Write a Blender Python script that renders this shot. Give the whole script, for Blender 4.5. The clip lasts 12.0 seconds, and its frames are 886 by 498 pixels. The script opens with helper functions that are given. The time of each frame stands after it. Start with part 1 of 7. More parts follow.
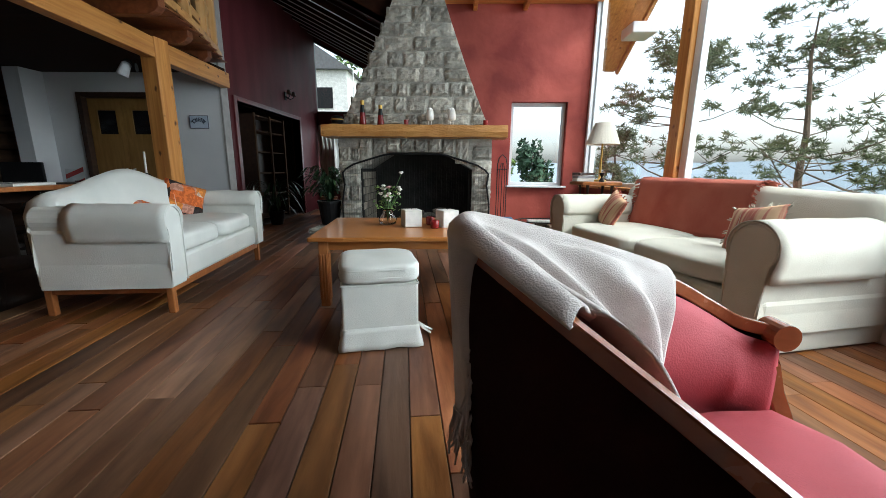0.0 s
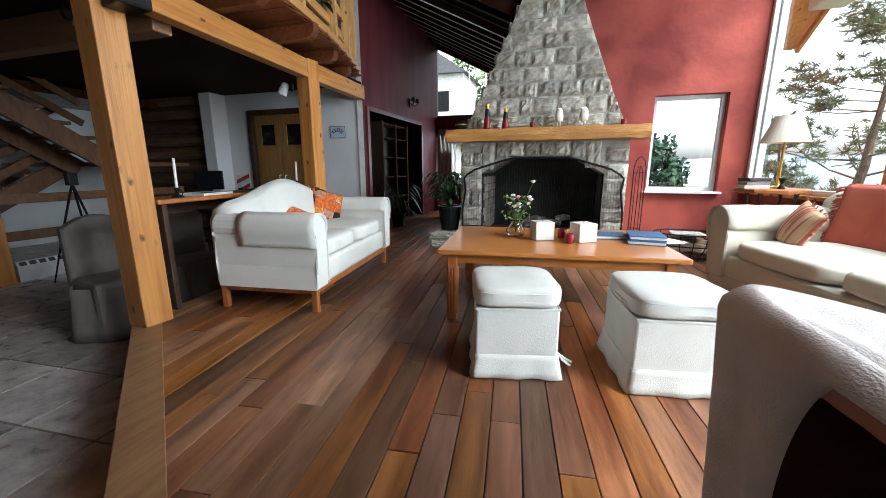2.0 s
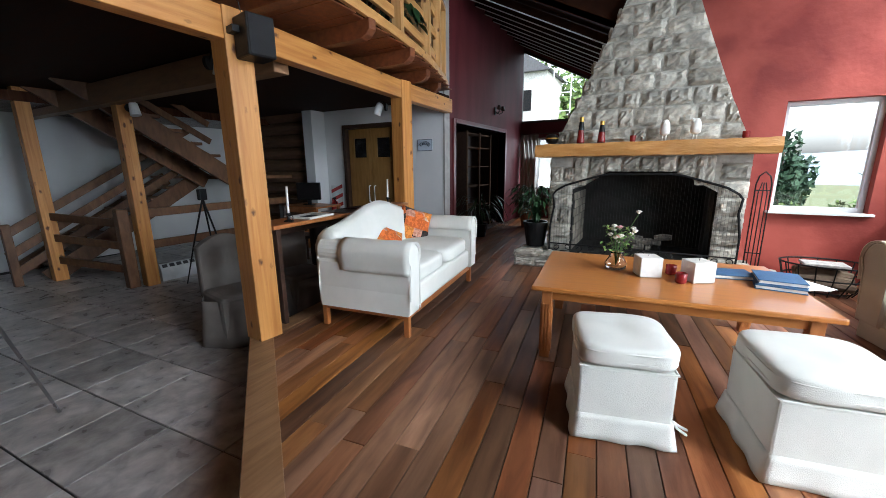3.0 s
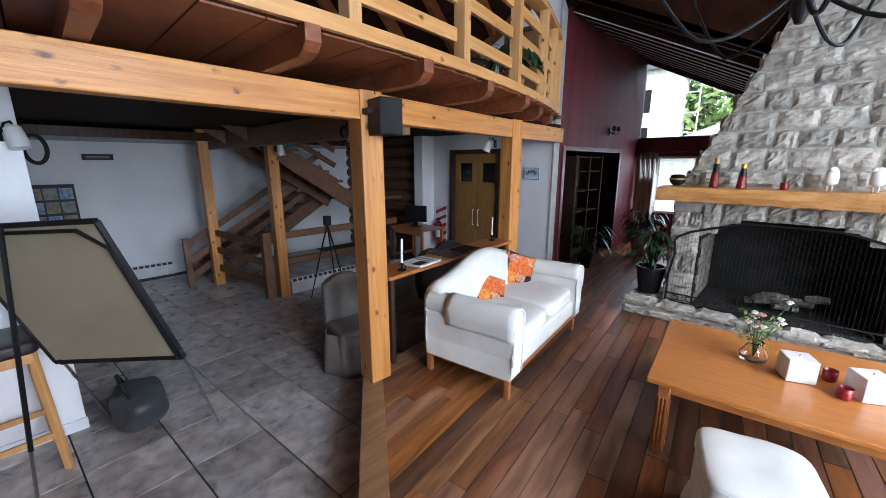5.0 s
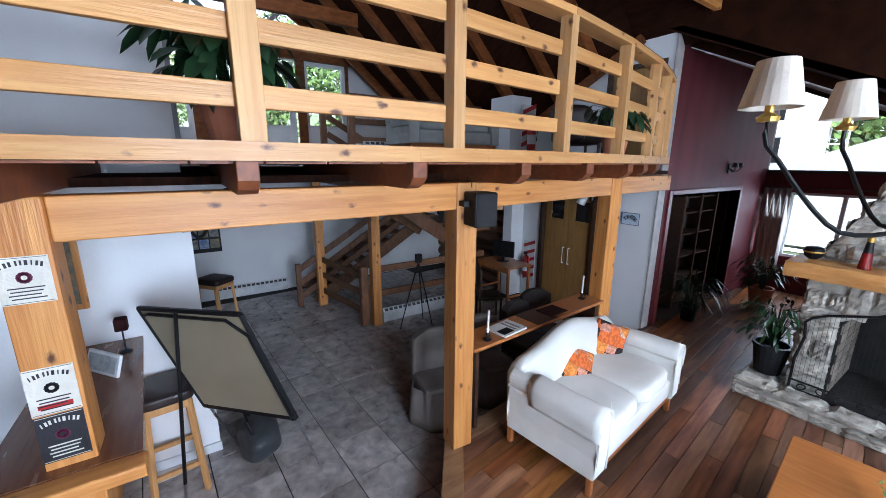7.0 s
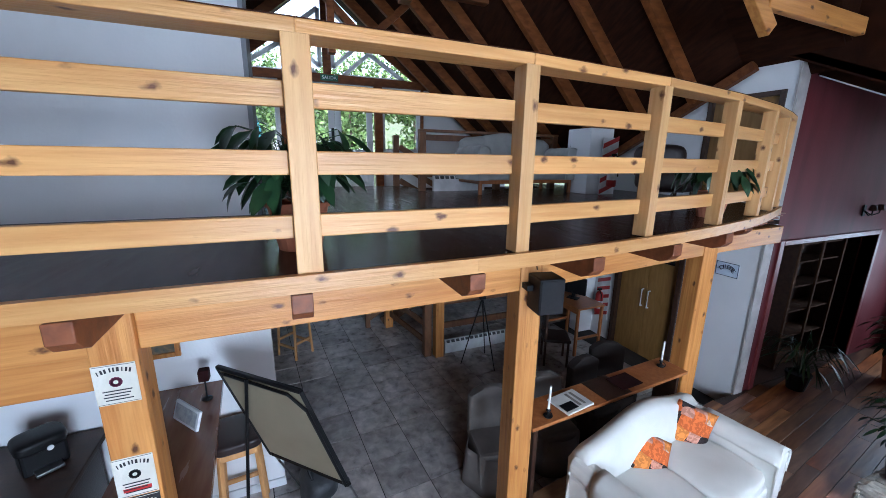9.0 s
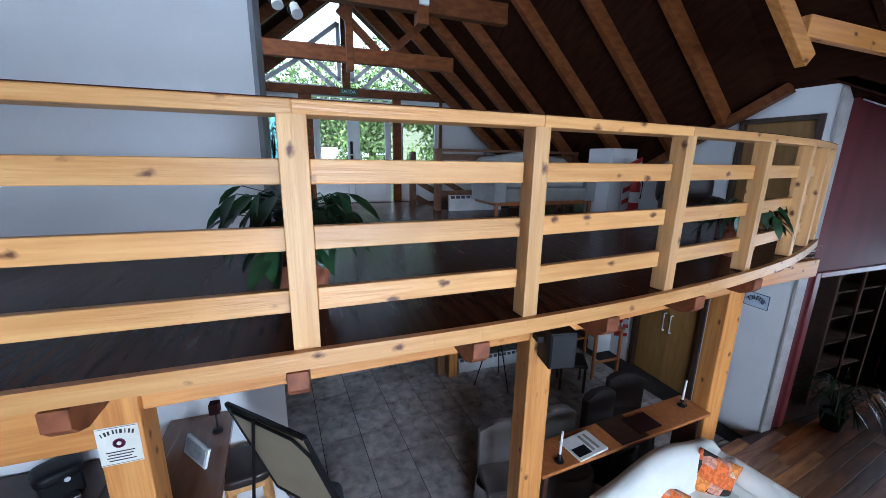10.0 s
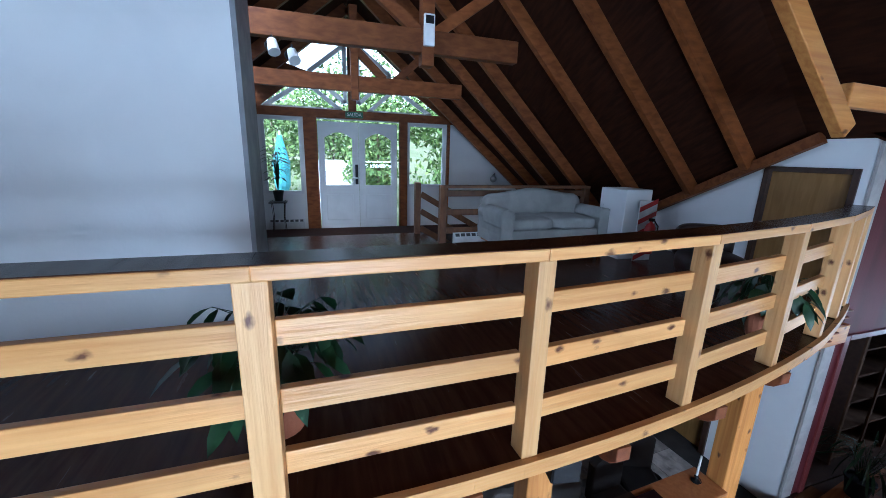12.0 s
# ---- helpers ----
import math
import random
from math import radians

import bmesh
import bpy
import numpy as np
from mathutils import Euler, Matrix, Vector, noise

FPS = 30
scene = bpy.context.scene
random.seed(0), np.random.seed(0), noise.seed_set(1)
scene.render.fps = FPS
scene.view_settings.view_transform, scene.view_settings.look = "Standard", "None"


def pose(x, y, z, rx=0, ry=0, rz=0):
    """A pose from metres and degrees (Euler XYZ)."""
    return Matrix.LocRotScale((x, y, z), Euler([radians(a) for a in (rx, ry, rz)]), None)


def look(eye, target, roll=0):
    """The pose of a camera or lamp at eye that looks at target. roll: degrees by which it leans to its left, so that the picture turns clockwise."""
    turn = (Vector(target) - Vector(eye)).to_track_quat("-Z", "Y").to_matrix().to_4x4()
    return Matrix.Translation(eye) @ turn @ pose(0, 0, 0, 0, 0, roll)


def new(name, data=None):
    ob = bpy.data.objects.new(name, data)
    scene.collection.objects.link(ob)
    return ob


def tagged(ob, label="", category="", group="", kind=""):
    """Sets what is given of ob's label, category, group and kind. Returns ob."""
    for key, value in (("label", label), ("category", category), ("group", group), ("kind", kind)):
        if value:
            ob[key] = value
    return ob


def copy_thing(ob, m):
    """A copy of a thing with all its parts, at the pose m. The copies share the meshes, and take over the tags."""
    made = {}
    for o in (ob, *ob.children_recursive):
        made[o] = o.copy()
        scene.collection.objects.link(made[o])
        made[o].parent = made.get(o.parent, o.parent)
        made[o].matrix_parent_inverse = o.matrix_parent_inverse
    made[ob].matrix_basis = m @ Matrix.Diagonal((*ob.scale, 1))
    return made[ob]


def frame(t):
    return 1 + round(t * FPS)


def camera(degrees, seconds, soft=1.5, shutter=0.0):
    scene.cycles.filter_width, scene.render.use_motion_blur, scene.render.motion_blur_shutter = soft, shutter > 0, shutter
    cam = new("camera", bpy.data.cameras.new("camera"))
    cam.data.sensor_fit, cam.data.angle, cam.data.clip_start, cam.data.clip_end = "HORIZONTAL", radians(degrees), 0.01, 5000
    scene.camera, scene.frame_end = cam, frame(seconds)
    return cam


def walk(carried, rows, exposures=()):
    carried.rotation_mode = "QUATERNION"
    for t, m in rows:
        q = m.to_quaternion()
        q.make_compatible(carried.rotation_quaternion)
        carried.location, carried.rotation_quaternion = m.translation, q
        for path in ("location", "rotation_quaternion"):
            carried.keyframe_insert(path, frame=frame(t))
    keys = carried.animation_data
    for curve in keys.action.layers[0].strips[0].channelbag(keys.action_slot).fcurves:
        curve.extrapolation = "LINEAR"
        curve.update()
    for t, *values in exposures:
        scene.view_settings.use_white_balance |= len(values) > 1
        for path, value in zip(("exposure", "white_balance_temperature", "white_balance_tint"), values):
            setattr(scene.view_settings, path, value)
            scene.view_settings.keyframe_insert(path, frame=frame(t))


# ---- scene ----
cam = camera(98.8, 12.0, soft=0.75)
PATH = [
    (0, (0.1, 0.144, 1.024), (0.045, 2.1, 0.612), 0.6),
    (0.5, (0.048, 0.177, 1.014), (-0.125, 2.126, 0.599), 0.45),
    (1, (0.003, 0.209, 1.005), (-0.287, 2.144, 0.590), 0.3),
    (1.5, (-0.042, 0.24, 1.028), (-0.464, 2.149, 0.609), 0.1),
    (2, (-0.115, 0.300, 1.098), (-0.708, 2.164, 0.680), -0.1),
    (2.5, (-0.2, 0.333, 1.177), (-0.987, 2.122, 0.752), -0.3),
    (3, (-0.278, 0.331, 1.335), (-1.224, 2.04, 0.907), -0.5),
    (5, (-0.397, 0.328, 1.851), (-1.738, 1.744, 1.41), -0.0),
    (5.5, (-0.414, 0.331, 2.039), (-1.832, 1.669, 1.595), 0.1),
    (6, (-0.404, 0.367, 2.208), (-1.9, 1.618, 1.764), 0.2),
    (6.5, (-0.429, 0.364, 2.397), (-1.988, 1.535, 1.952), 0.3),
    (7, (-0.471, 0.334, 2.529), (-2.095, 1.411, 2.082), 0.4),
    (9, (-0.66, 0.511, 3.096), (-2.455, 1.264, 2.635), 0.8),
    (9.5, (-0.719, 0.557, 3.257), (-2.533, 1.259, 2.794), 0.9),
    (10, (-0.764, 0.636, 3.405), (-2.596, 1.29, 2.938), 1.0),
    (10.5, (-0.817, 0.713, 3.566), (-2.657, 1.339, 3.096), 1.1),
    (11, (-0.884, 0.77, 3.709), (-2.724, 1.395, 3.237), 1.4),
    (11.5, (-0.973, 0.801, 3.844), (-2.814, 1.423, 3.368), 1.6),
    (12, (-1.073, 0.818, 3.958), (-2.919, 1.425, 3.481), 1.7),
]
EXPOSURE = [(0.0, -0.04, 6000, 1), (2.0, 0.58, 6000, 5), (3.2, 0.58, 5900, 7), (5.5, 0.93, 5600, 12), (9.0, 0.83, 5250, 10), (10.5, 0.78, 5050, 8), (12.0, 0.88, 4800, 6)]
walk(cam, [(t, look(eye, target, roll)) for t, eye, target, roll in PATH], EXPOSURE)

# ---- daylight ----
world = bpy.data.worlds.new("sky")
scene.world = world
world.use_nodes = True
wn, wl = world.node_tree.nodes, world.node_tree.links
sky = wn.new("ShaderNodeTexSky")
sky.sky_type = "NISHITA"
sky.sun_disc = False
sky.sun_elevation, sky.sun_rotation = radians(48), radians(115)
sky.air_density, sky.dust_density = 1.0, 4.0
wn["Background"].inputs["Strength"].default_value = 0.15
overcast = wn.new("ShaderNodeHueSaturation")
overcast.inputs["Saturation"].default_value, overcast.inputs["Value"].default_value = 0.32, 3.1
wl.new(sky.outputs["Color"], overcast.inputs["Color"])
wl.new(overcast.outputs["Color"], wn["Background"].inputs["Color"])

sun_data = bpy.data.lights.new("sun", "SUN")
sun_data.energy, sun_data.angle, sun_data.color = 1.2, radians(12), (1.0, 0.95, 0.88)
sun = new("sun", sun_data)
sun.matrix_world = look((20, -8, 24), (0, 2, 0))


def window_light(name, centre, towards, w, h, power, colour=(0.93, 0.97, 1.0)):
    d = bpy.data.lights.new(name, "AREA")
    d.shape, d.size, d.size_y, d.energy, d.color = "RECTANGLE", w, h, power, colour
    ob = new(name, d)
    ob.matrix_world = look(centre, towards)
    return ob


window_light("window_light_lake", (3.42, 1.0, 2.1), (-2.0, 1.3, 1.25), 2.4, 2.6, 150, (0.86, 0.94, 1.0))
window_light("window_light_head", (2.30, 3.9, 3.42), (-1.2, 3.9, 0.0), 2.6, 0.5, 46, (0.88, 0.95, 1.0))
window_light("window_light_back", (-2.35, 10.12, 1.4), (-2.35, 6.0, 0.6), 1.9, 1.15, 24, (0.88, 0.94, 1.0))
# ---- materials ----
def mat(name, c1, c2=None, rough=0.6, metal=0.0, scale=6.0, stretch=(1, 1, 1), bump=0.15, fine=60.0, vary=0.0, spec=0.5,
        lo=0.35, hi=0.65, island=0.0, coat=0.0, stain=0.0, coords="Object", hue=0.0):
    """A surface of two colours mixed by a stretched noise, with fine relief, stains and a shift from piece to piece."""
    m = bpy.data.materials.new(name)
    m.use_nodes = True
    n, l = m.node_tree.nodes, m.node_tree.links
    b = n["Principled BSDF"]
    c2 = c2 or tuple(0.78 * v for v in c1)
    tc = n.new("ShaderNodeTexCoord")
    mp = n.new("ShaderNodeMapping")
    mp.inputs["Scale"].default_value = stretch
    l.new(tc.outputs[coords], mp.inputs["Vector"])
    big = n.new("ShaderNodeTexNoise")
    big.inputs["Scale"].default_value, big.inputs["Detail"].default_value = scale, 5
    big.inputs["Distortion"].default_value = 0.4
    info = n.new("ShaderNodeObjectInfo")
    geo = n.new("ShaderNodeNewGeometry")
    vec = mp.outputs["Vector"]
    if vary or island:
        shift = n.new("ShaderNodeVectorMath")
        shift.operation = "MULTIPLY_ADD"
        l.new(info.outputs["Random"] if not island else geo.outputs["Random Per Island"], shift.inputs[0])
        shift.inputs[1].default_value = (37, 53, 29)
        l.new(vec, shift.inputs[2])
        vec = shift.outputs[0]
    l.new(vec, big.inputs["Vector"])
    ramp = n.new("ShaderNodeValToRGB")
    ramp.color_ramp.elements[0].position, ramp.color_ramp.elements[1].position = lo, hi
    ramp.color_ramp.elements[0].color, ramp.color_ramp.elements[1].color = (*c1, 1), (*c2, 1)
    l.new(big.outputs["Fac"], ramp.inputs["Fac"])
    col = ramp.outputs["Color"]
    if vary or island:
        hsv = n.new("ShaderNodeHueSaturation")
        mr = n.new("ShaderNodeMapRange")
        amount = vary or island
        mr.inputs["To Min"].default_value, mr.inputs["To Max"].default_value = 1 - amount, 1 + amount
        l.new(info.outputs["Random"] if not island else geo.outputs["Random Per Island"], mr.inputs["Value"])
        l.new(mr.outputs["Result"], hsv.inputs["Value"])
        if hue:
            wn_ = n.new("ShaderNodeTexWhiteNoise")
            wn_.noise_dimensions = "1D"
            l.new(info.outputs["Random"] if not island else geo.outputs["Random Per Island"], wn_.inputs["W"])
            sc_ = n.new("ShaderNodeSeparateColor")
            l.new(wn_.outputs["Color"], sc_.inputs["Color"])
            for src, socket, lo_, hi_ in (("Red", "Hue", 0.5 - hue, 0.5 + 0.5 * hue), ("Green", "Saturation", 0.75, 1.08)):
                q = n.new("ShaderNodeMapRange")
                q.inputs["To Min"].default_value, q.inputs["To Max"].default_value = lo_, hi_
                l.new(sc_.outputs[src], q.inputs["Value"])
                l.new(q.outputs["Result"], hsv.inputs[socket])
        l.new(col, hsv.inputs["Color"])
        col = hsv.outputs["Color"]
    if stain:
        st = n.new("ShaderNodeTexNoise")
        st.inputs["Scale"].default_value, st.inputs["Detail"].default_value = scale * 0.31, 3
        l.new(vec, st.inputs["Vector"])
        mx = n.new("ShaderNodeMix")
        mx.data_type, mx.blend_type = "RGBA", "MULTIPLY"
        sr = n.new("ShaderNodeMapRange")
        sr.inputs["From Min"].default_value, sr.inputs["From Max"].default_value = 0.4, 0.7
        sr.inputs["To Max"].default_value = stain
        l.new(st.outputs["Fac"], sr.inputs["Value"])
        l.new(sr.outputs["Result"], mx.inputs["Factor"])
        l.new(col, mx.inputs["A"])
        mx.inputs["B"].default_value = (0.42, 0.36, 0.3, 1)
        col = mx.outputs["Result"]
    l.new(col, b.inputs["Base Color"])
    b.inputs["Metallic"].default_value = metal
    b.inputs["Specular IOR Level"].default_value = spec
    b.inputs["Coat Weight"].default_value = coat
    b.inputs["Coat Roughness"].default_value = 0.12
    rr = n.new("ShaderNodeMapRange")
    rr.inputs["To Min"].default_value, rr.inputs["To Max"].default_value = max(0.02, rough - 0.09), min(1, rough + 0.09)
    l.new(big.outputs["Fac"], rr.inputs["Value"])
    l.new(rr.outputs["Result"], b.inputs["Roughness"])
    if bump:
        f = n.new("ShaderNodeTexNoise")
        f.inputs["Scale"].default_value, f.inputs["Detail"].default_value = fine, 4
        l.new(vec, f.inputs["Vector"])
        bp = n.new("ShaderNodeBump")
        bp.inputs["Strength"].default_value, bp.inputs["Distance"].default_value = bump, 0.02
        l.new(f.outputs["Fac"], bp.inputs["Height"])
        l.new(bp.outputs["Normal"], b.inputs["Normal"])
    return m


def pine(name, c1, c2, knot, axis, rough=0.45, vary=0.12, knots=True):
    """Sawn pine with long grain along one axis and scattered dark knots."""
    st = [26, 26, 26]
    st["xyz".index(axis)] = 1.3
    m = mat(name, c1, c2, rough, scale=1.0, stretch=tuple(st), bump=0.22, fine=3.0, vary=vary, stain=0.25)
    if not knots:
        return m
    n, l = m.node_tree.nodes, m.node_tree.links
    b = n["Principled BSDF"]
    old = b.inputs["Base Color"].links[0].from_socket
    tc = n.new("ShaderNodeTexCoord")
    mp = n.new("ShaderNodeMapping")
    sc = [8.5, 8.5, 8.5]
    sc["xyz".index(axis)] = 5.0
    mp.inputs["Scale"].default_value = sc
    info = n.new("ShaderNodeObjectInfo")
    sh = n.new("ShaderNodeVectorMath")
    sh.operation = "MULTIPLY_ADD"
    l.new(info.outputs["Random"], sh.inputs[0])
    sh.inputs[1].default_value = (17, 31, 23)
    l.new(tc.outputs["Object"], mp.inputs["Vector"])
    l.new(mp.outputs["Vector"], sh.inputs[2])
    wob = n.new("ShaderNodeTexNoise")
    wob.inputs["Scale"].default_value = 5.0
    l.new(sh.outputs[0], wob.inputs["Vector"])
    add = n.new("ShaderNodeVectorMath")
    add.operation = "MULTIPLY_ADD"
    l.new(wob.outputs["Color"], add.inputs[0])
    add.inputs[1].default_value = (0.22, 0.22, 0.22)
    l.new(sh.outputs[0], add.inputs[2])
    v = n.new("ShaderNodeTexVoronoi")
    v.inputs["Scale"].default_value = 1.0
    l.new(add.outputs[0], v.inputs["Vector"])
    r = n.new("ShaderNodeValToRGB")
    e = r.color_ramp.elements
    e[0].position, e[0].color = 0.07, (1, 1, 1, 1)
    e[1].position, e[1].color = 0.19, (0, 0, 0, 1)
    l.new(v.outputs["Distance"], r.inputs["Fac"])
    mx = n.new("ShaderNodeMix")
    mx.data_type = "RGBA"
    l.new(r.outputs["Color"], mx.inputs["Factor"])
    l.new(old, mx.inputs["A"])
    mx.inputs["B"].default_value = (*knot, 1)
    l.new(mx.outputs["Result"], b.inputs["Base Color"])
    return m


def glow(name, colour, strength):
    m = bpy.data.materials.new(name)
    m.use_nodes = True
    b = m.node_tree.nodes["Principled BSDF"]
    b.inputs["Base Color"].default_value = (*colour, 1)
    b.inputs["Emission Color"].default_value = (*colour, 1)
    b.inputs["Emission Strength"].default_value = strength
    return m


def glass_mat(name, tint=(1, 1, 1), rough=0.0):
    m = bpy.data.materials.new(name)
    m.use_nodes = True
    b = m.node_tree.nodes["Principled BSDF"]
    b.inputs["Base Color"].default_value = (*tint, 1)
    b.inputs["Transmission Weight"].default_value = 1.0
    b.inputs["Roughness"].default_value = rough
    b.inputs["IOR"].default_value = 1.45
    return m


GOLD, GOLD2, KNOT = (0.50, 0.195, 0.043), (0.66, 0.31, 0.083), (0.11, 0.035, 0.012)
pine_x = pine("pine_x", GOLD, GOLD2, KNOT, "x")
pine_y = pine("pine_y", GOLD, GOLD2, KNOT, "y")
pine_z = pine("pine_z", GOLD, GOLD2, KNOT, "z")
rail_y = pine("rail_pine", (0.59, 0.285, 0.085), (0.70, 0.39, 0.14), KNOT, "y", rough=0.4)
red_wood = mat("stained_red_brown_wood", (0.15, 0.042, 0.014), (0.24, 0.075, 0.025), 0.5, scale=2, stretch=(9, 9, 9), vary=0.2, bump=0.1)
rafter_wood = mat("rafter_wood", (0.12, 0.034, 0.008), (0.20, 0.066, 0.016), 0.55, spec=0.25, scale=2, stretch=(8, 3, 8), vary=0.25, bump=0.1)
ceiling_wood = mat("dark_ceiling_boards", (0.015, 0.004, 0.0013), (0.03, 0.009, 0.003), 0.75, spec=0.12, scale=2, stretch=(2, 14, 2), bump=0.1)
dark_wood = mat("dark_wood", (0.035, 0.016, 0.01), (0.06, 0.028, 0.016), 0.4, scale=2, stretch=(10, 3, 10), bump=0.08)
oak = mat("honey_wood", (0.40, 0.14, 0.03), (0.47, 0.185, 0.045), 0.34, scale=2.2, stretch=(1.5, 12, 12), bump=0.02, coat=0.25)
cherry = mat("orange_brown_wood", (0.33, 0.11, 0.03), (0.42, 0.16, 0.05), 0.35, scale=2, stretch=(12, 12, 3), bump=0.05)
mantel_wood = mat("hewn_golden_beam", (0.50, 0.23, 0.06), (0.62, 0.33, 0.11), 0.4, scale=2.0, stretch=(2, 9, 9), bump=0.5, fine=9, stain=0.4)
white_wall = mat("white_plaster", (0.80, 0.81, 0.82), (0.74, 0.75, 0.77), 0.85, scale=1.5, bump=0.06, fine=40)
red_plaster = mat("red_limewash", (0.23, 0.025, 0.019), (0.43, 0.088, 0.066), 0.75, scale=1.7, bump=0.25, fine=14, lo=0.33, hi=0.68, stain=0.45)
purple_wall = mat("purple_brown_paint", (0.095, 0.012, 0.016), (0.15, 0.028, 0.035), 0.6, spec=0.25, scale=3, stretch=(1, 1, 0.25), bump=0.05)
plank_mat = mat("floor_plank", (0.135, 0.048, 0.016), (0.32, 0.138, 0.050), 0.38, scale=1.2, stretch=(10, 1.3, 8), bump=0.14, fine=3, vary=0.46, stain=0.75, coat=0.0, spec=0.32, hue=0.011)
edge_board = mat("floor_edge_board", (0.20, 0.10, 0.045), (0.30, 0.17, 0.085), 0.4, scale=1.5, stretch=(14, 2, 6), bump=0.15, fine=4)
tile_mat = mat("grey_stone_tile", (0.33, 0.305, 0.30), (0.58, 0.535, 0.515), 0.30, scale=8, bump=0.3, fine=26, vary=0.2, stain=0.65, lo=0.38, hi=0.66)
grout = mat("dark_grout", (0.035, 0.032, 0.03), None, 0.9)
stone_mat = mat("rough_grey_stone", (0.33, 0.32, 0.285), (0.53, 0.505, 0.44), 0.9, scale=12, bump=1.0, fine=20, vary=0.28, stain=0.6)
mortar = mat("grey_mortar", (0.31, 0.30, 0.265), (0.42, 0.405, 0.36), 0.95, scale=10, bump=0.6, fine=30)
soot = mat("sooty_brick", (0.012, 0.011, 0.01), (0.03, 0.027, 0.024), 0.95, scale=4, bump=0.3, fine=20)
iron = mat("black_iron", (0.010, 0.010, 0.011), None, 0.55, metal=0.0, bump=0.1, spec=0.3)
white_cloth = mat("off_white_slipcover", (0.66, 0.67, 0.63), (0.74, 0.74, 0.70), 0.92, scale=3, bump=0.25, fine=260, stain=0.12)
cream_cloth = mat("cream_upholstery", (0.58, 0.56, 0.48), (0.65, 0.63, 0.55), 0.9, scale=3, bump=0.2, fine=240, stain=0.1)
blanket_mat = mat("beige_wool_blanket", (0.52, 0.46, 0.43), (0.66, 0.60, 0.57), 0.95, scale=9, bump=0.35, fine=330)
red_velvet = mat("crimson_velvet", (0.33, 0.03, 0.045), (0.42, 0.05, 0.065), 0.75, scale=3, bump=0.15, fine=200)
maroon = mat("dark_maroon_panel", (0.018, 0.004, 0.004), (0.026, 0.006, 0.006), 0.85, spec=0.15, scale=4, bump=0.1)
mahogany = mat("mahogany_trim", (0.26, 0.075, 0.03), (0.36, 0.12, 0.05), 0.25, scale=3, stretch=(4, 4, 4), bump=0.03, coat=0.5)
rust_cloth = mat("rust_red_throw", (0.40, 0.085, 0.055), (0.48, 0.13, 0.085), 0.95, scale=4, bump=0.5, fine=220)
stripe_cloth = mat("striped_cushion", (0.35, 0.10, 0.07), (0.55, 0.36, 0.22), 0.9, scale=1.0, stretch=(26, 1.5, 1.5), lo=0.45, hi=0.55, bump=0.2, fine=200)
orange_cloth = mat("orange_patchwork", (0.70, 0.20, 0.05), (0.16, 0.05, 0.03), 0.9, scale=9, lo=0.5, hi=0.56, bump=0.2, fine=200)
black_plastic = mat("black_plastic", (0.009, 0.009, 0.010), None, 0.45, bump=0.05, spec=0.25)
white_paint = mat("white_paint", (0.74, 0.76, 0.79), (0.68, 0.70, 0.73), 0.5, scale=3, bump=0.02)
white_metal = mat("white_enamel", (0.75, 0.76, 0.77), None, 0.4, bump=0.0)
wax = mat("white_wax", (0.80, 0.78, 0.74), None, 0.5, bump=0.05)
clear_glass = glass_mat("clear_glass")
ochre_door = mat("ochre_wood_door", (0.24, 0.125, 0.03), (0.31, 0.17, 0.05), 0.45, scale=2, stretch=(10, 10, 1.5), bump=0.05)
leaf_mat = mat("glossy_leaf", (0.010, 0.032, 0.013), (0.022, 0.058, 0.02), 0.35, scale=8, island=0.35, bump=0.05)
pine_needles = mat("pine_foliage", (0.10, 0.13, 0.065), (0.22, 0.24, 0.13), 0.8, scale=2, island=0.4, bump=0)
bark = mat("bark", (0.12, 0.085, 0.06), (0.19, 0.14, 0.1), 0.95, scale=9, bump=0.7, fine=20)
hedge_mat = mat("hedge_foliage", (0.07, 0.14, 0.035), (0.18, 0.26, 0.07), 0.8, scale=3, island=0.45, bump=0)
terracotta = mat("terracotta", (0.40, 0.13, 0.06), (0.46, 0.17, 0.09), 0.7, scale=5)
canvas_back = mat("olive_beige_board", (0.25, 0.21, 0.14), (0.29, 0.25, 0.17), 0.7, scale=2, bump=0.05)
leather = mat("dark_brown_leather", (0.022, 0.014, 0.013), (0.035, 0.022, 0.02), 0.4, scale=6, bump=0.15, fine=90)
shade_mat = mat("ivory_lampshade", (0.74, 0.67, 0.56), (0.78, 0.72, 0.62), 0.8, scale=4, bump=0.1)
deck_mat = mat("dark_gloss_floor", (0.045, 0.016, 0.009), (0.075, 0.028, 0.015), 0.24, scale=1.5, stretch=(1.5, 14, 1), bump=0.02, spec=0.12)


# ---- building blocks ----
def thing(name, label, category, group="", kind="", at=(0, 0, 0), turn=0):
    ob = new(name)
    ob.empty_display_size = 0.1
    ob.matrix_world = pose(*at, 0, 0, turn)
    return tagged(ob, label, category, group, kind)


def mesh_of(name, bm, material, smooth=False):
    me = bpy.data.meshes.new(name)
    bmesh.ops.recalc_face_normals(bm, faces=bm.faces)
    bm.to_mesh(me)
    bm.free()
    for m in material if isinstance(material, (list, tuple)) else (material,):
        me.materials.append(m)
    if smooth:
        me.shade_smooth()
    return me


def part(name, bm, material, parent, label="", smooth=False):
    ob = new(name, mesh_of(name, bm, material, smooth))
    ob.parent = parent
    if label:
        ob["label"] = label
    return ob


def solid(name, bm, material, label, category, group="", kind="", smooth=False):
    """A thing that is one mesh."""
    return tagged(new(name, mesh_of(name, bm, material, smooth)), label, category, group, kind)


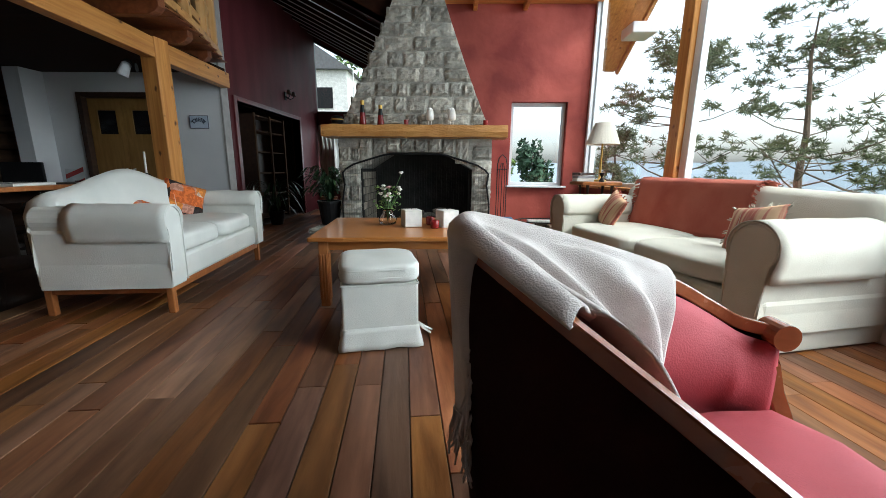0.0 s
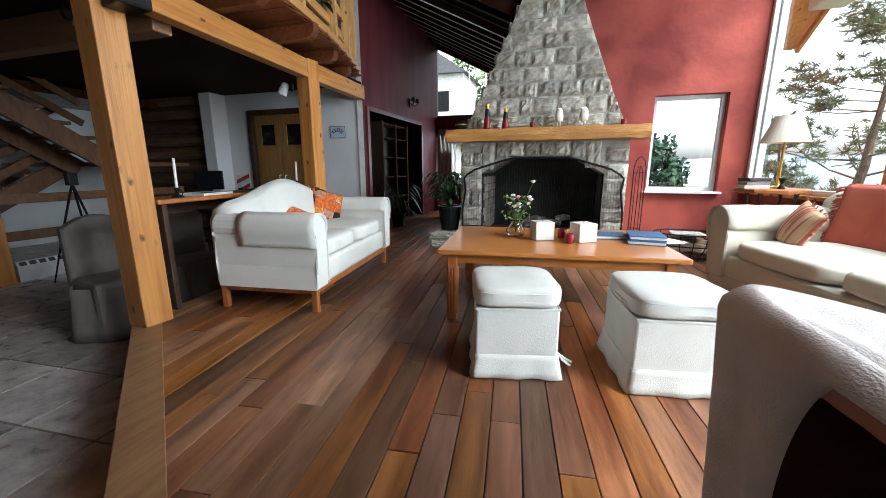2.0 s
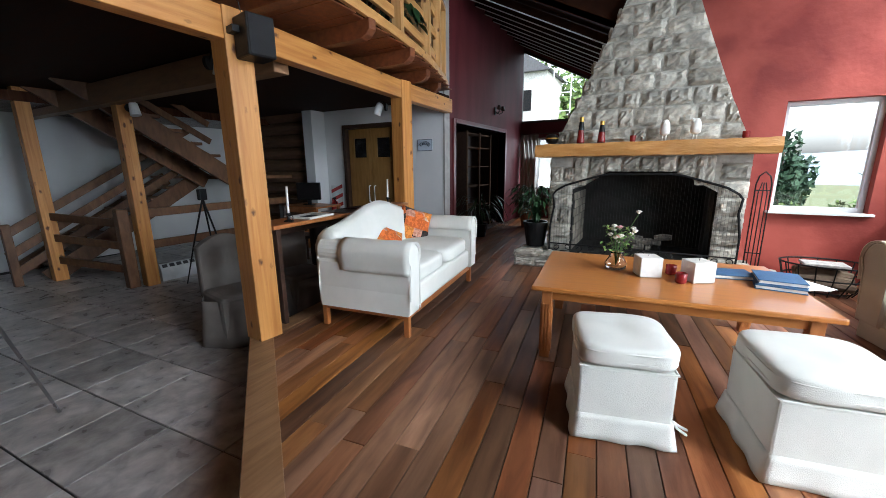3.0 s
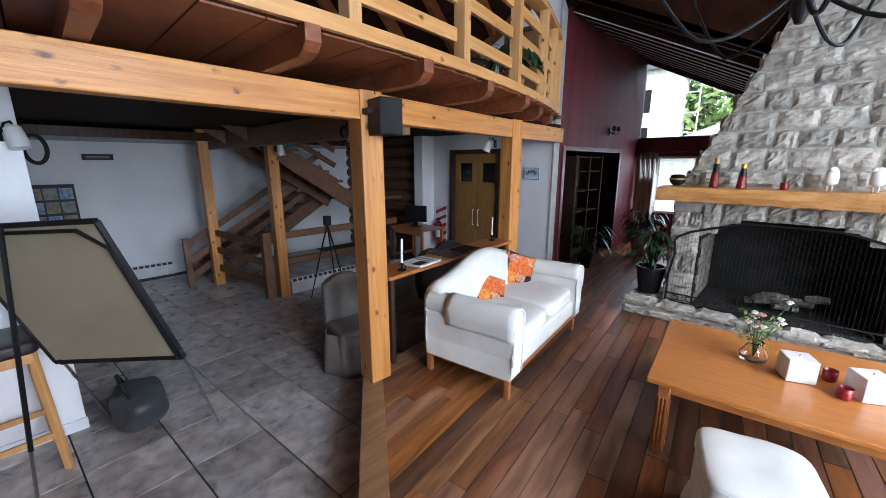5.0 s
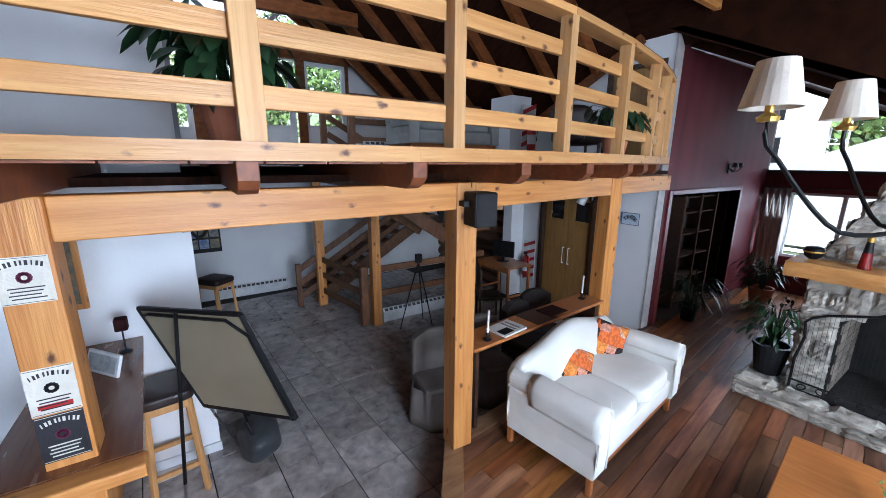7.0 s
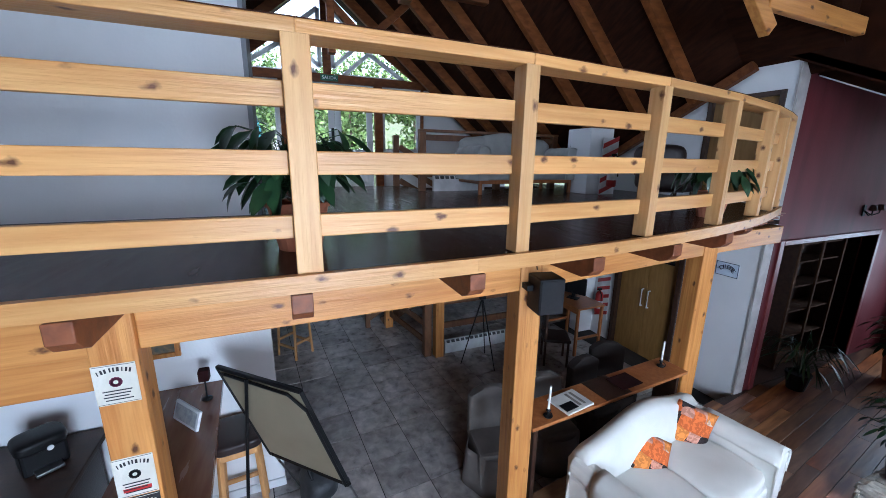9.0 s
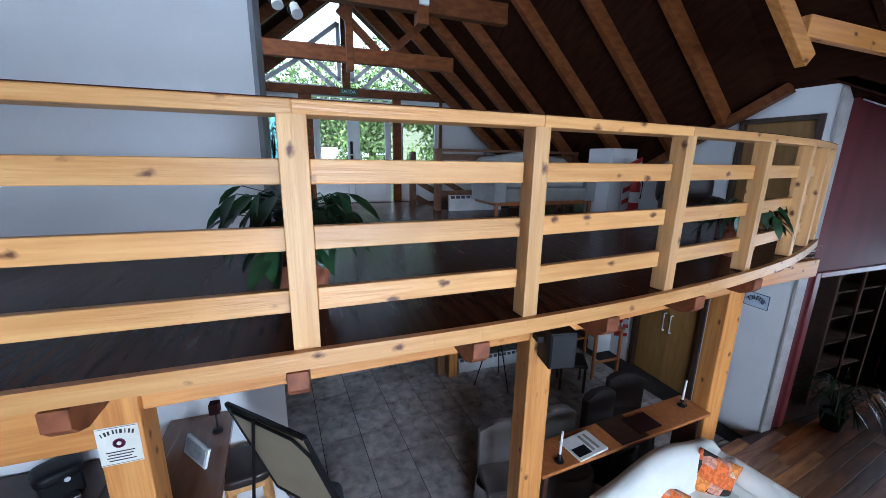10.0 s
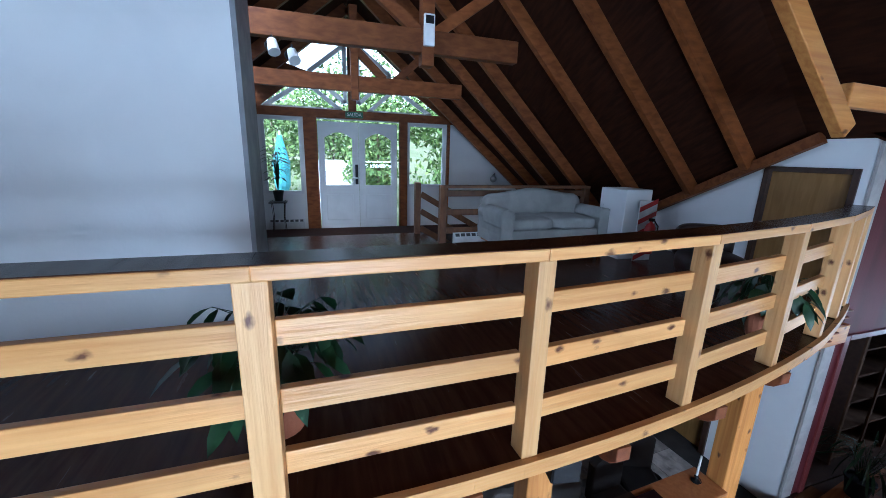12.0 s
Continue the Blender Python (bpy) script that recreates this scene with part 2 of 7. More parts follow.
def box(bm, lo, hi, bevel=0.0, m=None):
    c = [(a + b) / 2 for a, b in zip(lo, hi)]
    s = [abs(b - a) for a, b in zip(lo, hi)]
    r = bmesh.ops.create_cube(bm, size=1, matrix=Matrix.LocRotScale(c, None, s))
    vs = r["verts"]
    if bevel:
        es = list({e for v in vs for e in v.link_edges})
        out = bmesh.ops.bevel(bm, geom=es, offset=min(bevel, 0.45 * min(s)), segments=2, profile=0.5, affect="EDGES")
        vs = list({v for f in out["faces"] for v in f.verts} | {v for v in vs if v.is_valid})
    if m:
        bmesh.ops.transform(bm, matrix=m, verts=vs)
    return bm


def B(lo, hi, bevel=0.0, m=None):
    return box(bmesh.new(), lo, hi, bevel, m)


def beam(bm, a, b, w, h, bevel=0.0, up=(0, 0, 1)):
    """A square-edged bar from a to b: w across, h along up."""
    a, b = Vector(a), Vector(b)
    y = (b - a).normalized()
    x = y.cross(Vector(up)).normalized()
    z = x.cross(y)
    m = Matrix((x, y, z)).transposed().to_4x4()
    m.translation = a
    return box(bm, (-w / 2, 0, -h / 2), (w / 2, (b - a).length, h / 2), bevel, m)


def rod(bm, a, b, r0, r1=None, n=10):
    a, b = Vector(a), Vector(b)
    r1 = r0 if r1 is None else r1
    d = b - a
    m = Matrix.Translation((a + b) / 2) @ d.to_track_quat("Z", "Y").to_matrix().to_4x4()
    bmesh.ops.create_cone(bm, cap_ends=True, segments=n, radius1=r0, radius2=r1, depth=d.length, matrix=m)
    return bm


def tube(bm, pts, r, n=7):
    """A round bar along a line of points."""
    pts = [Vector(p) for p in pts]
    rings = []
    for i, p in enumerate(pts):
        d = (pts[min(i + 1, len(pts) - 1)] - pts[max(i - 1, 0)]).normalized()
        q = d.to_track_quat("Z", "Y")
        rad = r if not isinstance(r, (list, tuple)) else r[i]
        rings.append([bm.verts.new(p + q @ Vector((rad * math.cos(2 * math.pi * k / n), rad * math.sin(2 * math.pi * k / n), 0))) for k in range(n)])
    for a, b in zip(rings, rings[1:]):
        for k in range(n):
            bm.faces.new((a[k], a[(k + 1) % n], b[(k + 1) % n], b[k]))
    bm.faces.new(rings[0][::-1])
    bm.faces.new(rings[-1])
    return bm


def lathe(bm, prof, n=20, m=None, caps=True):
    """A turned body from (radius, height) pairs."""
    rings = []
    for r, z in prof:
        ring = [Vector((r * math.cos(2 * math.pi * k / n), r * math.sin(2 * math.pi * k / n), z)) for k in range(n)]
        rings.append([bm.verts.new(m @ v if m else v) for v in ring])
    for a, b in zip(rings, rings[1:]):
        for k in range(n):
            bm.faces.new((a[k], a[(k + 1) % n], b[(k + 1) % n], b[k]))
    if caps:
        bm.faces.new(rings[0][::-1])
        bm.faces.new(rings[-1])
    return bm


def prism(bm, pts, y0, y1, m=None, bevel=0.0):
    """An outline in x and z, drawn out from y0 to y1."""
    a = [bm.verts.new((x, y0, z)) for x, z in pts]
    b = [bm.verts.new((x, y1, z)) for x, z in pts]
    fs = [bm.faces.new(a), bm.faces.new(b[::-1])]
    k = len(pts)
    for i in range(k):
        fs.append(bm.faces.new((a[i], b[i], b[(i + 1) % k], a[(i + 1) % k])))
    vs = a + b
    if bevel:
        es = list(fs[0].edges) + list(fs[1].edges)
        out = bmesh.ops.bevel(bm, geom=es, offset=bevel, segments=3, profile=0.5, affect="EDGES")
        vs = list({v for v in vs if v.is_valid} | {v for f in out["faces"] for v in f.verts})
    if m:
        bmesh.ops.transform(bm, matrix=m, verts=vs)
    return bm


def slab(bm, pts, z0, z1):
    """A flat outline in x and y, from z0 up to z1."""
    return prism(bm, [(x, y) for x, y in pts], z0, z1, Matrix(((1, 0, 0, 0), (0, 0, 1, 0), (0, 1, 0, 0), (0, 0, 0, 1))))


def cushion(bm, size, m=None, p=4.0, n=9, lump=0.0, seed=0):
    """A stuffed, rounded block about its centre."""
    vs = {}

    def vert(u, v, w):
        key = (u, v, w)
        if key not in vs:
            a = Vector((2 * u / n - 1, 2 * v / n - 1, 2 * w / n - 1))
            k = sum(abs(c) ** p for c in a) ** (1 / p)
            q = a / k
            q = Vector((q.x * size[0] / 2, q.y * size[1] / 2, q.z * size[2] / 2))
            if lump:
                q += q.normalized() * lump * noise.noise(q * 7 + Vector((seed * 3.1, seed, 0)))
            vs[key] = bm.verts.new(m @ q if m else q)
        return vs[key]

    for i in range(n):
        for j in range(n):
            for w in (0, n):
                bm.faces.new((vert(i, j, w), vert(i + 1, j, w), vert(i + 1, j + 1, w), vert(i, j + 1, w)))
                bm.faces.new((vert(i, w, j), vert(i + 1, w, j), vert(i + 1, w, j + 1), vert(i, w, j + 1)))
                bm.faces.new((vert(w, i, j), vert(w, i + 1, j), vert(w, i + 1, j + 1), vert(w, i, j + 1)))
    return bm


def sheet(bm, f, nu, nv, thick=0.0):
    """A surface f(u, v) with u and v from 0 to 1; thick draws it out into a body."""
    g = [[bm.verts.new(f(i / nu, j / nv)) for j in range(nv + 1)] for i in range(nu + 1)]
    for i in range(nu):
        for j in range(nv):
            bm.faces.new((g[i][j], g[i + 1][j], g[i + 1][j + 1], g[i][j + 1]))
    if thick:
        bmesh.ops.recalc_face_normals(bm, faces=bm.faces)
        bmesh.ops.solidify(bm, geom=list(bm.faces), thickness=thick)
    return bm


def structure(name, bm, material, label="", category=""):
    return tagged(new(name, mesh_of(name, bm, material)), label, category, kind="structure")
# ---- the shell of the place ----
def holed(bm, axis, t0, t1, a0, a1, z0, z1, holes):
    """A wall along x or y, t0 to t1 thick, with openings (a, a, z, z) through it."""
    cuts = sorted({a0, a1, *[h[0] for h in holes], *[h[1] for h in holes]})
    for p, q in zip(cuts, cuts[1:]):
        z = z0
        for h in sorted((h for h in holes if h[0] <= p and h[1] >= q), key=lambda h: h[2]):
            if h[2] > z:
                box(bm, (p, t0, z), (q, t1, h[2])) if axis == "x" else box(bm, (t0, p, z), (t1, q, h[2]))
            z = h[3]
        if z < z1:
            box(bm, (p, t0, z), (q, t1, z1)) if axis == "x" else box(bm, (t0, p, z), (t1, q, z1))
    return bm


TILE_Z = -0.23
MEZZ = 2.60


def roof_entry(y):
    return 6.58 - 0.82 * abs(y - 1.45)


def roof_side(x):
    return 4.32 + 0.55 * (x + 3.85)


def roof_living(x):
    return 5.3 - 0.26 * (x + 3.2)


def roof_wall(x):
    """Height of the entrance ceiling along the wall with the doors."""
    return min(4.32, max(2.87, roof_side(x) + 0.1))


def roof_main(x, y):
    """The entrance ceiling: steep planes falling from the ridge."""
    pitch = 0.82 + 0.18 * min(1, max(0, (x + 9.6) / 3.6))
    if y > 1.45:
        return roof_wall(x) + pitch * (5.98 - y)
    return roof_wall(x) + pitch * 4.53 - 0.82 * (1.45 - y)


def lake_x(y):
    return 2.08 + 0.2 * (6.06 - y)


def edge_x(y):
    return -2.34 - 0.0366 * max(0.0, y - 1.0) ** 2 - 0.045 * max(0.0, y - 4.6)


# floors
WOOD = [(-3.02, 2.06), (-0.6, 0.30), (1.4, -1.2), (3.4, -1.2), (3.4, 2.0), (2.4, 6.06), (0.7, 6.06), (-0.6, 6.4), (-0.6, 10.15), (-3.4, 10.15), (-3.4, 5.0)]
structure("floor_wood_base", slab(bmesh.new(), WOOD, TILE_Z + 0.002, -0.02), dark_wood, "dark timber base of the raised floor", "floor")
structure("floor_tile_base", B((-9.3, -3.2, TILE_Z - 0.25), (3.9, 6.2, TILE_Z - 0.012)), grout, "dark grout bed of the tiled floor", "floor")
structure("floor_study", B((-6.2, 6.21, -0.2), (-3.41, 9.6, -0.004)), dark_wood, "dark floor of the book room", "floor")

# wall with the two doors, upstairs and down
bm = bmesh.new()
holed(bm, "x", 6.05, 6.2, -6.3, -3.4, TILE_Z - 0.01, MEZZ, [(-5.55, -4.42, TILE_Z - 0.01, 2.06)])
for x0, x1, z0 in ((-7.0, -4.37, MEZZ), (-4.37, -3.53, 3.93), (-3.53, -3.4, MEZZ)):
    prism(bm, [(x0, z0), (x1, z0), (x1, min(4.75, roof_side(x1) + 0.1)), (x0, max(z0 + 0.02, roof_side(x0) + 0.1))], 6.05, 6.2)
structure("wall_north", bm, white_wall, "white plaster wall with doors on two storeys", "wall")
structure("wall_pillar", B((-6.32, 5.72, TILE_Z), (-6.08, 6.05, MEZZ - 0.16)), white_wall, "white plaster pillar", "wall")

# purple wall with the wide opening to the book room
bm = bmesh.new()
holed(bm, "y", -3.55, -3.4, 6.2, 10.15, -0.2, 5.2, [(6.45, 8.95, -0.2, 2.06)])
structure("wall_purple", bm, purple_wall, "dark purple-brown painted wall with an opening", "wall")
bm = bmesh.new()
box(bm, (-3.57, 6.35, -0.02), (-3.38, 6.45, 2.13), 0.008)
box(bm, (-3.57, 6.45, 2.06), (-3.38, 8.95, 2.13), 0.008)
box(bm, (-3.57, 8.95, -0.02), (-3.38, 9.03, 2.13), 0.008)
structure("trim_opening", bm, mat("oxblood_paint", (0.12, 0.018, 0.02), (0.16, 0.03, 0.03), 0.4), "oxblood painted door surround", "trim")
structure("trim_corner", B((-3.412, 6.036, -0.2), (-3.386, 6.21, 4.9)), mat("pale_grey_paint", (0.5, 0.47, 0.45)), "pale grey corner strip", "trim")
bm = bmesh.new()
box(bm, (-6.3, 6.2, -0.2), (-6.15, 9.7, 2.6))
box(bm, (-6.15, 9.55, -0.2), (-3.55, 9.7, 2.6))
structure("wall_study", bm, dark_wood, "dark timber walls of the book room", "wall")
structure("ceiling_study", B((-6.3, 6.2, 2.6), (-3.55, 9.7, 2.7)), dark_wood, "dark ceiling", "ceiling")

# back wall behind the chimney with two windows
bm = bmesh.new()
holed(bm, "x", 10.15, 10.3, -3.55, -0.5, -0.2, 2.36, [(-3.4, -1.3, 0.72, 2.0)])
box(bm, (-3.55, 10.15, 2.36), (-3.46, 10.3, 4.7))
prism(bm, [(-3.46, 4.12), (-0.5, 2.64), (-0.5, 4.7), (-3.46, 4.7)], 10.15, 10.3)
structure("wall_back", bm, purple_wall, "dark purple-brown back wall", "wall")
structure("wall_behind_chimney", B((-0.62, 6.95, -0.2), (-0.5, 10.15, 4.7)), purple_wall, "dark wall behind the chimney", "wall")

# red wall with its window
bm = bmesh.new()
holed(bm, "x", 6.06, 6.3, 0.55, 2.12, -0.2, 4.9, [(0.92, 1.74, 0.79, 2.0)])
box(bm, (-0.62, 6.06, 1.6), (0.55, 6.3, 4.9))
structure("wall_red", bm, red_plaster, "unseen red limewashed wall added to block window light with a window", "wall")
structure("trim_soffit", B((-0.2, 5.8, 3.29), (2.1, 6.057, 3.37)), pine_x, "golden pine soffit board above the red wall", "trim")

# lake side: a low wall under tall windows
ang = math.degrees(math.atan2(-1.0, 0.2))
bm = bmesh.new()
slab(bm, [(lake_x(6.3) + 0.0, 6.3), (lake_x(-3.2), -3.2), (lake_x(-3.2) + 0.2, -3.2), (lake_x(6.3) + 0.2, 6.3)], TILE_Z - 0.2, 0.78)
structure("wall_lake", bm, red_plaster, "low red wall under the tall windows", "wall")
bm = bmesh.new()
slab(bm, [(lake_x(6.06) - 0.10, 6.055), (lake_x(-3.2) - 0.10, -3.2), (lake_x(-3.2) + 0.22, -3.2), (lake_x(6.06) + 0.22, 6.055)], 0.78, 0.815)
structure("trim_sill", bm, pine_y, "wooden window sill", "trim")

# walls that close the place
# out of view: solid wall added to keep daylight off the near floor
bm = bmesh.new()
slab(bm, [(lake_x(-0.3), -0.3), (lake_x(-3.2), -3.2), (lake_x(-3.2) + 0.2, -3.2), (lake_x(-0.3) + 0.2, -0.3)], 0.82, 4.0)
structure("wall_lake_light_block", bm, red_plaster, "unseen red limewashed wall added to block window light", "wall")
# unseen closing wall; its dark timber is chosen to lower the fill light
bm = bmesh.new()
box(bm, (-9.3, -3.35, TILE_Z - 0.2), (3.95, -3.2, 5.6))
structure("wall_south_bounce_cut", bm, dark_wood, "unseen wall in dark timber, added to cut bounced light", "wall")
bm = bmesh.new()
box(bm, (-4.45, -3.2, TILE_Z - 0.01), (-4.33, 0.30, MEZZ - 0.18))
box(bm, (-4.45, -3.2, MEZZ - 0.18), (-4.33, 0.29, 5.7))
structure("wall_white", bm, white_wall, "tall white plaster wall", "wall")
structure("trim_wall_end", B((-4.95, 0.29, MEZZ), (-4.322, 0.325, 5.7)), mat("grey_paint", (0.30, 0.31, 0.34)), "grey wall-end board", "trim")
structure("baseboard_white", B((-4.33, -3.2, TILE_Z), (-4.31, 0.31, TILE_Z + 0.09)), white_paint, "white skirting board", "baseboard")
bm = bmesh.new()
box(bm, (-9.25, -3.2, TILE_Z - 0.01), (-9.1, 6.2, MEZZ - 0.2))
structure("wall_west_lower", bm, white_wall, "white plaster wall of the tiled room", "wall")
bm = bmesh.new()
for k in range(11):
    z = TILE_Z + 0.13 + 0.245 * k
    rod(bm, (-9.1, 6.02, z), (-6.3, 6.02, z), 0.13, n=10)
structure("wall_log", bm, mat("brown_log", (0.10, 0.05, 0.025), (0.16, 0.08, 0.04), 0.6, scale=2, stretch=(1.5, 12, 12)), "wall of round brown logs", "wall")

# entrance wall upstairs
W, LOW = -9.6, 2.33
bm = bmesh.new()
holed(bm, "y", W - 0.12, W, -3.2, 6.05, LOW - 0.2, 4.66, [(-0.22, 0.53, 3.10, 4.62), (0.74, 2.60, LOW - 0.2, 4.62), (2.72, 3.60, 3.25, 4.62)])
structure("wall_entrance", bm, white_wall, "white wall beside the entrance doors", "wall")
# ceilings
def height_sheet(name, f, x0, x1, y0, y1, nx, ny, material, label, thick=0.08):
    bm = bmesh.new()
    sheet(bm, lambda u, v: Vector((x0 + (x1 - x0) * u, y0 + (y1 - y0) * v, f(x0 + (x1 - x0) * u, y0 + (y1 - y0) * v))), nx, ny)
    top = bmesh.ops.extrude_face_region(bm, geom=list(bm.faces))
    bmesh.ops.translate(bm, vec=(0, 0, thick), verts=[g for g in top["geom"] if isinstance(g, bmesh.types.BMVert)])
    return structure(name, bm, material, label, "ceiling")


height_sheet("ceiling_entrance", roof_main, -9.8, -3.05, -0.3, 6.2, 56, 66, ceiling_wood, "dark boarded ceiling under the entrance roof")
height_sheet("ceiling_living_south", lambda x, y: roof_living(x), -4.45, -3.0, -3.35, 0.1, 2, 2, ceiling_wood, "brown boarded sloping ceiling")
bm = bmesh.new()
for k in range(48):
    y0, y1 = -3.35 + 0.2 * k, -3.35 + 0.2 * k + 0.194
    q = [(-3.0, y0), (lake_x(y0) + 0.25, y0), (lake_x(y1) + 0.25, y1), (-3.0, y1)]
    vs = [[bm.verts.new((x, y, roof_living(x) + dz)) for x, y in q] for dz in (0.0, 0.03)]
    for i in range(4):
        bm.faces.new((vs[0][i], vs[0][(i + 1) % 4], vs[1][(i + 1) % 4], vs[1][i]))
    bm.faces.new(vs[0])
    bm.faces.new(vs[1][::-1])
q = [(-3.0, -3.35), (lake_x(-3.35) + 0.25, -3.35), (lake_x(6.3) + 0.25, 6.3), (-3.0, 6.3)]
vs = [[bm.verts.new((x, y, roof_living(x) + dz)) for x, y in q] for dz in (0.031, 0.10)]
for i in range(4):
    bm.faces.new((vs[0][i], vs[0][(i + 1) % 4], vs[1][(i + 1) % 4], vs[1][i]))
bm.faces.new(vs[0])
bm.faces.new(vs[1][::-1])
structure("ceiling_living", bm, mat("brown_ceiling_boards", (0.13, 0.045, 0.015), (0.20, 0.075, 0.026), 0.5, scale=2, stretch=(2, 12, 2), island=0.3, bump=0.1), "brown boarded sloping ceiling", "ceiling")
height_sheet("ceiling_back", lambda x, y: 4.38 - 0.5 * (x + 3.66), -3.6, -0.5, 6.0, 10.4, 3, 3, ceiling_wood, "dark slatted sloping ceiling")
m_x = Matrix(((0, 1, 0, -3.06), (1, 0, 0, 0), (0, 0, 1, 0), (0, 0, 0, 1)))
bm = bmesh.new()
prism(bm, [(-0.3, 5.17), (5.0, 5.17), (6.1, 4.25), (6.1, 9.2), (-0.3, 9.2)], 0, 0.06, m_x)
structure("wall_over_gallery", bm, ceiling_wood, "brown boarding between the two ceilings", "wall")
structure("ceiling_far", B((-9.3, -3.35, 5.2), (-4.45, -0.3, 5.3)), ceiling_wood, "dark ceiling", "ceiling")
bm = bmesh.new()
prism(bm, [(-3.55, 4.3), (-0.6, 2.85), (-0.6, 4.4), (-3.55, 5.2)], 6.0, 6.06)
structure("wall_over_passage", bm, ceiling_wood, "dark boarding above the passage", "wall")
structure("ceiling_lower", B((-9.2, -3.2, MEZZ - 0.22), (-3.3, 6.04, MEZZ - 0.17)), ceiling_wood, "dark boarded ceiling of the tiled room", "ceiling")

# slats under the back ceiling
for k in range(9):
    y = 6.4 + 0.42 * k
    ob = structure("trim_ceiling_slat", beam(bmesh.new(), (-3.38, y, 4.16), (-0.7, y, 2.82), 0.05, 0.11), ceiling_wood, "dark ceiling batten", "trim")
    # white strip stands in for the light caught between the boards
    structure("trim_ceiling_strip", beam(bmesh.new(), (-3.38, y - 0.03, 4.10), (-0.7, y - 0.03, 2.76), 0.012, 0.014), white_paint, "thin pale strip painted as a lit gap along a ceiling batten", "trim")

# upper gallery: deck, fascia, joists, beams, posts
pts = [(edge_x(y), y) for y in [-2.6 + 0.35 * k for k in range(25)]] + [(edge_x(6.05), 6.05)]
HOLE = (-7.6, -6.5, 2.6, 5.0)
bm = bmesh.new()
slab(bm, pts + [(-6.5, 6.05), (-6.5, -2.6)], MEZZ - 0.073, MEZZ)
for x0, x1, y0, y1 in ((-7.6, -6.5, -2.6, 2.6), (-7.6, -6.5, 5.0, 6.05)):
    box(bm, (x0, y0, MEZZ - 0.13), (x1, y1, MEZZ))
box(bm, (-9.6, -2.6, LOW - 0.13), (-7.6, 6.05, LOW))
deck = structure("floor_gallery", bm, deck_mat, "dark glossy boarded floor of the gallery", "floor")
bm = bmesh.new()
fp = [Vector((edge_x(y) + 0.002, y, 0)) for y in [-2.6 + 0.25 * k for k in range(35)]]
for a, b in zip(fp, fp[1:]):
    n_ = Vector((b.y - a.y, a.x - b.x, 0)).normalized() * 0.035
    vs = [bm.verts.new(p) for p in ((a.x, a.y, MEZZ - 0.072), (b.x, b.y, MEZZ - 0.072), (b.x, b.y, MEZZ + 0.008), (a.x, a.y, MEZZ + 0.008))]
    ws = [bm.verts.new(v.co + n_) for v in vs]
    for q in ((0, 1, 2, 3),):
        bm.faces.new([ws[i] for i in q])
    for i in range(4):
        bm.faces.new((vs[i], vs[(i + 1) % 4], ws[(i + 1) % 4], ws[i]))
bmesh.ops.remove_doubles(bm, verts=bm.verts, dist=0.0005)
structure("trim_fascia", bm, rail_y, "pale pine fascia board along the gallery edge", "trim")
for y in (-1.05, -0.25, 0.55, 1.395, 2.255, 3.085, 3.92, 4.75, 5.5):
    x1 = edge_x(y) + 0.05 - (0.10 if y > 4.5 else 0.0)
    prof = [(-4.6, MEZZ - 0.22), (x1 - 0.10, MEZZ - 0.22), (x1 - 0.04, MEZZ - 0.195), (x1, MEZZ - 0.155), (x1, MEZZ - 0.074), (-4.6, MEZZ - 0.074)]
    structure("trim_joist", prism(bmesh.new(), prof, y - 0.045, y + 0.045, bevel=0.006), red_wood, "red-brown joist with a cut end under the gallery", "joist")
bm = bmesh.new()
for k in range(30):
    y = -2.5 + 0.285 * k
    box(bm, (-4.6, y, MEZZ - 0.085), (edge_x(y) - 0.03, y + 0.275, MEZZ - 0.0745))
structure("trim_soffit_boards", bm, red_wood, "red-brown boards under the gallery", "trim")


def support_post(x, y, z0, z1, turn, w=0.19):
    ob = solid("support_post", B((-w / 2, -w / 2, 0), (w / 2, w / 2, z1 - z0), 0.008), pine_z, "square knotty pine post carrying the gallery", "post", "gallery posts")
    ob.matrix_world = pose(x, y, z0, 0, 0, turn)
    return ob


support_post(-2.935, 2.14, 0.0, 2.375, -4)
support_post(-3.20, 4.55, TILE_Z, 2.375, -6)
support_post(-2.86, -0.295, TILE_Z, 2.375, 0)
for a, b in (((-2.86, -0.2, 2.27), (-2.925, 2.045, 2.27)), ((-2.94, 2.24, 2.265), (-3.19, 4.46, 2.265)), ((-3.21, 4.64, 2.265), (-3.31, 6.04, 2.265)), ((-2.80, -3.1, 2.265), (-2.855, -0.39, 2.265)), ((-2.93, -3.1, 2.05), (-2.93, -0.39, 2.05))):
    ob = solid("support_beam", beam(bmesh.new(), (0, 0, 0), (0, (Vector(b) - Vector(a)).length, 0), 0.13, 0.205, 0.008), pine_y, "long golden pine beam under the gallery", "beam", "gallery beams")
    ob.matrix_world = pose(*a, 0, 0, math.degrees(math.atan2(a[0] - b[0], b[1] - a[1])))

# balustrade
rail = thing("balustrade", "curved pale pine balustrade with flat boards and a broad handrail", "railing")
POSTS = [-1.6, -0.52, 0.595, 1.69, 2.765, 3.76, 4.655, 5.31, 5.80]
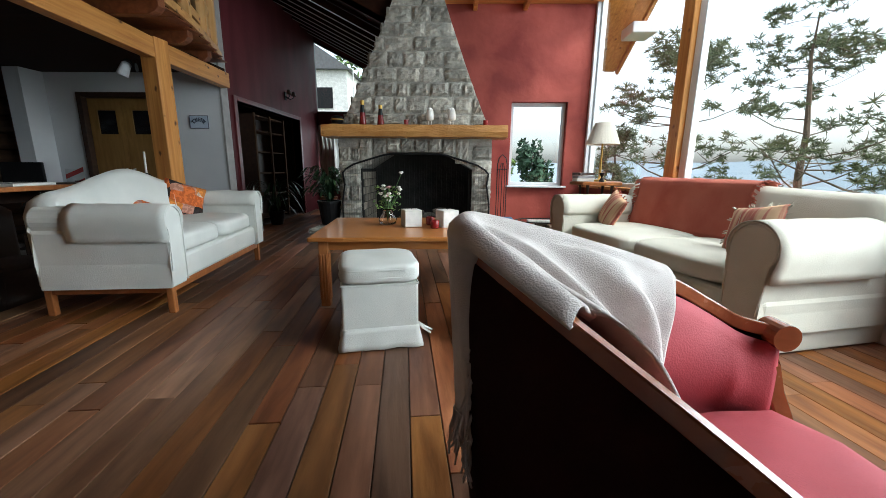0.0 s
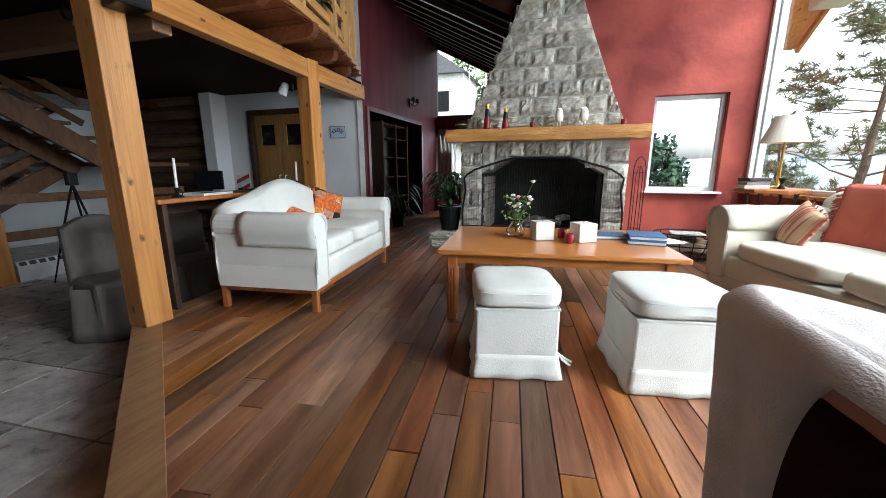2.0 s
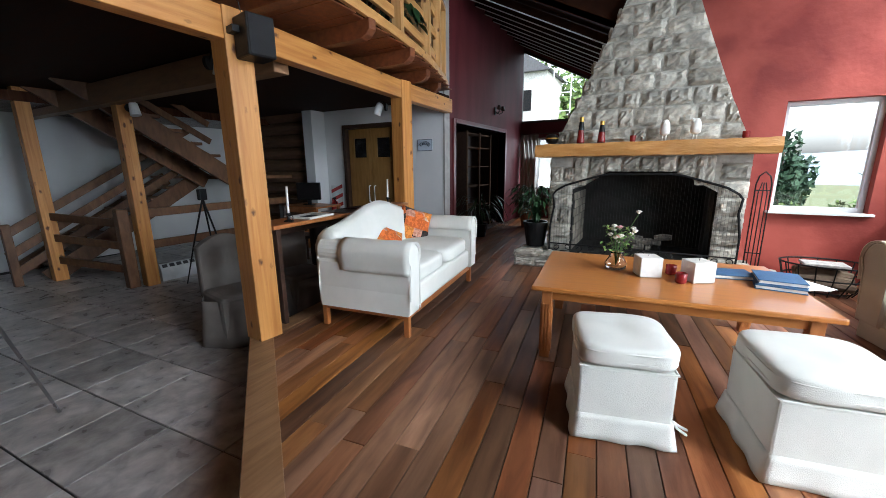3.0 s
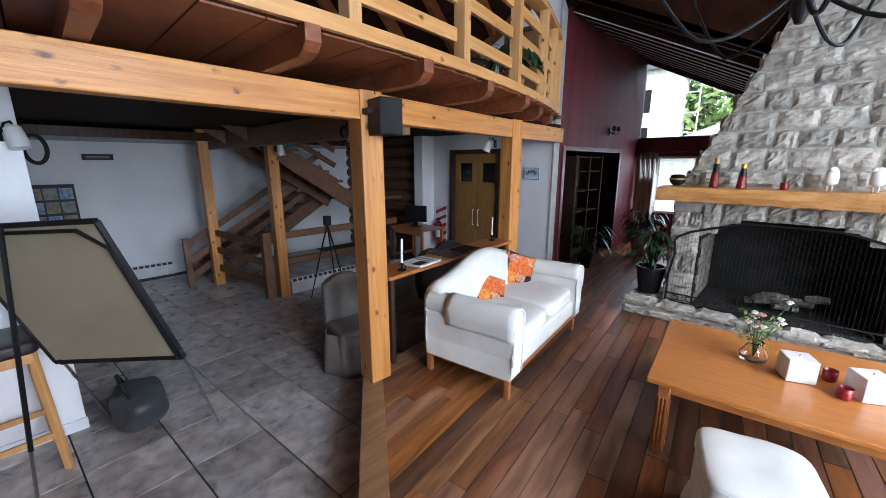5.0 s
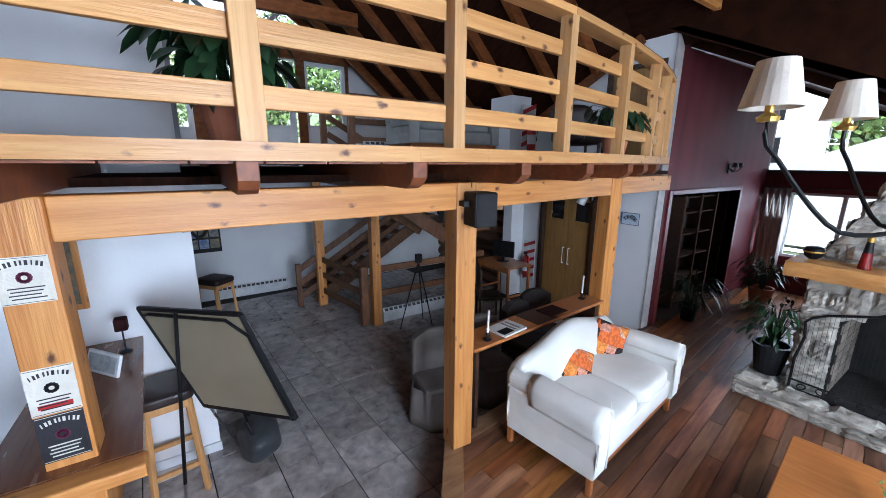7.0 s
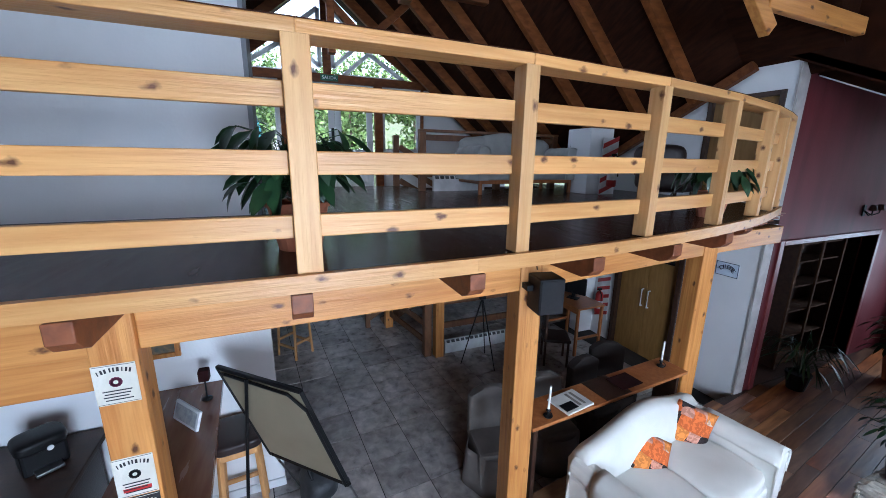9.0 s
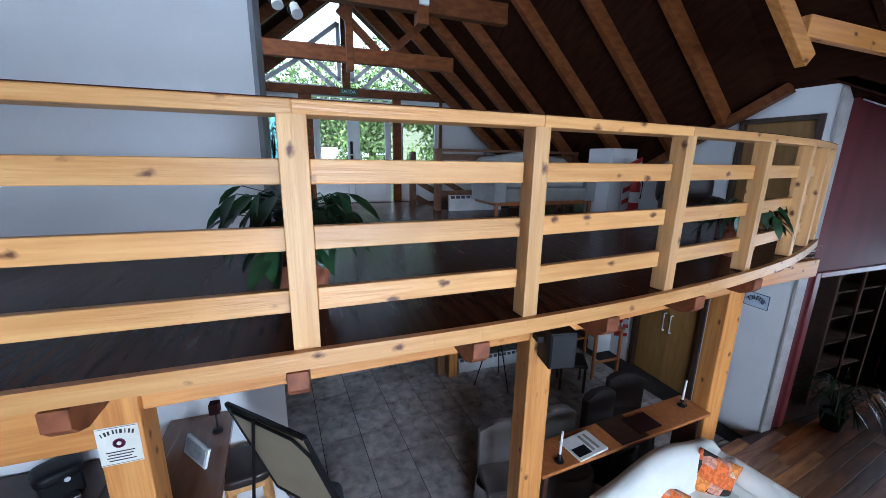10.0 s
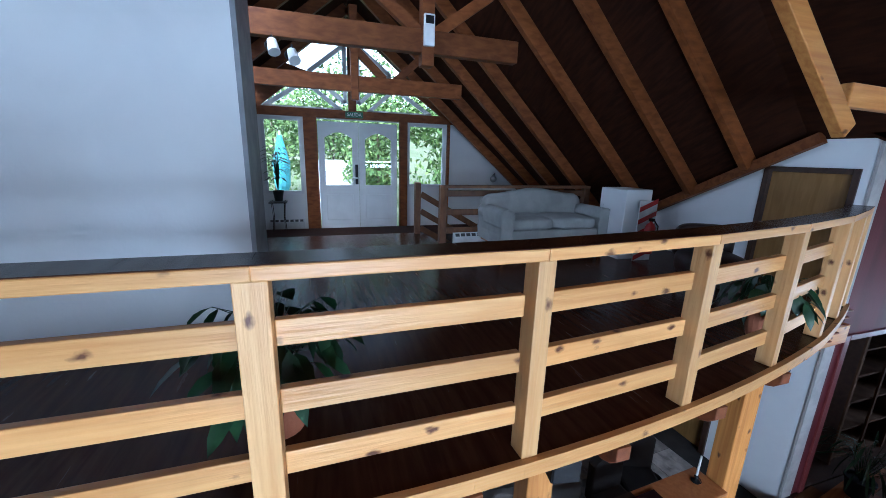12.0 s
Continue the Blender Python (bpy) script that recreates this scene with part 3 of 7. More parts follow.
for y in POSTS:
    s = math.degrees(math.atan2(0.0732 * max(0, y - 1), 1))
    w = 0.054 if y == 0.595 else 0.043
    bm = B((-0.05, -w, 0), (0.05, w, 0.95), 0.004, pose(edge_x(y) - 0.045, y, MEZZ + 0.005, 0, 0, s))
    part("post", bm, pine("post_pine", (0.58, 0.31, 0.11), (0.68, 0.41, 0.17), KNOT, "z") if y == POSTS[0] else bpy.data.materials["post_pine"], rail)
for y0, y1 in zip(POSTS, POSTS[1:]):
    a, b = Vector((edge_x(y0) - 0.075, y0, 0)), Vector((edge_x(y1) - 0.075, y1, 0))
    d = (b - a).normalized()
    a, b = a + d * 0.055, b - d * 0.055
    turn = math.degrees(math.atan2(a.x - b.x, b.y - a.y))
    for z in (MEZZ + 0.203, MEZZ + 0.472, MEZZ + 0.742):
        ob = part("board", B((-0.02, 0, -0.05), (0.02, (b - a).length, 0.05), 0.005), rail_y, rail)
        ob.matrix_local = pose(a.x, a.y, z, 0, 0, turn)
    a, b = Vector((edge_x(y0) - 0.08, y0, 0)), Vector((edge_x(y1) - 0.08, y1, 0))
    ob = part("handrail", B((-0.085, 0, 0), (0.085, (b - a).length + 0.004, 0.054), 0.006), rail_y, rail)
    cap = part("handrail_cap", B((-0.084, 0, 0.054), (0.084, (b - a).length + 0.004, 0.058), 0.0015), deck_mat, ob, "dark glossy top of the handrail")
    ob.matrix_local = pose(a.x, a.y, MEZZ + 0.952, 0, 0, math.degrees(math.atan2(a.x - b.x, b.y - a.y)))

# rafters of the entrance roof
for x in (-9.2, -8.4, -7.6, -6.8, -6.0, -5.25, -4.55):
    for y0, y1 in ((1.45, 5.96), (1.45, -0.2)):
        structure("trim_rafter", beam(bmesh.new(), (x, y0, roof_main(x, y0) - 0.10), (x, y1, roof_main(x, y1) - 0.10), 0.10, 0.18, 0.006), rafter_wood, "brown rafter", "rafter")
for x, z in ((-5.6, 5.18), (-7.9, 5.06)):
    half = (6.58 - z) / 0.82
    structure("trim_tie_beam", B((x - 0.06, 1.45 - half, z - 0.12), (x + 0.06, 1.45 + half, z + 0.12), 0.008), rafter_wood, "brown tie beam of the roof truss", "beam")
    structure("trim_king_post", B((x - 0.075, 1.97 if x > -6 else 1.39, z - 0.25), (x + 0.075, 2.11 if x > -6 else 1.51, 6.2), 0.006), rafter_wood, "brown truss post", "post")
    for q in (-1, 1):
        structure("trim_brace", beam(bmesh.new(), (x, 2.04 + q * 0.1, z + 0.1), (x, 2.04 + q * 0.75, 5.75), 0.08, 0.12), rafter_wood, "brown truss brace", "brace")
structure("trim_hip_beam", beam(bmesh.new(), (-2.96, 4.52, 4.22), (-2.96, 3.32, 5.25), 0.085, 0.135, 0.008), pine_y, "golden brown main rafter", "beam")
structure("trim_wall_plate", beam(bmesh.new(), (-6.4, 5.98, roof_wall(-6.4) - 0.06), (-3.86, 5.98, 4.265), 0.10, 0.12, 0.006), rafter_wood, "brown wall plate under the rafters", "beam")
structure("trim_purlin", beam(bmesh.new(), (-2.95, 4.40, 4.46), (-2.95, 5.995, 4.44), 0.08, 0.16, 0.01), pine_y, "golden pine purlin", "beam")
for y in (0.2, 1.6, 3.0):
    structure("trim_purlin", beam(bmesh.new(), (-3.0, y, roof_living(-3.0) - 0.1), (2.9, y, roof_living(2.9) - 0.1), 0.1, 0.17, 0.01), pine_x, "golden pine rafter", "beam")
for x in (0.35, 1.05):
    structure("trim_bracket", B((x - 0.03, 5.6, 3.2), (x + 0.03, 6.058, 3.29), 0.01), pine_x, "golden pine bracket", "trim")
# ---- fireplace ----
fire = thing("fireplace", "grey rough-stone fireplace with a tapering hood and a raised hearth", "fireplace")
rs = random.Random(4)


def stone(w, h, d, rng, limit=None):
    """One rough block: back at y=0, face towards -y, hewn and uneven; limit(z) gives the x it may reach."""
    bm = bmesh.new()
    n = 6
    g = {}
    for i in range(n + 1):
        for j in range(n + 1):
            u, v = i / n, j / n
            edge = i in (0, n) or j in (0, n)
            x, z = (u - 0.5) * w, (v - 0.5) * h
            dy = 0.009 - d * (0.36 if edge else rng.uniform(0.66, 1.3))
            if edge:
                x += rng.uniform(-0.008, 0.008) - 0.008 * (u - 0.5)
                z += rng.uniform(-0.008, 0.008)
            if limit:
                a, b = limit(z)
                x = max(a + rng.uniform(0, 0.006), min(b - rng.uniform(0, 0.006), x))
            g[i, j] = bm.verts.new((x, dy, z))
    back = {}
    for i in range(n):
        for j in range(n):
            bm.faces.new((g[i, j], g[i + 1, j], g[i + 1, j + 1], g[i, j + 1]))
    ring = [(i, 0) for i in range(n)] + [(n, j) for j in range(n)] + [(i, n) for i in range(n, 0, -1)] + [(0, j) for j in range(n, 0, -1)]
    for k in ring:
        back[k] = bm.verts.new((g[k].co.x, 0.02, g[k].co.z))
    for a, b in zip(ring, ring[1:] + ring[:1]):
        bm.faces.new((g[a], back[a], back[b], g[b]))
    return bm


def lay(parent, x0, x1, z, h, place, rng, lo=0.15, hi=0.38, bounds=None):
    """One course of stones from x0 to x1; place(x, z) gives each stone's pose."""
    x = x0
    while x < x1 - 0.04:
        w = rng.uniform(lo, hi)
        if x1 - x - w < lo * 0.8:
            w = x1 - x
        c, zc = x + w / 2, z + h / 2
        lim = (lambda q: (bounds(zc + q)[0] - c, bounds(zc + q)[1] - c)) if bounds else None
        ob = part("stone", stone(max(w - 0.014, 0.03), h - 0.014, rng.uniform(0.03, 0.05), rng, lim), stone_mat, parent)
        ob.matrix_local = place(x + w / 2, z + h / 2)
        x += w


HOOD_Y0, HOOD_Y1 = 5.62, 5.85          # front of the hood at the mantel and at the top
def hood_half(z):
    """Left and right edge of the hood at height z."""
    t = (z - 1.6) / 1.62
    s = t ** 0.9 if t > 0 else 0
    return -1.50 + 0.70 * s, 0.56 - 0.62 * s


bm = bmesh.new()
zs = [1.59 + 0.2 * k for k in range(19)]
rings = []
for z in zs:
    zz = min(z, 3.5)
    l_, r_ = hood_half(zz)
    yf = HOOD_Y0 + (HOOD_Y1 - HOOD_Y0) * min(1, (zz - 1.6) / 1.6)
    rings.append([bm.verts.new(p) for p in ((l_, yf, z), (r_, yf, z), (r_ - 0.02, 6.9, z), (l_ + 0.02, 6.9, z))])
for a, b in zip(rings, rings[1:]):
    for i in range(4):
        bm.faces.new((a[i], a[(i + 1) % 4], b[(i + 1) % 4], b[i]))
bm.faces.new(rings[0])
bm.faces.new(rings[-1])
part("hood", bm, mortar, fire, "grey mortar core of the tapering hood")
z = 1.6
lean = math.degrees(math.atan2(HOOD_Y1 - HOOD_Y0, 1.6))
while z < 4.9:
    h = rs.uniform(0.15, 0.23)
    l_, r_ = hood_half(min(3.5, z))
    yf = lambda zz: HOOD_Y0 + (HOOD_Y1 - HOOD_Y0) * min(1.15, (zz - 1.6) / 1.6)
    lay(fire, l_, r_, z, h, lambda x, zz: pose(x, yf(zz), zz, -lean if zz < 3.4 else 0, 0, 0), rs, 0.16, 0.42, lambda q: hood_half(max(1.6, min(3.5, q))))
    if z < 3.6:
        lay(fire, -6.85, -yf(z) - 0.02, z, h, lambda x, zz: Matrix.Translation((hood_half(min(3.5, zz))[0], -x, zz)) @ pose(0, 0, 0, 0, 0, -90) @ pose(0, 0, 0, 0, 0, 0), rs, 0.3, 0.6)
    z += h

# body round the opening
bm = bmesh.new()
box(bm, (-1.50, 5.5, 0.0), (-1.22, 6.9, 1.43))
box(bm, (0.34, 5.5, 0.0), (0.60, 6.9, 1.43))
prism(bm, [(-1.22, 1.43), (-1.22, 1.02), (-0.86, 1.25), (-0.05, 1.25), (0.34, 1.02), (0.34, 1.43)], 5.5, 6.9)
part("body", bm, mortar, fire, "grey mortar core round the opening")
for x0, x1 in ((-1.51, -1.20), (0.33, 0.61)):
    z = 0.2
    while z < 1.30:
        h = rs.uniform(0.15, 0.24)
        h = min(h, 1.42 - z)
        lay(fire, x0, x1, z, h, lambda x, zz: pose(x, 5.5, zz), rs, 0.14, 0.3)
        z += h
for x in [-1.13 + 0.19 * k for k in range(8)]:
    zlow = 1.25 if -0.86 < x < -0.05 else 1.25 - 0.23 * (min(abs(x + 0.86), abs(x + 0.05)) / 0.37)
    ob = part("stone", stone(0.18, 1.42 - zlow, 0.045, rs), stone_mat, fire)
    ob.matrix_local = pose(x, 5.5, (1.42 + zlow) / 2)
z = 0.2
while z < 1.35:
    h = min(rs.uniform(0.16, 0.24), 1.42 - z)
    lay(fire, -6.85, -5.5, z, h, lambda x, zz: Matrix.Translation((-1.50, -x, zz)) @ pose(0, 0, 0, 0, 0, -90), rs, 0.25, 0.5)
    z += h
for lo_, hi_ in (((-1.22, 6.45, 0.1), (0.34, 6.5, 1.6)), ((-1.2, 5.6, 1.3), (0.34, 6.45, 1.34)), ((-1.225, 5.56, 0.1), (-1.20, 6.45, 1.02)), ((0.32, 5.56, 0.1), (0.345, 6.45, 1.02))):
    part("firebox_panel", B(lo_, hi_), soot, fire, "soot-black firebox lining")
for r in range(7):
    for k in range(5):
        ob = part("firebrick", B((0, 0, 0), (0.012, 0.17, 0.10), 0.004), mat("pale_firebrick", (0.22, 0.19, 0.15), (0.30, 0.26, 0.21), 0.9, vary=0.3) if r + k == 0 else bpy.data.materials["pale_firebrick"], fire)
        ob.matrix_local = pose(-1.20, 5.57 + 0.178 * k + 0.089 * (r % 2), 0.22 + 0.109 * r)

# raised hearth of rough stones
bm = B((-1.86, 5.26, 0.0), (0.78, 6.1, 0.17))
part("hearth_core", bm, mortar, fire)
for row, (h, z) in enumerate(((0.11, 0.0), (0.10, 0.11))):
    lay(fire, -1.9, 0.82, z, h, lambda x, zz: pose(x, 5.27, zz), rs, 0.2, 0.5)
    lay(fire, -5.95, -5.2, z, h, lambda x, zz: Matrix.Translation((-1.86, -x, zz)) @ pose(0, 0, 0, 0, 0, -90), rs, 0.2, 0.4)
for j, (y0, y1) in enumerate(((5.22, 5.5), (5.5, 5.85))):
    x = -1.9
    while x < (0.75 if j == 0 else -1.5):
        w = rs.uniform(0.25, 0.5)
        ob = part("hearth_stone", stone(w - 0.012, y1 - y0 - 0.01, 0.05, rs), stone_mat, fire)
        ob.matrix_local = pose(x + w / 2, (y0 + y1) / 2, 0.17, -90)
        x += w
bm = bmesh.new()
box(bm, (-1.25, 5.45, 0.17), (0.4, 6.46, 0.2))
part("firebox_floor", bm, soot, fire)

# mantel beam
bm = bmesh.new()
nx = 60
for i in range(nx + 1):
    x = -1.66 + 2.44 * i / nx
    ring = []
    for y, zz in ((5.28, 1.435), (5.265, 1.50), (5.285, 1.585), (5.5, 1.592), (5.72, 1.592), (5.72, 1.43), (5.5, 1.428)):
        v = Vector((x, y, zz))
        if y < 5.4:
            v.y += 0.018 * noise.noise(Vector((x * 6, zz * 9, 1)))
            v.z += 0.010 * noise.noise(Vector((x * 7, 3, zz * 4)))
        ring.append(bm.verts.new(v))
    if i:
        for k in range(7):
            bm.faces.new((prev[k], prev[(k + 1) % 7], ring[(k + 1) % 7], ring[k]))
    else:
        bm.faces.new(ring)
    prev = ring
bm.faces.new(prev)
solid("mantel_shelf", bm, mantel_wood, "thick hewn golden-brown beam over the fireplace", "mantel")
# ---- living room: seats and tables ----
def rolled_arm(depth, height, width, roll, y0):
    """A sofa arm with an outward roll, drawn out along y; x = 0 is its inner face, outwards is +x."""
    prof = [(0, 0), (0, height - roll * 0.9)]
    for k in range(13):
        a = math.pi * (1.02 - 1.25 * k / 12)
        prof.append((roll * 0.95 + roll * math.cos(a), height - roll + roll * math.sin(a)))
    prof += [(width * 0.86, height - roll * 1.9), (width * 0.8, height * 0.3), (width * 0.9, 0)]
    bm = prism(bmesh.new(), prof, y0, y0 + depth, bevel=0.018)
    return bm


def make_sofa(name, label, L, D, arm_h, back_h, camel, cloth, wood, seats, at, turn, leg_h=0.2, skirt=False, roll=0.095):
    """A two-seat sofa that faces -y."""
    s = thing(name, label, "sofa", at=at, turn=turn)
    hl, hd = L / 2, D / 2
    aw = 0.2 + (roll - 0.095) * 1.2
    part("base", B((-hl + 0.02, -hd + 0.03, leg_h), (hl - 0.02, hd - 0.03, leg_h + 0.2), 0.03), cloth, s)
    n = 24
    bm = bmesh.new()
    f0, f1 = [], []
    xs = [-hl + 0.06 + (L - 0.12) * i / n for i in range(n + 1)]
    rings = []
    for i, x in enumerate(xs):
        u = x / hl
        top = back_h - camel * (1 - math.exp(-(u * 1.75) ** 2)) - (0.03 if abs(u) > 0.93 else 0)
        rings.append([bm.verts.new(p) for p in (
            (x, hd - 0.26, leg_h + 0.15), (x, hd - 0.24, top * 0.72), (x, hd - 0.19, top - 0.05), (x, hd - 0.12, top), (x, hd - 0.04, top - 0.03),
            (x, hd, top - 0.12), (x, hd - 0.01, leg_h + 0.1))])
    for a, b in zip(rings, rings[1:]):
        for k in range(6):
            bm.faces.new((a[k], b[k], b[k + 1], a[k + 1]))
        bm.faces.new((a[6], b[6], b[0], a[0]))
    bm.faces.new(rings[0])
    bm.faces.new(rings[-1][::-1])
    part("backrest", bm, cloth, s, smooth=True)
    sw = (L - 2 * aw + 0.06) / seats
    for i in range(seats):
        c = -hl + aw - 0.03 + sw * (i + 0.5)
        part("seat_cushion", cushion(bmesh.new(), (sw - 0.005, D - 0.2, 0.17), pose(c, -0.08, leg_h + 0.275), 5, 12, 0.015, i + L), cloth, s, smooth=True)
    for sx in (-1, 1):
        bm = rolled_arm(D - 0.06, arm_h - leg_h, aw, roll, -hd)
        bmesh.ops.transform(bm, matrix=Matrix.Translation((sx * (hl - aw + 0.02), 0, leg_h)) @ Matrix.Diagonal((sx, 1, 1, 1)), verts=bm.verts)
        arm = part("arm", bm, cloth, s, smooth=False)
        # a loose cover over the roll
        xc, zc = hl - aw + 0.02 + roll * 0.95, arm_h - roll

        def cover(u, v):
            a = math.pi * (1.12 - 1.42 * u)
            r = roll + 0.009 + 0.006 * noise.noise(Vector((u * 4, v * 9, sx)))
            drop = 0.0
            x = xc + r * math.cos(a)
            z = zc + r * math.sin(a)
            if u > 0.75:
                z -= 0.06 * (u - 0.75) / 0.25
                x = max(x, xc + roll * 0.9)
            return Vector((sx * x, -hd - 0.012 + (D - 0.27) * v, z))
        part("arm_cover", sheet(bmesh.new(), cover, 16, 10, -0.006), cloth, s, "loose cloth over the rolled arm", smooth=True)
        # piping round the front of the arm
        pts = [(sx * (hl - aw + 0.02), -hd - 0.004, leg_h + 0.02)]
        for k in range(13):
            a = math.pi * (1.02 - 1.25 * k / 12)
            pts.append((sx * (hl - aw + 0.02 + roll * 0.95 + roll * math.cos(a)), -hd - 0.004, arm_h - roll + roll * math.sin(a)))
        pts.append((sx * (hl - aw + 0.02 + aw * 0.82), -hd - 0.004, leg_h + 0.12))
        part("piping", tube(bmesh.new(), pts, 0.006, 5), cloth, arm)
    if not skirt:
        for x in (-hl + 0.07, hl - 0.07):
            for y in (-hd + 0.06, hd - 0.06):
                part("leg", B((x - 0.023, y - 0.023, 0), (x + 0.023, y + 0.023, leg_h + 0.01), 0.006), wood, s)
        part("front_rail", B((-hl + 0.05, -hd + 0.045, leg_h - 0.05), (hl - 0.05, -hd + 0.075, leg_h + 0.005), 0.004), wood, s)
        part("back_rail", B((-hl + 0.05, hd - 0.075, leg_h - 0.05), (hl - 0.05, hd - 0.045, leg_h + 0.005), 0.004), wood, s)
        for x in (-hl + 0.07, hl - 0.07):
            part("side_rail", B((x - 0.015, -hd + 0.08, leg_h - 0.05), (x + 0.015, hd - 0.08, leg_h + 0.005), 0.004), wood, s)
    else:
        part("skirt", B((-hl + 0.03, -hd + 0.02, 0.01), (hl - 0.03, hd - 0.02, leg_h + 0.02), 0.01), cloth, s)
    return s


def pillow(name, label, size, cloth, m, tassels=None):
    t = thing(name, label, "cushion")
    t.matrix_world = m
    bm = bmesh.new()
    n = 14

    def f(sign):
        def g(u, v):
            a, b = 2 * u - 1, 2 * v - 1
            puff = max(0, (1 - abs(a) ** 2.2) * (1 - abs(b) ** 2.2)) ** 0.55
            pinch = 1 - 0.06 * (1 - abs(a)) - 0.06 * (1 - abs(b)) + 0.06
            return Vector((a * size[0] / 2 * pinch, sign * size[2] / 2 * puff, b * size[1] / 2 * pinch))
        return g
    sheet(bm, f(-1), n, n)
    sheet(bm, f(1), n, n)
    bmesh.ops.remove_doubles(bm, verts=bm.verts, dist=0.0008)
    part("cover", bm, cloth, t, smooth=True)
    if tassels:
        bm = bmesh.new()
        r = random.Random(5)
        for k in range(60):
            side, v = k % 4, r.uniform(-0.5, 0.5)
            p = Vector((v * size[0], 0, 0.5 * size[1])) if side == 0 else Vector((v * size[0], 0, -0.5 * size[1])) if side == 1 else Vector((0.5 * size[0], 0, v * size[1])) if side == 2 else Vector((-0.5 * size[0], 0, v * size[1]))
            d = p.normalized() * r.uniform(0.02, 0.04)
            rod(bm, p, p + d + Vector((r.uniform(-.01, .01), r.uniform(-.01, .01), -0.008)), 0.005, 0.003, 4)
        part("fringe", bm, tassels, t, "thick cord fringe")
    return t


make_sofa("sofa", "off-white slipcovered camelback sofa on orange-brown wooden legs", 1.74, 0.90, 0.76, 1.0, 0.17, white_cloth, cherry, 2, (-2.385, 3.40, 0), 97.5)


def patchwork():
    """Square patches of orange, black, rose and cream cloth with small printed marks."""
    m = mat("patchwork_print", (0.9, 0.9, 0.9), (0.55, 0.5, 0.45), 0.9, scale=34, lo=0.45, hi=0.52, bump=0.25, fine=220)
    n, l = m.node_tree.nodes, m.node_tree.links
    b = n["Principled BSDF"]
    old = b.inputs["Base Color"].links[0].from_socket
    tc, v, r, mx = n.new("ShaderNodeTexCoord"), n.new("ShaderNodeTexVoronoi"), n.new("ShaderNodeValToRGB"), n.new("ShaderNodeMix")
    v.distance, v.inputs["Scale"].default_value, v.inputs["Randomness"].default_value = "CHEBYCHEV", 9.0, 0.35
    sep = n.new("ShaderNodeSeparateColor")
    l.new(tc.outputs["Object"], v.inputs["Vector"])
    l.new(v.outputs["Color"], sep.inputs["Color"])
    l.new(sep.outputs["Red"], r.inputs["Fac"])
    r.color_ramp.interpolation = "CONSTANT"
    e = r.color_ramp.elements
    e[0].color, e[1].position, e[1].color = (0.75, 0.17, 0.03, 1), 0.27, (0.03, 0.02, 0.02, 1)
    for pos, c in ((0.56, (0.62, 0.30, 0.22, 1)), (0.70, (0.80, 0.28, 0.05, 1)), (0.86, (0.66, 0.52, 0.42, 1))):
        x = e.new(pos)
        x.color = c
    mx.data_type, mx.blend_type = "RGBA", "MULTIPLY"
    mx.inputs["Factor"].default_value = 0.8
    l.new(r.outputs["Color"], mx.inputs["A"])
    l.new(old, mx.inputs["B"])
    l.new(mx.outputs["Result"], b.inputs["Base Color"])
    return m


patch = patchwork()
pillow("cushion", "orange and black patterned cushion leaning on the sofa arm", (0.36, 0.36, 0.13), patch, pose(-2.61, 3.89, 0.68, -18, 20, 55))
pillow("cushion", "orange and brown patchwork cushion lying against the sofa back", (0.33, 0.33, 0.12), patch, pose(-2.545, 3.30, 0.61, -42, 26, 60))
make_sofa("sofa", "cream upholstered sofa with rolled arms beside the tall windows", 2.30, 1.08, 0.76, 0.93, 0.03, cream_cloth, cherry, 2, (1.99, 3.36, 0), -75.8, leg_h=0.14, skirt=True, roll=0.135)
pillow("cushion", "red and gold striped cushion with a fringe", (0.36, 0.36, 0.14), stripe_cloth, pose(1.70, 4.06, 0.62, -22, 18, -95), rust_cloth)
pillow("cushion", "brown cushion with a pale cord fringe", (0.34, 0.34, 0.14), stripe_cloth, pose(2.10, 2.72, 0.64, -24, -10, -75), cream_cloth)

# rust throw over the back of the cream sofa
M = pose(1.99, 3.36, 0, 0, 0, -75.8)


def throw(u, v):
    x = -0.90 + 1.22 * u + 0.02 * noise.noise(Vector((u * 3, v * 5, 2)))
    s = v * 1.05
    if s < 0.42:
        p = Vector((x, 0.24 + 0.10 * s / 0.42, 0.47 + s * 1.06))
    elif s < 0.62:
        a = (s - 0.42) / 0.2
        p = Vector((x, 0.34 + 0.22 * a, 0.925 + 0.05 * math.sin(a * math.pi) * 0.6))
    else:
        p = Vector((x, 0.56, 0.90 - (s - 0.62)))
    p += Vector((0, -0.012, 0.008)) * (1 + noise.noise(Vector((u * 9, v * 4, 0))))
    return M @ p


t = thing("throw_blanket", "rust-red woven throw spread over the sofa back", "blanket")
part("cloth", sheet(bmesh.new(), throw, 40, 30, 0.008), rust_cloth, t, smooth=True)
for u in (0.0, 1.0):
    bm = bmesh.new()
    r = random.Random(8)
    for k in range(70):
        p = throw(u, r.uniform(0.02, 0.75))
        q = p + M.to_3x3() @ Vector(((2 * u - 1) * r.uniform(0.03, 0.06), -0.015, r.uniform(-0.03, 0.0)))
        rod(bm, p, q, 0.006, 0.004, 4)
    part("fringe", bm, rust_cloth, t, "red knotted fringe")["kind"] = "stuff"

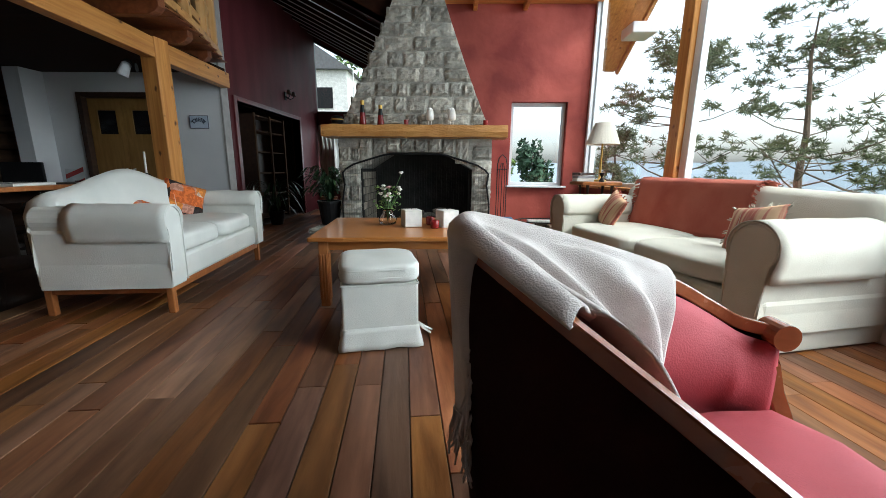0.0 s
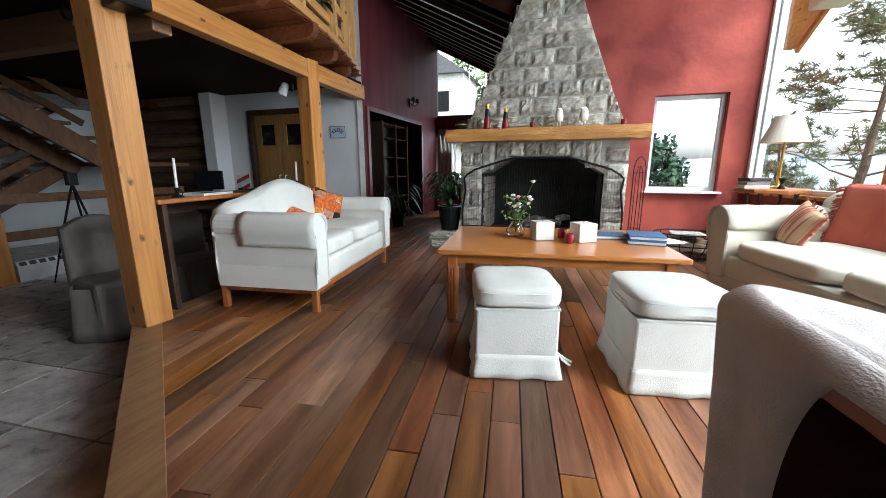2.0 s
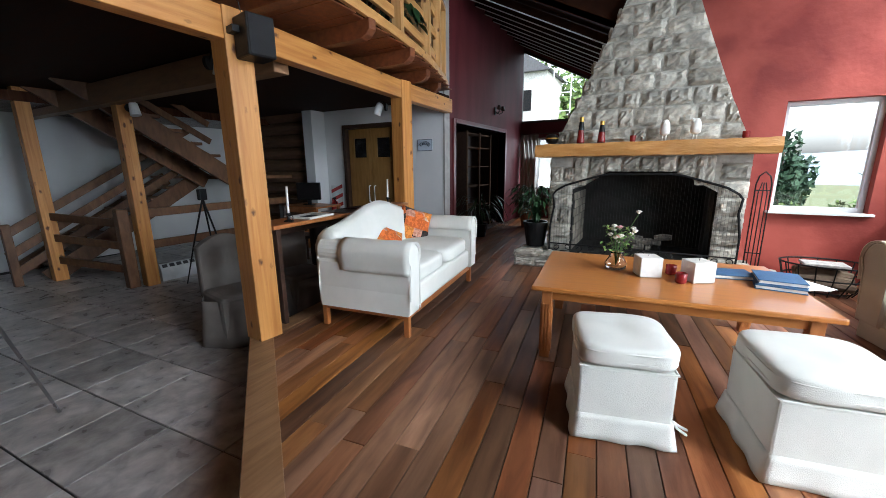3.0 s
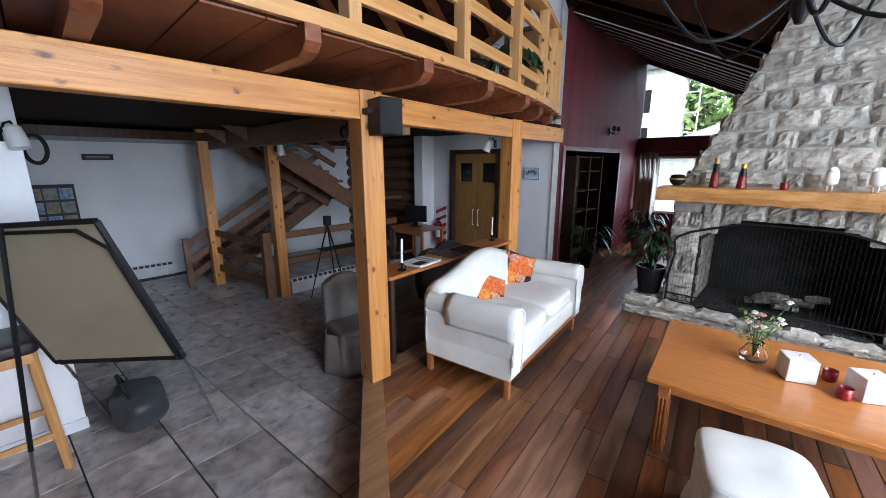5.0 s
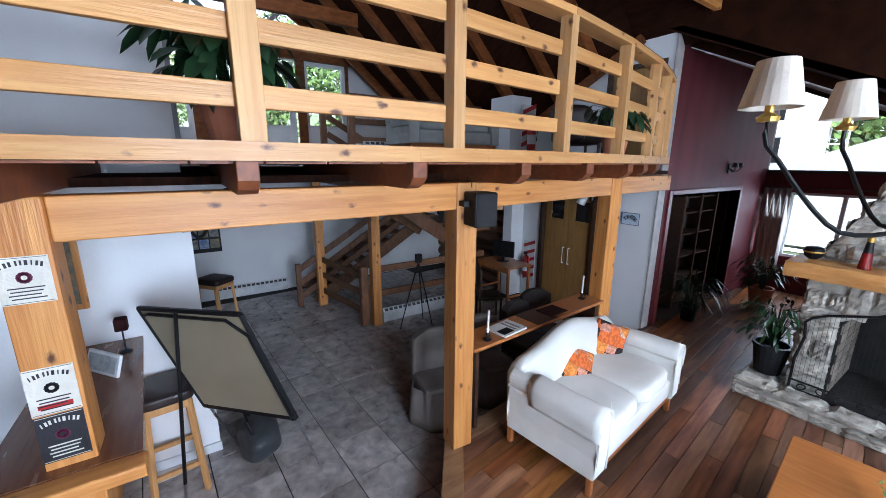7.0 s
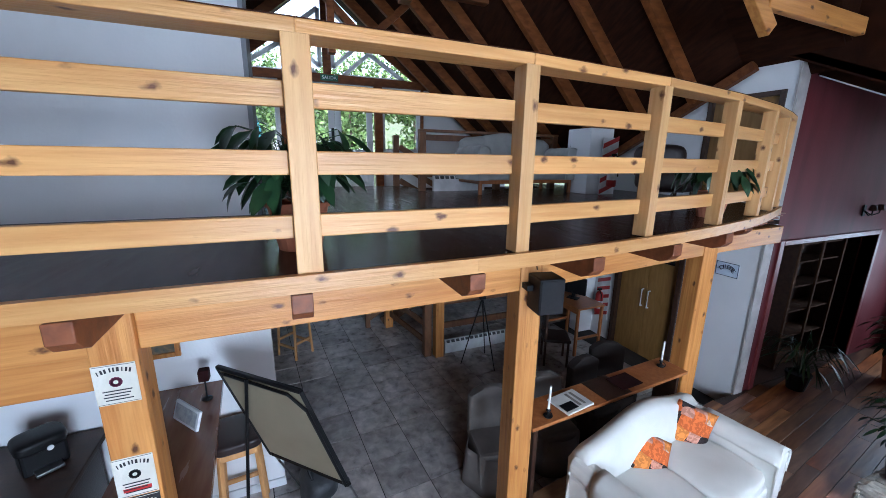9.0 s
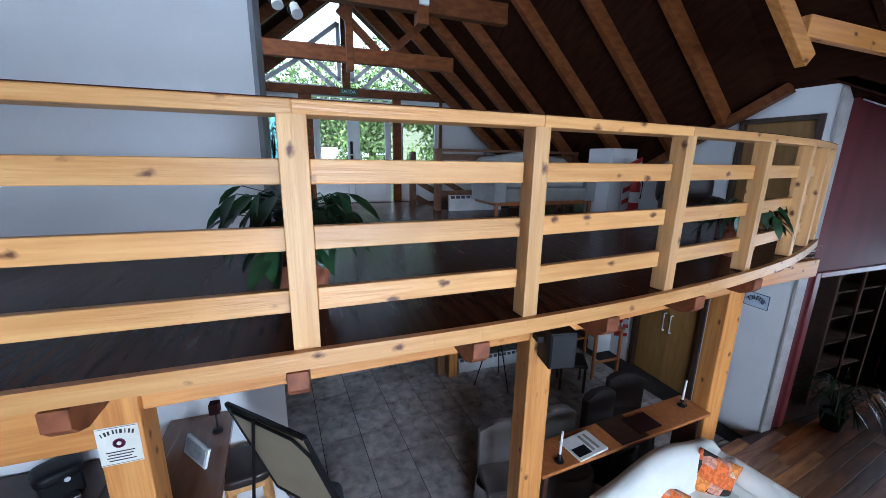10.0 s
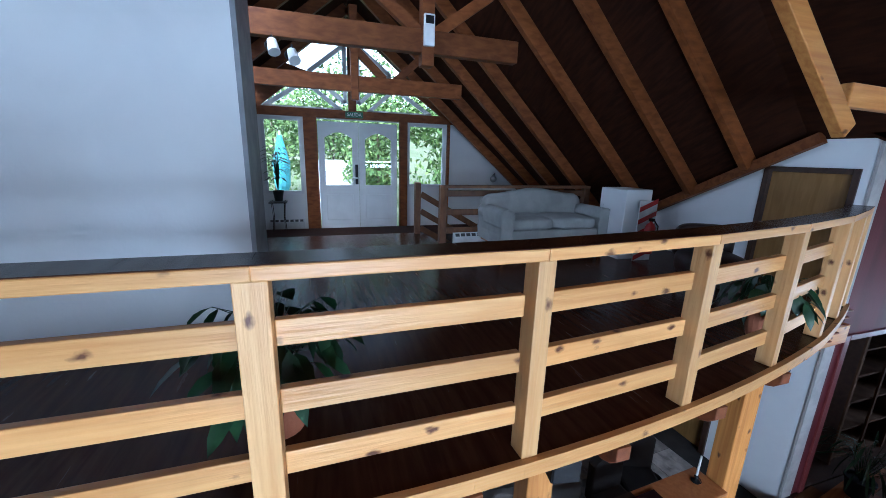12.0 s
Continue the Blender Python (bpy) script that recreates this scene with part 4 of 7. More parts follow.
# coffee table
ct = thing("coffee_table", "low honey-coloured wooden coffee table with fluted legs", "table", at=(-0.20, 3.45, 0), turn=6.5)
part("tabletop", B((-0.82, -0.58, 0.50), (0.82, 0.58, 0.533), 0.008), oak, ct)
for y in (-0.50, 0.50):
    part("apron", B((-0.70, y - 0.012, 0.43), (0.70, y + 0.012, 0.50)), oak, ct)
for x in (-0.72, 0.72):
    part("apron", B((x - 0.012, -0.49, 0.43), (x + 0.012, 0.49, 0.50)), oak, ct)
for x in (-0.72, 0.72):
    for y in (-0.5, 0.5):
        leg = part("leg", B((x - 0.034, y - 0.034, 0), (x + 0.034, y + 0.034, 0.50), 0.005), cherry, ct)
        for k in (-1, 0, 1):
            part("flute", B((x + k * 0.02 - 0.006, y - 0.04, 0.05), (x + k * 0.02 + 0.006, y + 0.04, 0.40), 0.003), cherry, leg)
            part("flute", B((x - 0.04, y + k * 0.02 - 0.006, 0.05), (x + 0.04, y + k * 0.02 + 0.006, 0.40), 0.003), cherry, leg)


def ottoman(at, turn, w, d):
    o = thing("ottoman", "white slipcovered ottoman with a loose cushion and a skirt", "stool", "ottomans at the table", at=at, turn=turn)
    part("body", B((-w / 2, -d / 2, 0.10), (w / 2, d / 2, 0.385), 0.012), white_cloth, o)
    for k in range(4):
        L = w if k % 2 == 0 else d
        off = (d if k % 2 == 0 else w) / 2

        def f(u, v, L=L, off=off):
            flare = 0.022 * (1 - v) + 0.006 * math.sin(u * 16) * (1 - v)
            return Vector(((u - 0.5) * (L + 0.05 * (1 - v)), -off - 0.004 - flare, 0.008 + 0.125 * v + 0.006 * noise.noise(Vector((u * 5, k, 0))) * (1 - v)))
        bm = sheet(bmesh.new(), f, 16, 4, 0.006)
        bmesh.ops.transform(bm, matrix=pose(0, 0, 0, 0, 0, 90 * k), verts=bm.verts)
        part("skirt", bm, white_cloth, o, smooth=True)
    c = part("cushion", cushion(bmesh.new(), (w + 0.03, d + 0.03, 0.125), pose(0, 0, 0.447), 5.5, 14, 0.012, w), white_cloth, o, smooth=True)
    for z in (0.425, 0.47):
        pts = [(math.copysign(abs(math.cos(a)) ** 0.42, math.cos(a)) * (w + 0.026) / 2, math.copysign(abs(math.sin(a)) ** 0.42, math.sin(a)) * (d + 0.026) / 2, z) for a in [2 * math.pi * k / 40 for k in range(41)]]
        part("piping", tube(bmesh.new(), pts, 0.0055, 5), white_cloth, c)
    pts = [(x, y, 0.385) for x, y in ((-w / 2, -d / 2), (w / 2, -d / 2), (w / 2, d / 2), (-w / 2, d / 2), (-w / 2, -d / 2))]
    part("piping", tube(bmesh.new(), pts, 0.006, 5), white_cloth, o)
    bm = bmesh.new()
    for q in ((0.03, 0.05), (0.045, 0.09)):
        tube(bm, [(w / 2, -d / 2 + 0.02, 0.14), (w / 2 + q[0], -d / 2 + q[1] * 0.5, 0.10), (w / 2 + q[0] + 0.05, -d / 2 + q[1], 0.055)], 0.007, 5)
    part("tie", bm, white_cloth, o, "knotted cloth tie")
    return o


ottoman((-0.36, 2.39, 0), 14, 0.43, 0.45)
ottoman((0.44, 2.49, 0), 10, 0.47, 0.50)

# red armchair in the foreground
def sweep(bm, pts, w, h):
    """A square-edged bar along a bent line, w across and h high."""
    pts = [Vector(p) for p in pts]
    rings = []
    for i, p in enumerate(pts):
        d = (pts[min(i + 1, len(pts) - 1)] - pts[max(i - 1, 0)]).normalized()
        x = d.cross(Vector((0, 0, 1))).normalized()
        z = x.cross(d)
        c = 0.2
        ring = []
        for a, b in ((-1, -1 + c), (-1 + c, -1), (1 - c, -1), (1, -1 + c), (1, 1 - c), (1 - c, 1), (-1 + c, 1), (-1, 1 - c)):
            ring.append(bm.verts.new(p + x * (a * w / 2) + z * (b * h / 2)))
        rings.append(ring)
    for a, b in zip(rings, rings[1:]):
        for k in range(8):
            bm.faces.new((a[k], a[(k + 1) % 8], b[(k + 1) % 8], b[k]))
    bm.faces.new(rings[0][::-1])
    bm.faces.new(rings[-1])
    return bm


# the frame's top line: down the near arm, round the crest, down the far arm
TOP = [(0.98, 0.10, 0.50), (0.80, 0.165, 0.50), (0.60, 0.315, 0.585), (0.395, 0.498, 0.727), (0.165, 0.705, 0.875), (0.118, 0.81, 0.90),
       (0.155, 0.92, 0.895), (0.37, 1.00, 0.838), (0.636, 1.093, 0.75), (0.79, 1.14, 0.672), (0.88, 1.14, 0.625), (0.97, 1.12, 0.607)]


def top_line(w):
    """A smooth line through TOP, w from 0 to 1."""
    q = min(w, 0.99999) * (len(TOP) - 1)
    i = int(q)
    k = q - i
    a, b, c, d = [Vector(TOP[max(0, min(len(TOP) - 1, i + o))]) for o in (-1, 0, 1, 2)]
    return 0.5 * (2 * b + (c - a) * k + (2 * a - 5 * b + 4 * c - d) * k * k + (3 * b - 3 * c + d - a) * k ** 3)


def outward(w):
    d = top_line(min(1, w + 0.01)) - top_line(max(0, w - 0.01))
    return Vector((-d.y, d.x, 0)).normalized()


ch = thing("armchair", "low mahogany-framed armchair with crimson velvet seat and nail-head trim", "armchair")
bm = bmesh.new()
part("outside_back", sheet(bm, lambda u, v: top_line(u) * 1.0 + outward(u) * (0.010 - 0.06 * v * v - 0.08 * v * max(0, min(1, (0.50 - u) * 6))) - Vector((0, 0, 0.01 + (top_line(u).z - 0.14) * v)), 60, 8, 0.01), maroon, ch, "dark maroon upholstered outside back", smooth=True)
bm = bmesh.new()
part("inside_back", sheet(bm, lambda u, v: top_line(u) - outward(u) * (0.012 + 0.05 * math.sin(math.pi * min(1, 1.2 * v)) * min(1, 8 * u, 8 - 8 * u) + 0.012 * v + 0.11 * v * max(0, min(1, (0.50 - u) * 6))) - Vector((0, 0, 0.03 + (top_line(u).z - 0.36) * v)), 60, 10, 0.01), red_velvet, ch, "smooth crimson velvet inside back", smooth=True)
part("top_rail", sweep(bmesh.new(), [top_line(k / 70) for k in range(71)], 0.017, 0.034), mahogany, ch, "polished mahogany top rail sloping into the arms")
bm = bmesh.new()
for k in range(90):
    w = 0.56 + 0.43 * k / 89
    bmesh.ops.create_icosphere(bm, subdivisions=1, radius=0.0042, matrix=Matrix.Translation(top_line(w) - outward(w) * 0.017 - Vector((0, 0, 0.034))))
part("nail_heads", bm, mat("brass_nails", (0.2, 0.13, 0.06), None, 0.35, metal=0.9), ch, "row of dark brass nail heads")
for w, o in ((1.0, 1), (0.0, -1)):
    e = top_line(w)
    bm = bmesh.new()
    rod(bm, e + Vector((0.0, -0.035, -0.005)), e + Vector((0.0, 0.035, -0.005)), 0.036, n=18)
    part("arm_scroll", bm, mahogany, ch, "carved scroll at the end of the arm")
    bm = sweep(bmesh.new(), [e + Vector((-0.005, 0, -0.02)), e + Vector((-0.012, 0, -0.09)), e + Vector((0.012, 0, -0.17)), Vector((e.x + 0.05, e.y, 0.36)), Vector((e.x + 0.055, e.y, 0.22))], 0.05, 0.045)
    part("arm_post", bm, mahogany, ch, "curved mahogany arm front")
    part("leg", tube(bmesh.new(), [(e.x + 0.045, e.y, 0.24), (e.x + 0.06, e.y, 0.12), (e.x + 0.03, e.y, 0.0)], [0.036, 0.03, 0.018], 9), mahogany, ch)
for x, y in ((0.22, 0.74), (0.24, 0.90)):
    part("leg", tube(bmesh.new(), [(x, y, 0.2), (x - 0.03, y, 0.0)], [0.028, 0.018], 8), mahogany, ch)
outline = [(0.32, 0.79), (0.31, 0.90), (0.60, 1.03), (0.96, 1.085), (1.02, 0.95), (1.04, 0.60), (1.01, 0.30), (0.95, 0.24), (0.83, 0.33), (0.52, 0.61)]
bm = bmesh.new()


def seat_top(u, v):
    """u runs round the outline, v from the middle out."""
    q = u * len(outline)
    i = int(q) % len(outline)
    k = q - int(q)
    a, b = Vector(outline[i]), Vector(outline[(i + 1) % len(outline)])
    e = a.lerp(b, k)
    c = Vector((0.66, 0.64))
    if v <= 0.8:
        m = c.lerp(e, 0.02 + 0.98 * v / 0.8)
        return Vector((m.x, m.y, 0.455 - 0.05 * (v / 0.8) ** 5 + 0.006 * noise.noise(Vector((m.x * 7, m.y * 7, 1)))))
    return Vector((e.x, e.y, 0.405 - 0.16 * (v - 0.8) / 0.2))


part("seat", sheet(bm, seat_top, 60, 16), red_velvet, ch, "crimson velvet seat", smooth=True)
part("seat_rail", sweep(bmesh.new(), [(0.99, 0.13, 0.27), (1.03, 0.35, 0.27), (1.05, 0.60, 0.27), (1.04, 0.90, 0.27), (1.0, 1.09, 0.27)], 0.035, 0.09), mahogany, ch)


# wool blanket over the crest of the armchair
def blanket(u, v):
    """u runs along the top line, v from the outer hem over the top to the seat."""
    w = 0.32 + 0.405 * u
    top, out = top_line(w), outward(w)
    wave = math.sin(u * 17 + 1.1 * v) + 0.6 * math.sin(u * 31 + 2.0 * v + 1)
    if v < 0.38:
        k = 1 - v / 0.38
        drop = (0.40 + 0.05 * noise.noise(Vector((u * 4, 3, 0)))) * max(0.03, min(1.0, (u - 0.13) * 8) * min(1.0, (0.78 - u) * 8)) * k
        slide = Vector((0.0, 0.03, 0)) * k * max(0, 1 - 4 * u)
        return top + slide + out * (0.03 - 0.035 * k + 0.010 * wave * k) + Vector((0, 0, 0.018 - drop))
    if v < 0.50:
        k = (v - 0.38) / 0.12
        return top + out * (0.03 - 0.07 * k) + Vector((0, 0, 0.018 + 0.025 * math.sin(math.pi * k)))
    k = (v - 0.50) / 0.50
    a = top - out * 0.04 + Vector((0, 0, 0.018))
    hem = Vector((0.46, 0.60, 0.53)).lerp(Vector((0.60, 0.98, 0.49)), u ** 0.8)
    bulge = Vector((0.0, -0.02, 0.07)) * math.sin(math.pi * k) ** 0.9
    return a.lerp(hem, k) + bulge + Vector((0.35, -0.6, 0.5)) * (0.030 * wave * k ** 0.5) + Vector((0.02, 0.0, 0.03)) * noise.noise(Vector((u * 8, k * 3, 4))) * k


bl = thing("blanket", "beige wool blanket draped over the armchair back with a fringe", "blanket")
part("cloth", sheet(bmesh.new(), blanket, 90, 70, 0.006), blanket_mat, bl, smooth=True)
bm = bmesh.new()
r = random.Random(2)
for k in range(60):
    p = blanket(0.19 + 0.56 * k / 59, 0.0)
    tube(bm, [p, p + Vector((r.uniform(-.012, .012), r.uniform(-.012, .012), -0.05)), p + Vector((r.uniform(-.02, .02), r.uniform(-.02, .02), -r.uniform(0.08, 0.12)))], [0.005, 0.004, 0.002], 4)
part("fringe", bm, blanket_mat, bl, "long twisted wool fringe")["kind"] = "stuff"
# ---- windows and doors ----
def pane(parent, bm):
    ob = part("pane", bm, clear_glass, parent, "clear glass pane")
    ob.visible_shadow = False
    return ob


def window_x(name, x0, x1, z0, z1, y, frame_mat, label, bars=(), fw=0.05):
    """A window in a wall that runs along x."""
    w = thing(name, label, "window", kind="structure")
    for a, b, c, d in ((x0, x0 + fw, z0, z1), (x1 - fw, x1, z0, z1), (x0 + fw, x1 - fw, z0, z0 + fw), (x0 + fw, x1 - fw, z1 - fw, z1)):
        part("frame", B((a, y - 0.03, c), (b, y + 0.03, d), 0.004), frame_mat, w)
    for x in bars:
        part("mullion", B((x - 0.03, y - 0.03, z0 + fw), (x + 0.03, y + 0.03, z1 - fw), 0.004), frame_mat, w)
    pane(w, B((x0 + fw, y - 0.003, z0 + fw), (x1 - fw, y + 0.003, z1 - fw)))
    return w


w = window_x("window_red_wall", 0.92, 1.74, 0.79, 2.0, 6.2, white_paint, "white-framed window in the red wall")
part("sill", B((0.88, 6.0, 0.765), (1.78, 6.17, 0.792), 0.004), white_paint, w)
w = window_x("window_back_lower", -3.4, -1.3, 0.72, 2.0, 10.22, white_paint, "white three-light window", bars=(-2.95, -2.2))
# upper back window: the top follows the roof
w = thing("window_back_upper", "tall dark-framed window with a sloping top", "window", kind="structure")
part("frame", B((-3.46, 10.17, 2.36), (-0.6, 10.26, 2.42)), dark_wood, w)
part("frame", B((-3.46, 10.17, 2.42), (-3.41, 10.26, 4.08)), dark_wood, w)
part("frame", beam(bmesh.new(), (-3.41, 10.215, 4.06), (-0.6, 10.215, 2.66), 0.09, 0.06), dark_wood, w)
pane(w, prism(bmesh.new(), [(-3.41, 2.42), (-0.6, 2.42), (-0.6, 2.63), (-3.41, 4.03)], 10.212, 10.218))

# tall windows to the lake
lw = thing("window_lake", "tall pine-posted windows with white sashes looking over trees", "window", kind="structure")
LAKE_TURN = math.degrees(math.atan2(0.2, 1))


def lake_part(name, y0, y1, d0, d1, z0, z1, material, bevel=0.005, label=""):
    """A piece of the window wall between y0 and y1, set in depth from d0 to d1."""
    bm = B((d0, y0 - y1, z0), (d1, 0, z1), bevel)
    ob = part(name, bm, material, lw, label)
    ob.matrix_local = pose(lake_x(y1), y1, 0, 0, 0, LAKE_TURN)
    return ob


for y in (4.34, 2.1, -0.2):
    lake_part("post", y - 0.07, y + 0.07, -0.06, 0.14, 0.815, 3.72, pine_z)
    lake_part("sash", y + 0.07, y + 0.12, 0.0, 0.08, 0.82, 3.72, white_paint)
    lake_part("sash", y - 0.16, y - 0.07, 0.0, 0.08, 0.82, 3.72, white_paint)
lake_part("sash", 5.98, 6.04, 0.0, 0.08, 0.82, 3.72, white_paint)
for y0, y1 in ((4.46, 5.98), (2.22, 4.18), (-0.08, 1.94)):
    lake_part("sash", y0, y1, 0.0, 0.08, 0.82, 0.87, white_paint)
    lake_part("head", y0, y1, -0.02, 0.12, 3.60, 3.72, pine_y)
    ob = lake_part("pane", y0, y1, 0.03, 0.036, 0.87, 3.60, clear_glass, 0.0)
    ob.visible_shadow = False
structure("trim_corner_white", B((2.03, 5.99, 0.82), (2.075, 6.055, 3.3), 0.004), white_paint, "white corner strip", "trim")

# roof overhang seen outside the tall windows
ov = thing("roof_overhang", "pale boarded roof overhang with a white bracket", "roof", kind="structure")
part("soffit", beam(bmesh.new(), (2.62, 6.31, 3.95), (2.62, 8.0, 2.9), 1.0, 0.05), pine_y, ov)
for k in range(5):
    part("soffit_board", beam(bmesh.new(), (2.2 + 0.2 * k, 6.31, 3.92), (2.2 + 0.2 * k, 8.0, 2.87), 0.19, 0.012), pine_y, ov)
part("bargeboard", beam(bmesh.new(), (3.15, 6.31, 3.93), (3.15, 8.02, 2.88), 0.05, 0.16), pine_y, ov)
part("bracket", B((2.85, 6.75, 3.15), (3.25, 7.2, 3.32), 0.02), white_paint, ov)


def door_leaf(name, label, x0, x1, z0, z1, y, material, window=None, handle_x=None):
    d = thing(name, label, "door", kind="structure")
    bm = bmesh.new()
    holed(bm, "x", y - 0.02, y + 0.02, x0, x1, z0, z1, [window] if window else [])
    part("leaf", bm, material, d)
    if window:
        part("pane", B((window[0], y - 0.004, window[2]), (window[1], y + 0.004, window[3])), mat("dark_glass", (0.01, 0.01, 0.012), None, 0.1, bump=0) if "dark_glass" not in bpy.data.materials else bpy.data.materials["dark_glass"], d)
    if handle_x:
        part("handle", tube(bmesh.new(), [(handle_x, y - 0.02, z0 + 0.9), (handle_x, y - 0.06, z0 + 0.9), (handle_x, y - 0.06, z0 + 1.2), (handle_x, y - 0.02, z0 + 1.2)], 0.012, 6), white_metal, d)
    return d


for k in range(2):
    x0 = -5.52 + 0.545 * k
    door_leaf("door_lower", "ochre varnished swing door with a small window", x0, x0 + 0.535, TILE_Z + 0.005, 2.02, 6.12, ochre_door, (x0 + 0.13, x0 + 0.42, 1.5, 1.85), x0 + (0.48 if k == 0 else 0.06))
bm = bmesh.new()
box(bm, (-5.61, 6.02, TILE_Z), (-5.53, 6.21, 2.1), 0.005)
box(bm, (-4.44, 6.02, TILE_Z), (-4.36, 6.21, 2.1), 0.005)
box(bm, (-5.53, 6.02, 2.03), (-4.44, 6.21, 2.1), 0.005)
structure("trim_door_lower", bm, dark_wood, "dark door frame", "trim")
door_leaf("door_upper", "low ochre wooden door under the roof slope", -4.33, -3.57, MEZZ + 0.005, 3.89, 6.1, ochre_door)
bm = bmesh.new()
box(bm, (-4.40, 6.03, MEZZ), (-4.34, 6.14, 3.95), 0.004)
box(bm, (-3.56, 6.03, MEZZ), (-3.50, 6.14, 3.95), 0.004)
box(bm, (-4.34, 6.03, 3.89), (-3.56, 6.14, 3.95), 0.004)
structure("trim_door_upper", bm, dark_wood, "dark door frame", "trim")

# entrance: double door, side lights and gable lights
def window_y(parent, y0, y1, z0, z1, x, fw=0.06):
    for a, b, c, d in ((y0, y0 + fw, z0, z1), (y1 - fw, y1, z0, z1), (y0 + fw, y1 - fw, z0, z0 + fw), (y0 + fw, y1 - fw, z1 - fw, z1)):
        part("frame", B((x - 0.03, a, c), (x + 0.03, b, d), 0.004), white_paint, parent)
    pane(parent, B((x - 0.003, y0 + fw, z0 + fw), (x + 0.003, y1 - fw, z1 - fw)))


for y0, y1, z0 in ((-0.22, 0.53, 3.10), (2.72, 3.60, 3.25)):
    w = thing("window_entrance", "white-framed side window beside the entrance doors", "window", kind="structure")
    window_y(w, y0, y1, z0, 4.62, W - 0.04)
for k in range(2):
    y0 = 0.84 + 0.83 * k
    d = thing("door_entrance", "white panelled entrance door with an arched glass light", "door", kind="structure")
    m_y = Matrix(((0, 1, 0, W - 0.06), (1, 0, 0, 0), (0, 0, 1, 0), (0, 0, 0, 1)))
    ya, yb, za, zb = y0 + 0.13, y0 + 0.69, 3.28, 4.25
    bm = bmesh.new()
    for q in ([(y0, LOW), (ya, LOW), (ya, 4.58), (y0, 4.58)], [(yb, LOW), (y0 + 0.82, LOW), (y0 + 0.82, 4.58), (yb, 4.58)], [(ya, LOW), (yb, LOW), (yb, za), (ya, za)]):
        prism(bm, q, 0, 0.05, m_y)
    arch = [(ya + (yb - ya) * i / 10, zb + 0.12 * math.sin(math.pi * i / 10)) for i in range(11)]
    for (a, za_), (b, zb_) in zip(arch, arch[1:]):
        prism(bm, [(a, za_), (b, zb_), (b, 4.58), (a, 4.58)], 0, 0.05, m_y)
    part("leaf", bm, white_paint, d)
    part("panel", B((W - 0.02, ya, LOW + 0.2), (W + 0.005, yb, LOW + 0.75), 0.012), white_paint, d)
    pane(d, B((W - 0.04, ya, za), (W - 0.034, yb, zb + 0.12)))
    if k == 0:
        part("lock", B((W - 0.01, y0 + 0.74, 3.30), (W + 0.02, y0 + 0.80, 3.72), 0.008), black_plastic, d, "black electronic lock with a steel handle")
        part("handle", B((W + 0.02, y0 + 0.66, 3.42), (W + 0.05, y0 + 0.79, 3.45), 0.008), white_metal, d)
for y0, y1 in ((0.54, 0.84), (2.50, 2.72), (3.60, 3.70)):
    structure("trim_entrance_post", B((W - 0.02, y0 + 0.03, LOW), (W + 0.07, y1 - 0.01, 4.66), 0.005), rafter_wood, "brown timber post", "trim")
structure("trim_entrance_head", B((W - 0.03, -0.3, 4.64), (W + 0.09, 3.9, 4.80), 0.006), rafter_wood, "brown timber lintel", "trim")
m_y = Matrix(((0, 1, 0, W - 0.10), (1, 0, 0, 0), (0, 0, 1, 0), (0, 0, 0, 1)))


def gable_light(pts):
    w = thing("window_gable", "white-framed triangular gable window", "window", kind="structure")
    cy, cz = sum(p[0] for p in pts) / len(pts), sum(p[1] for p in pts) / len(pts)
    for (a, za), (b, zb) in zip(pts, pts[1:] + pts[:1]):
        part("frame", beam(bmesh.new(), (W - 0.05, a, za), (W - 0.05, b, zb), 0.07, 0.08, up=(0, cy - (a + b) / 2, cz - (za + zb) / 2)), white_paint, w)
    pane(w, prism(bmesh.new(), pts, 0.045, 0.051, m_y))


gable_light([(-0.15, 4.80), (1.33, 4.80), (0.64, 5.32)])
gable_light([(1.88, 4.80), (3.25, 4.80), (2.46, 5.30)])
gable_light([(1.42, 4.95), (1.42, 6.05), (0.72, 5.50)])
gable_light([(1.68, 4.95), (2.35, 5.55), (1.68, 6.05)])
structure("trim_gable_post", B((W - 0.03, 1.47, 4.8), (W + 0.07, 1.63, 6.5), 0.005), rafter_wood, "brown gable post", "trim")
bm = bmesh.new()
for q in ([(-0.15, 4.86), (0.60, 5.45), (0.72, 5.50), (0.3, 5.62), (-0.9, 4.66), (-0.3, 4.66)], [(3.40, 4.86), (3.7, 4.66), (4.1, 4.40), (2.6, 5.62), (2.40, 5.53), (2.45, 5.50)]):
    prism(bm, q, 0.03, 0.08, m_y)
structure("wall_gable", bm, rafter_wood, "brown boarding round the gable windows", "wall")
sg = thing("exit_sign", "small dark green exit sign over the entrance doors", "sign")
part("plate", B((W + 0.09, 1.40, 4.66), (W + 0.11, 1.76, 4.78), 0.003), mat("green_plastic", (0.02, 0.12, 0.06), None, 0.4), sg)


def lettering(name, text, size, m, material, parent, label=""):
    c = bpy.data.curves.new(name, "FONT")
    c.body, c.size, c.align_x, c.align_y, c.extrude = text, size, "CENTER", "CENTER", 0.001
    c.materials.append(material)
    ob = new(name, c)
    ob.parent = parent
    ob.matrix_local = m
    if label:
        ob["label"] = label
    return ob


lettering("lettering", "SALIDA", 0.09, pose(W + 0.113, 1.58, 4.72, 90, 0, 90), white_paint, sg)

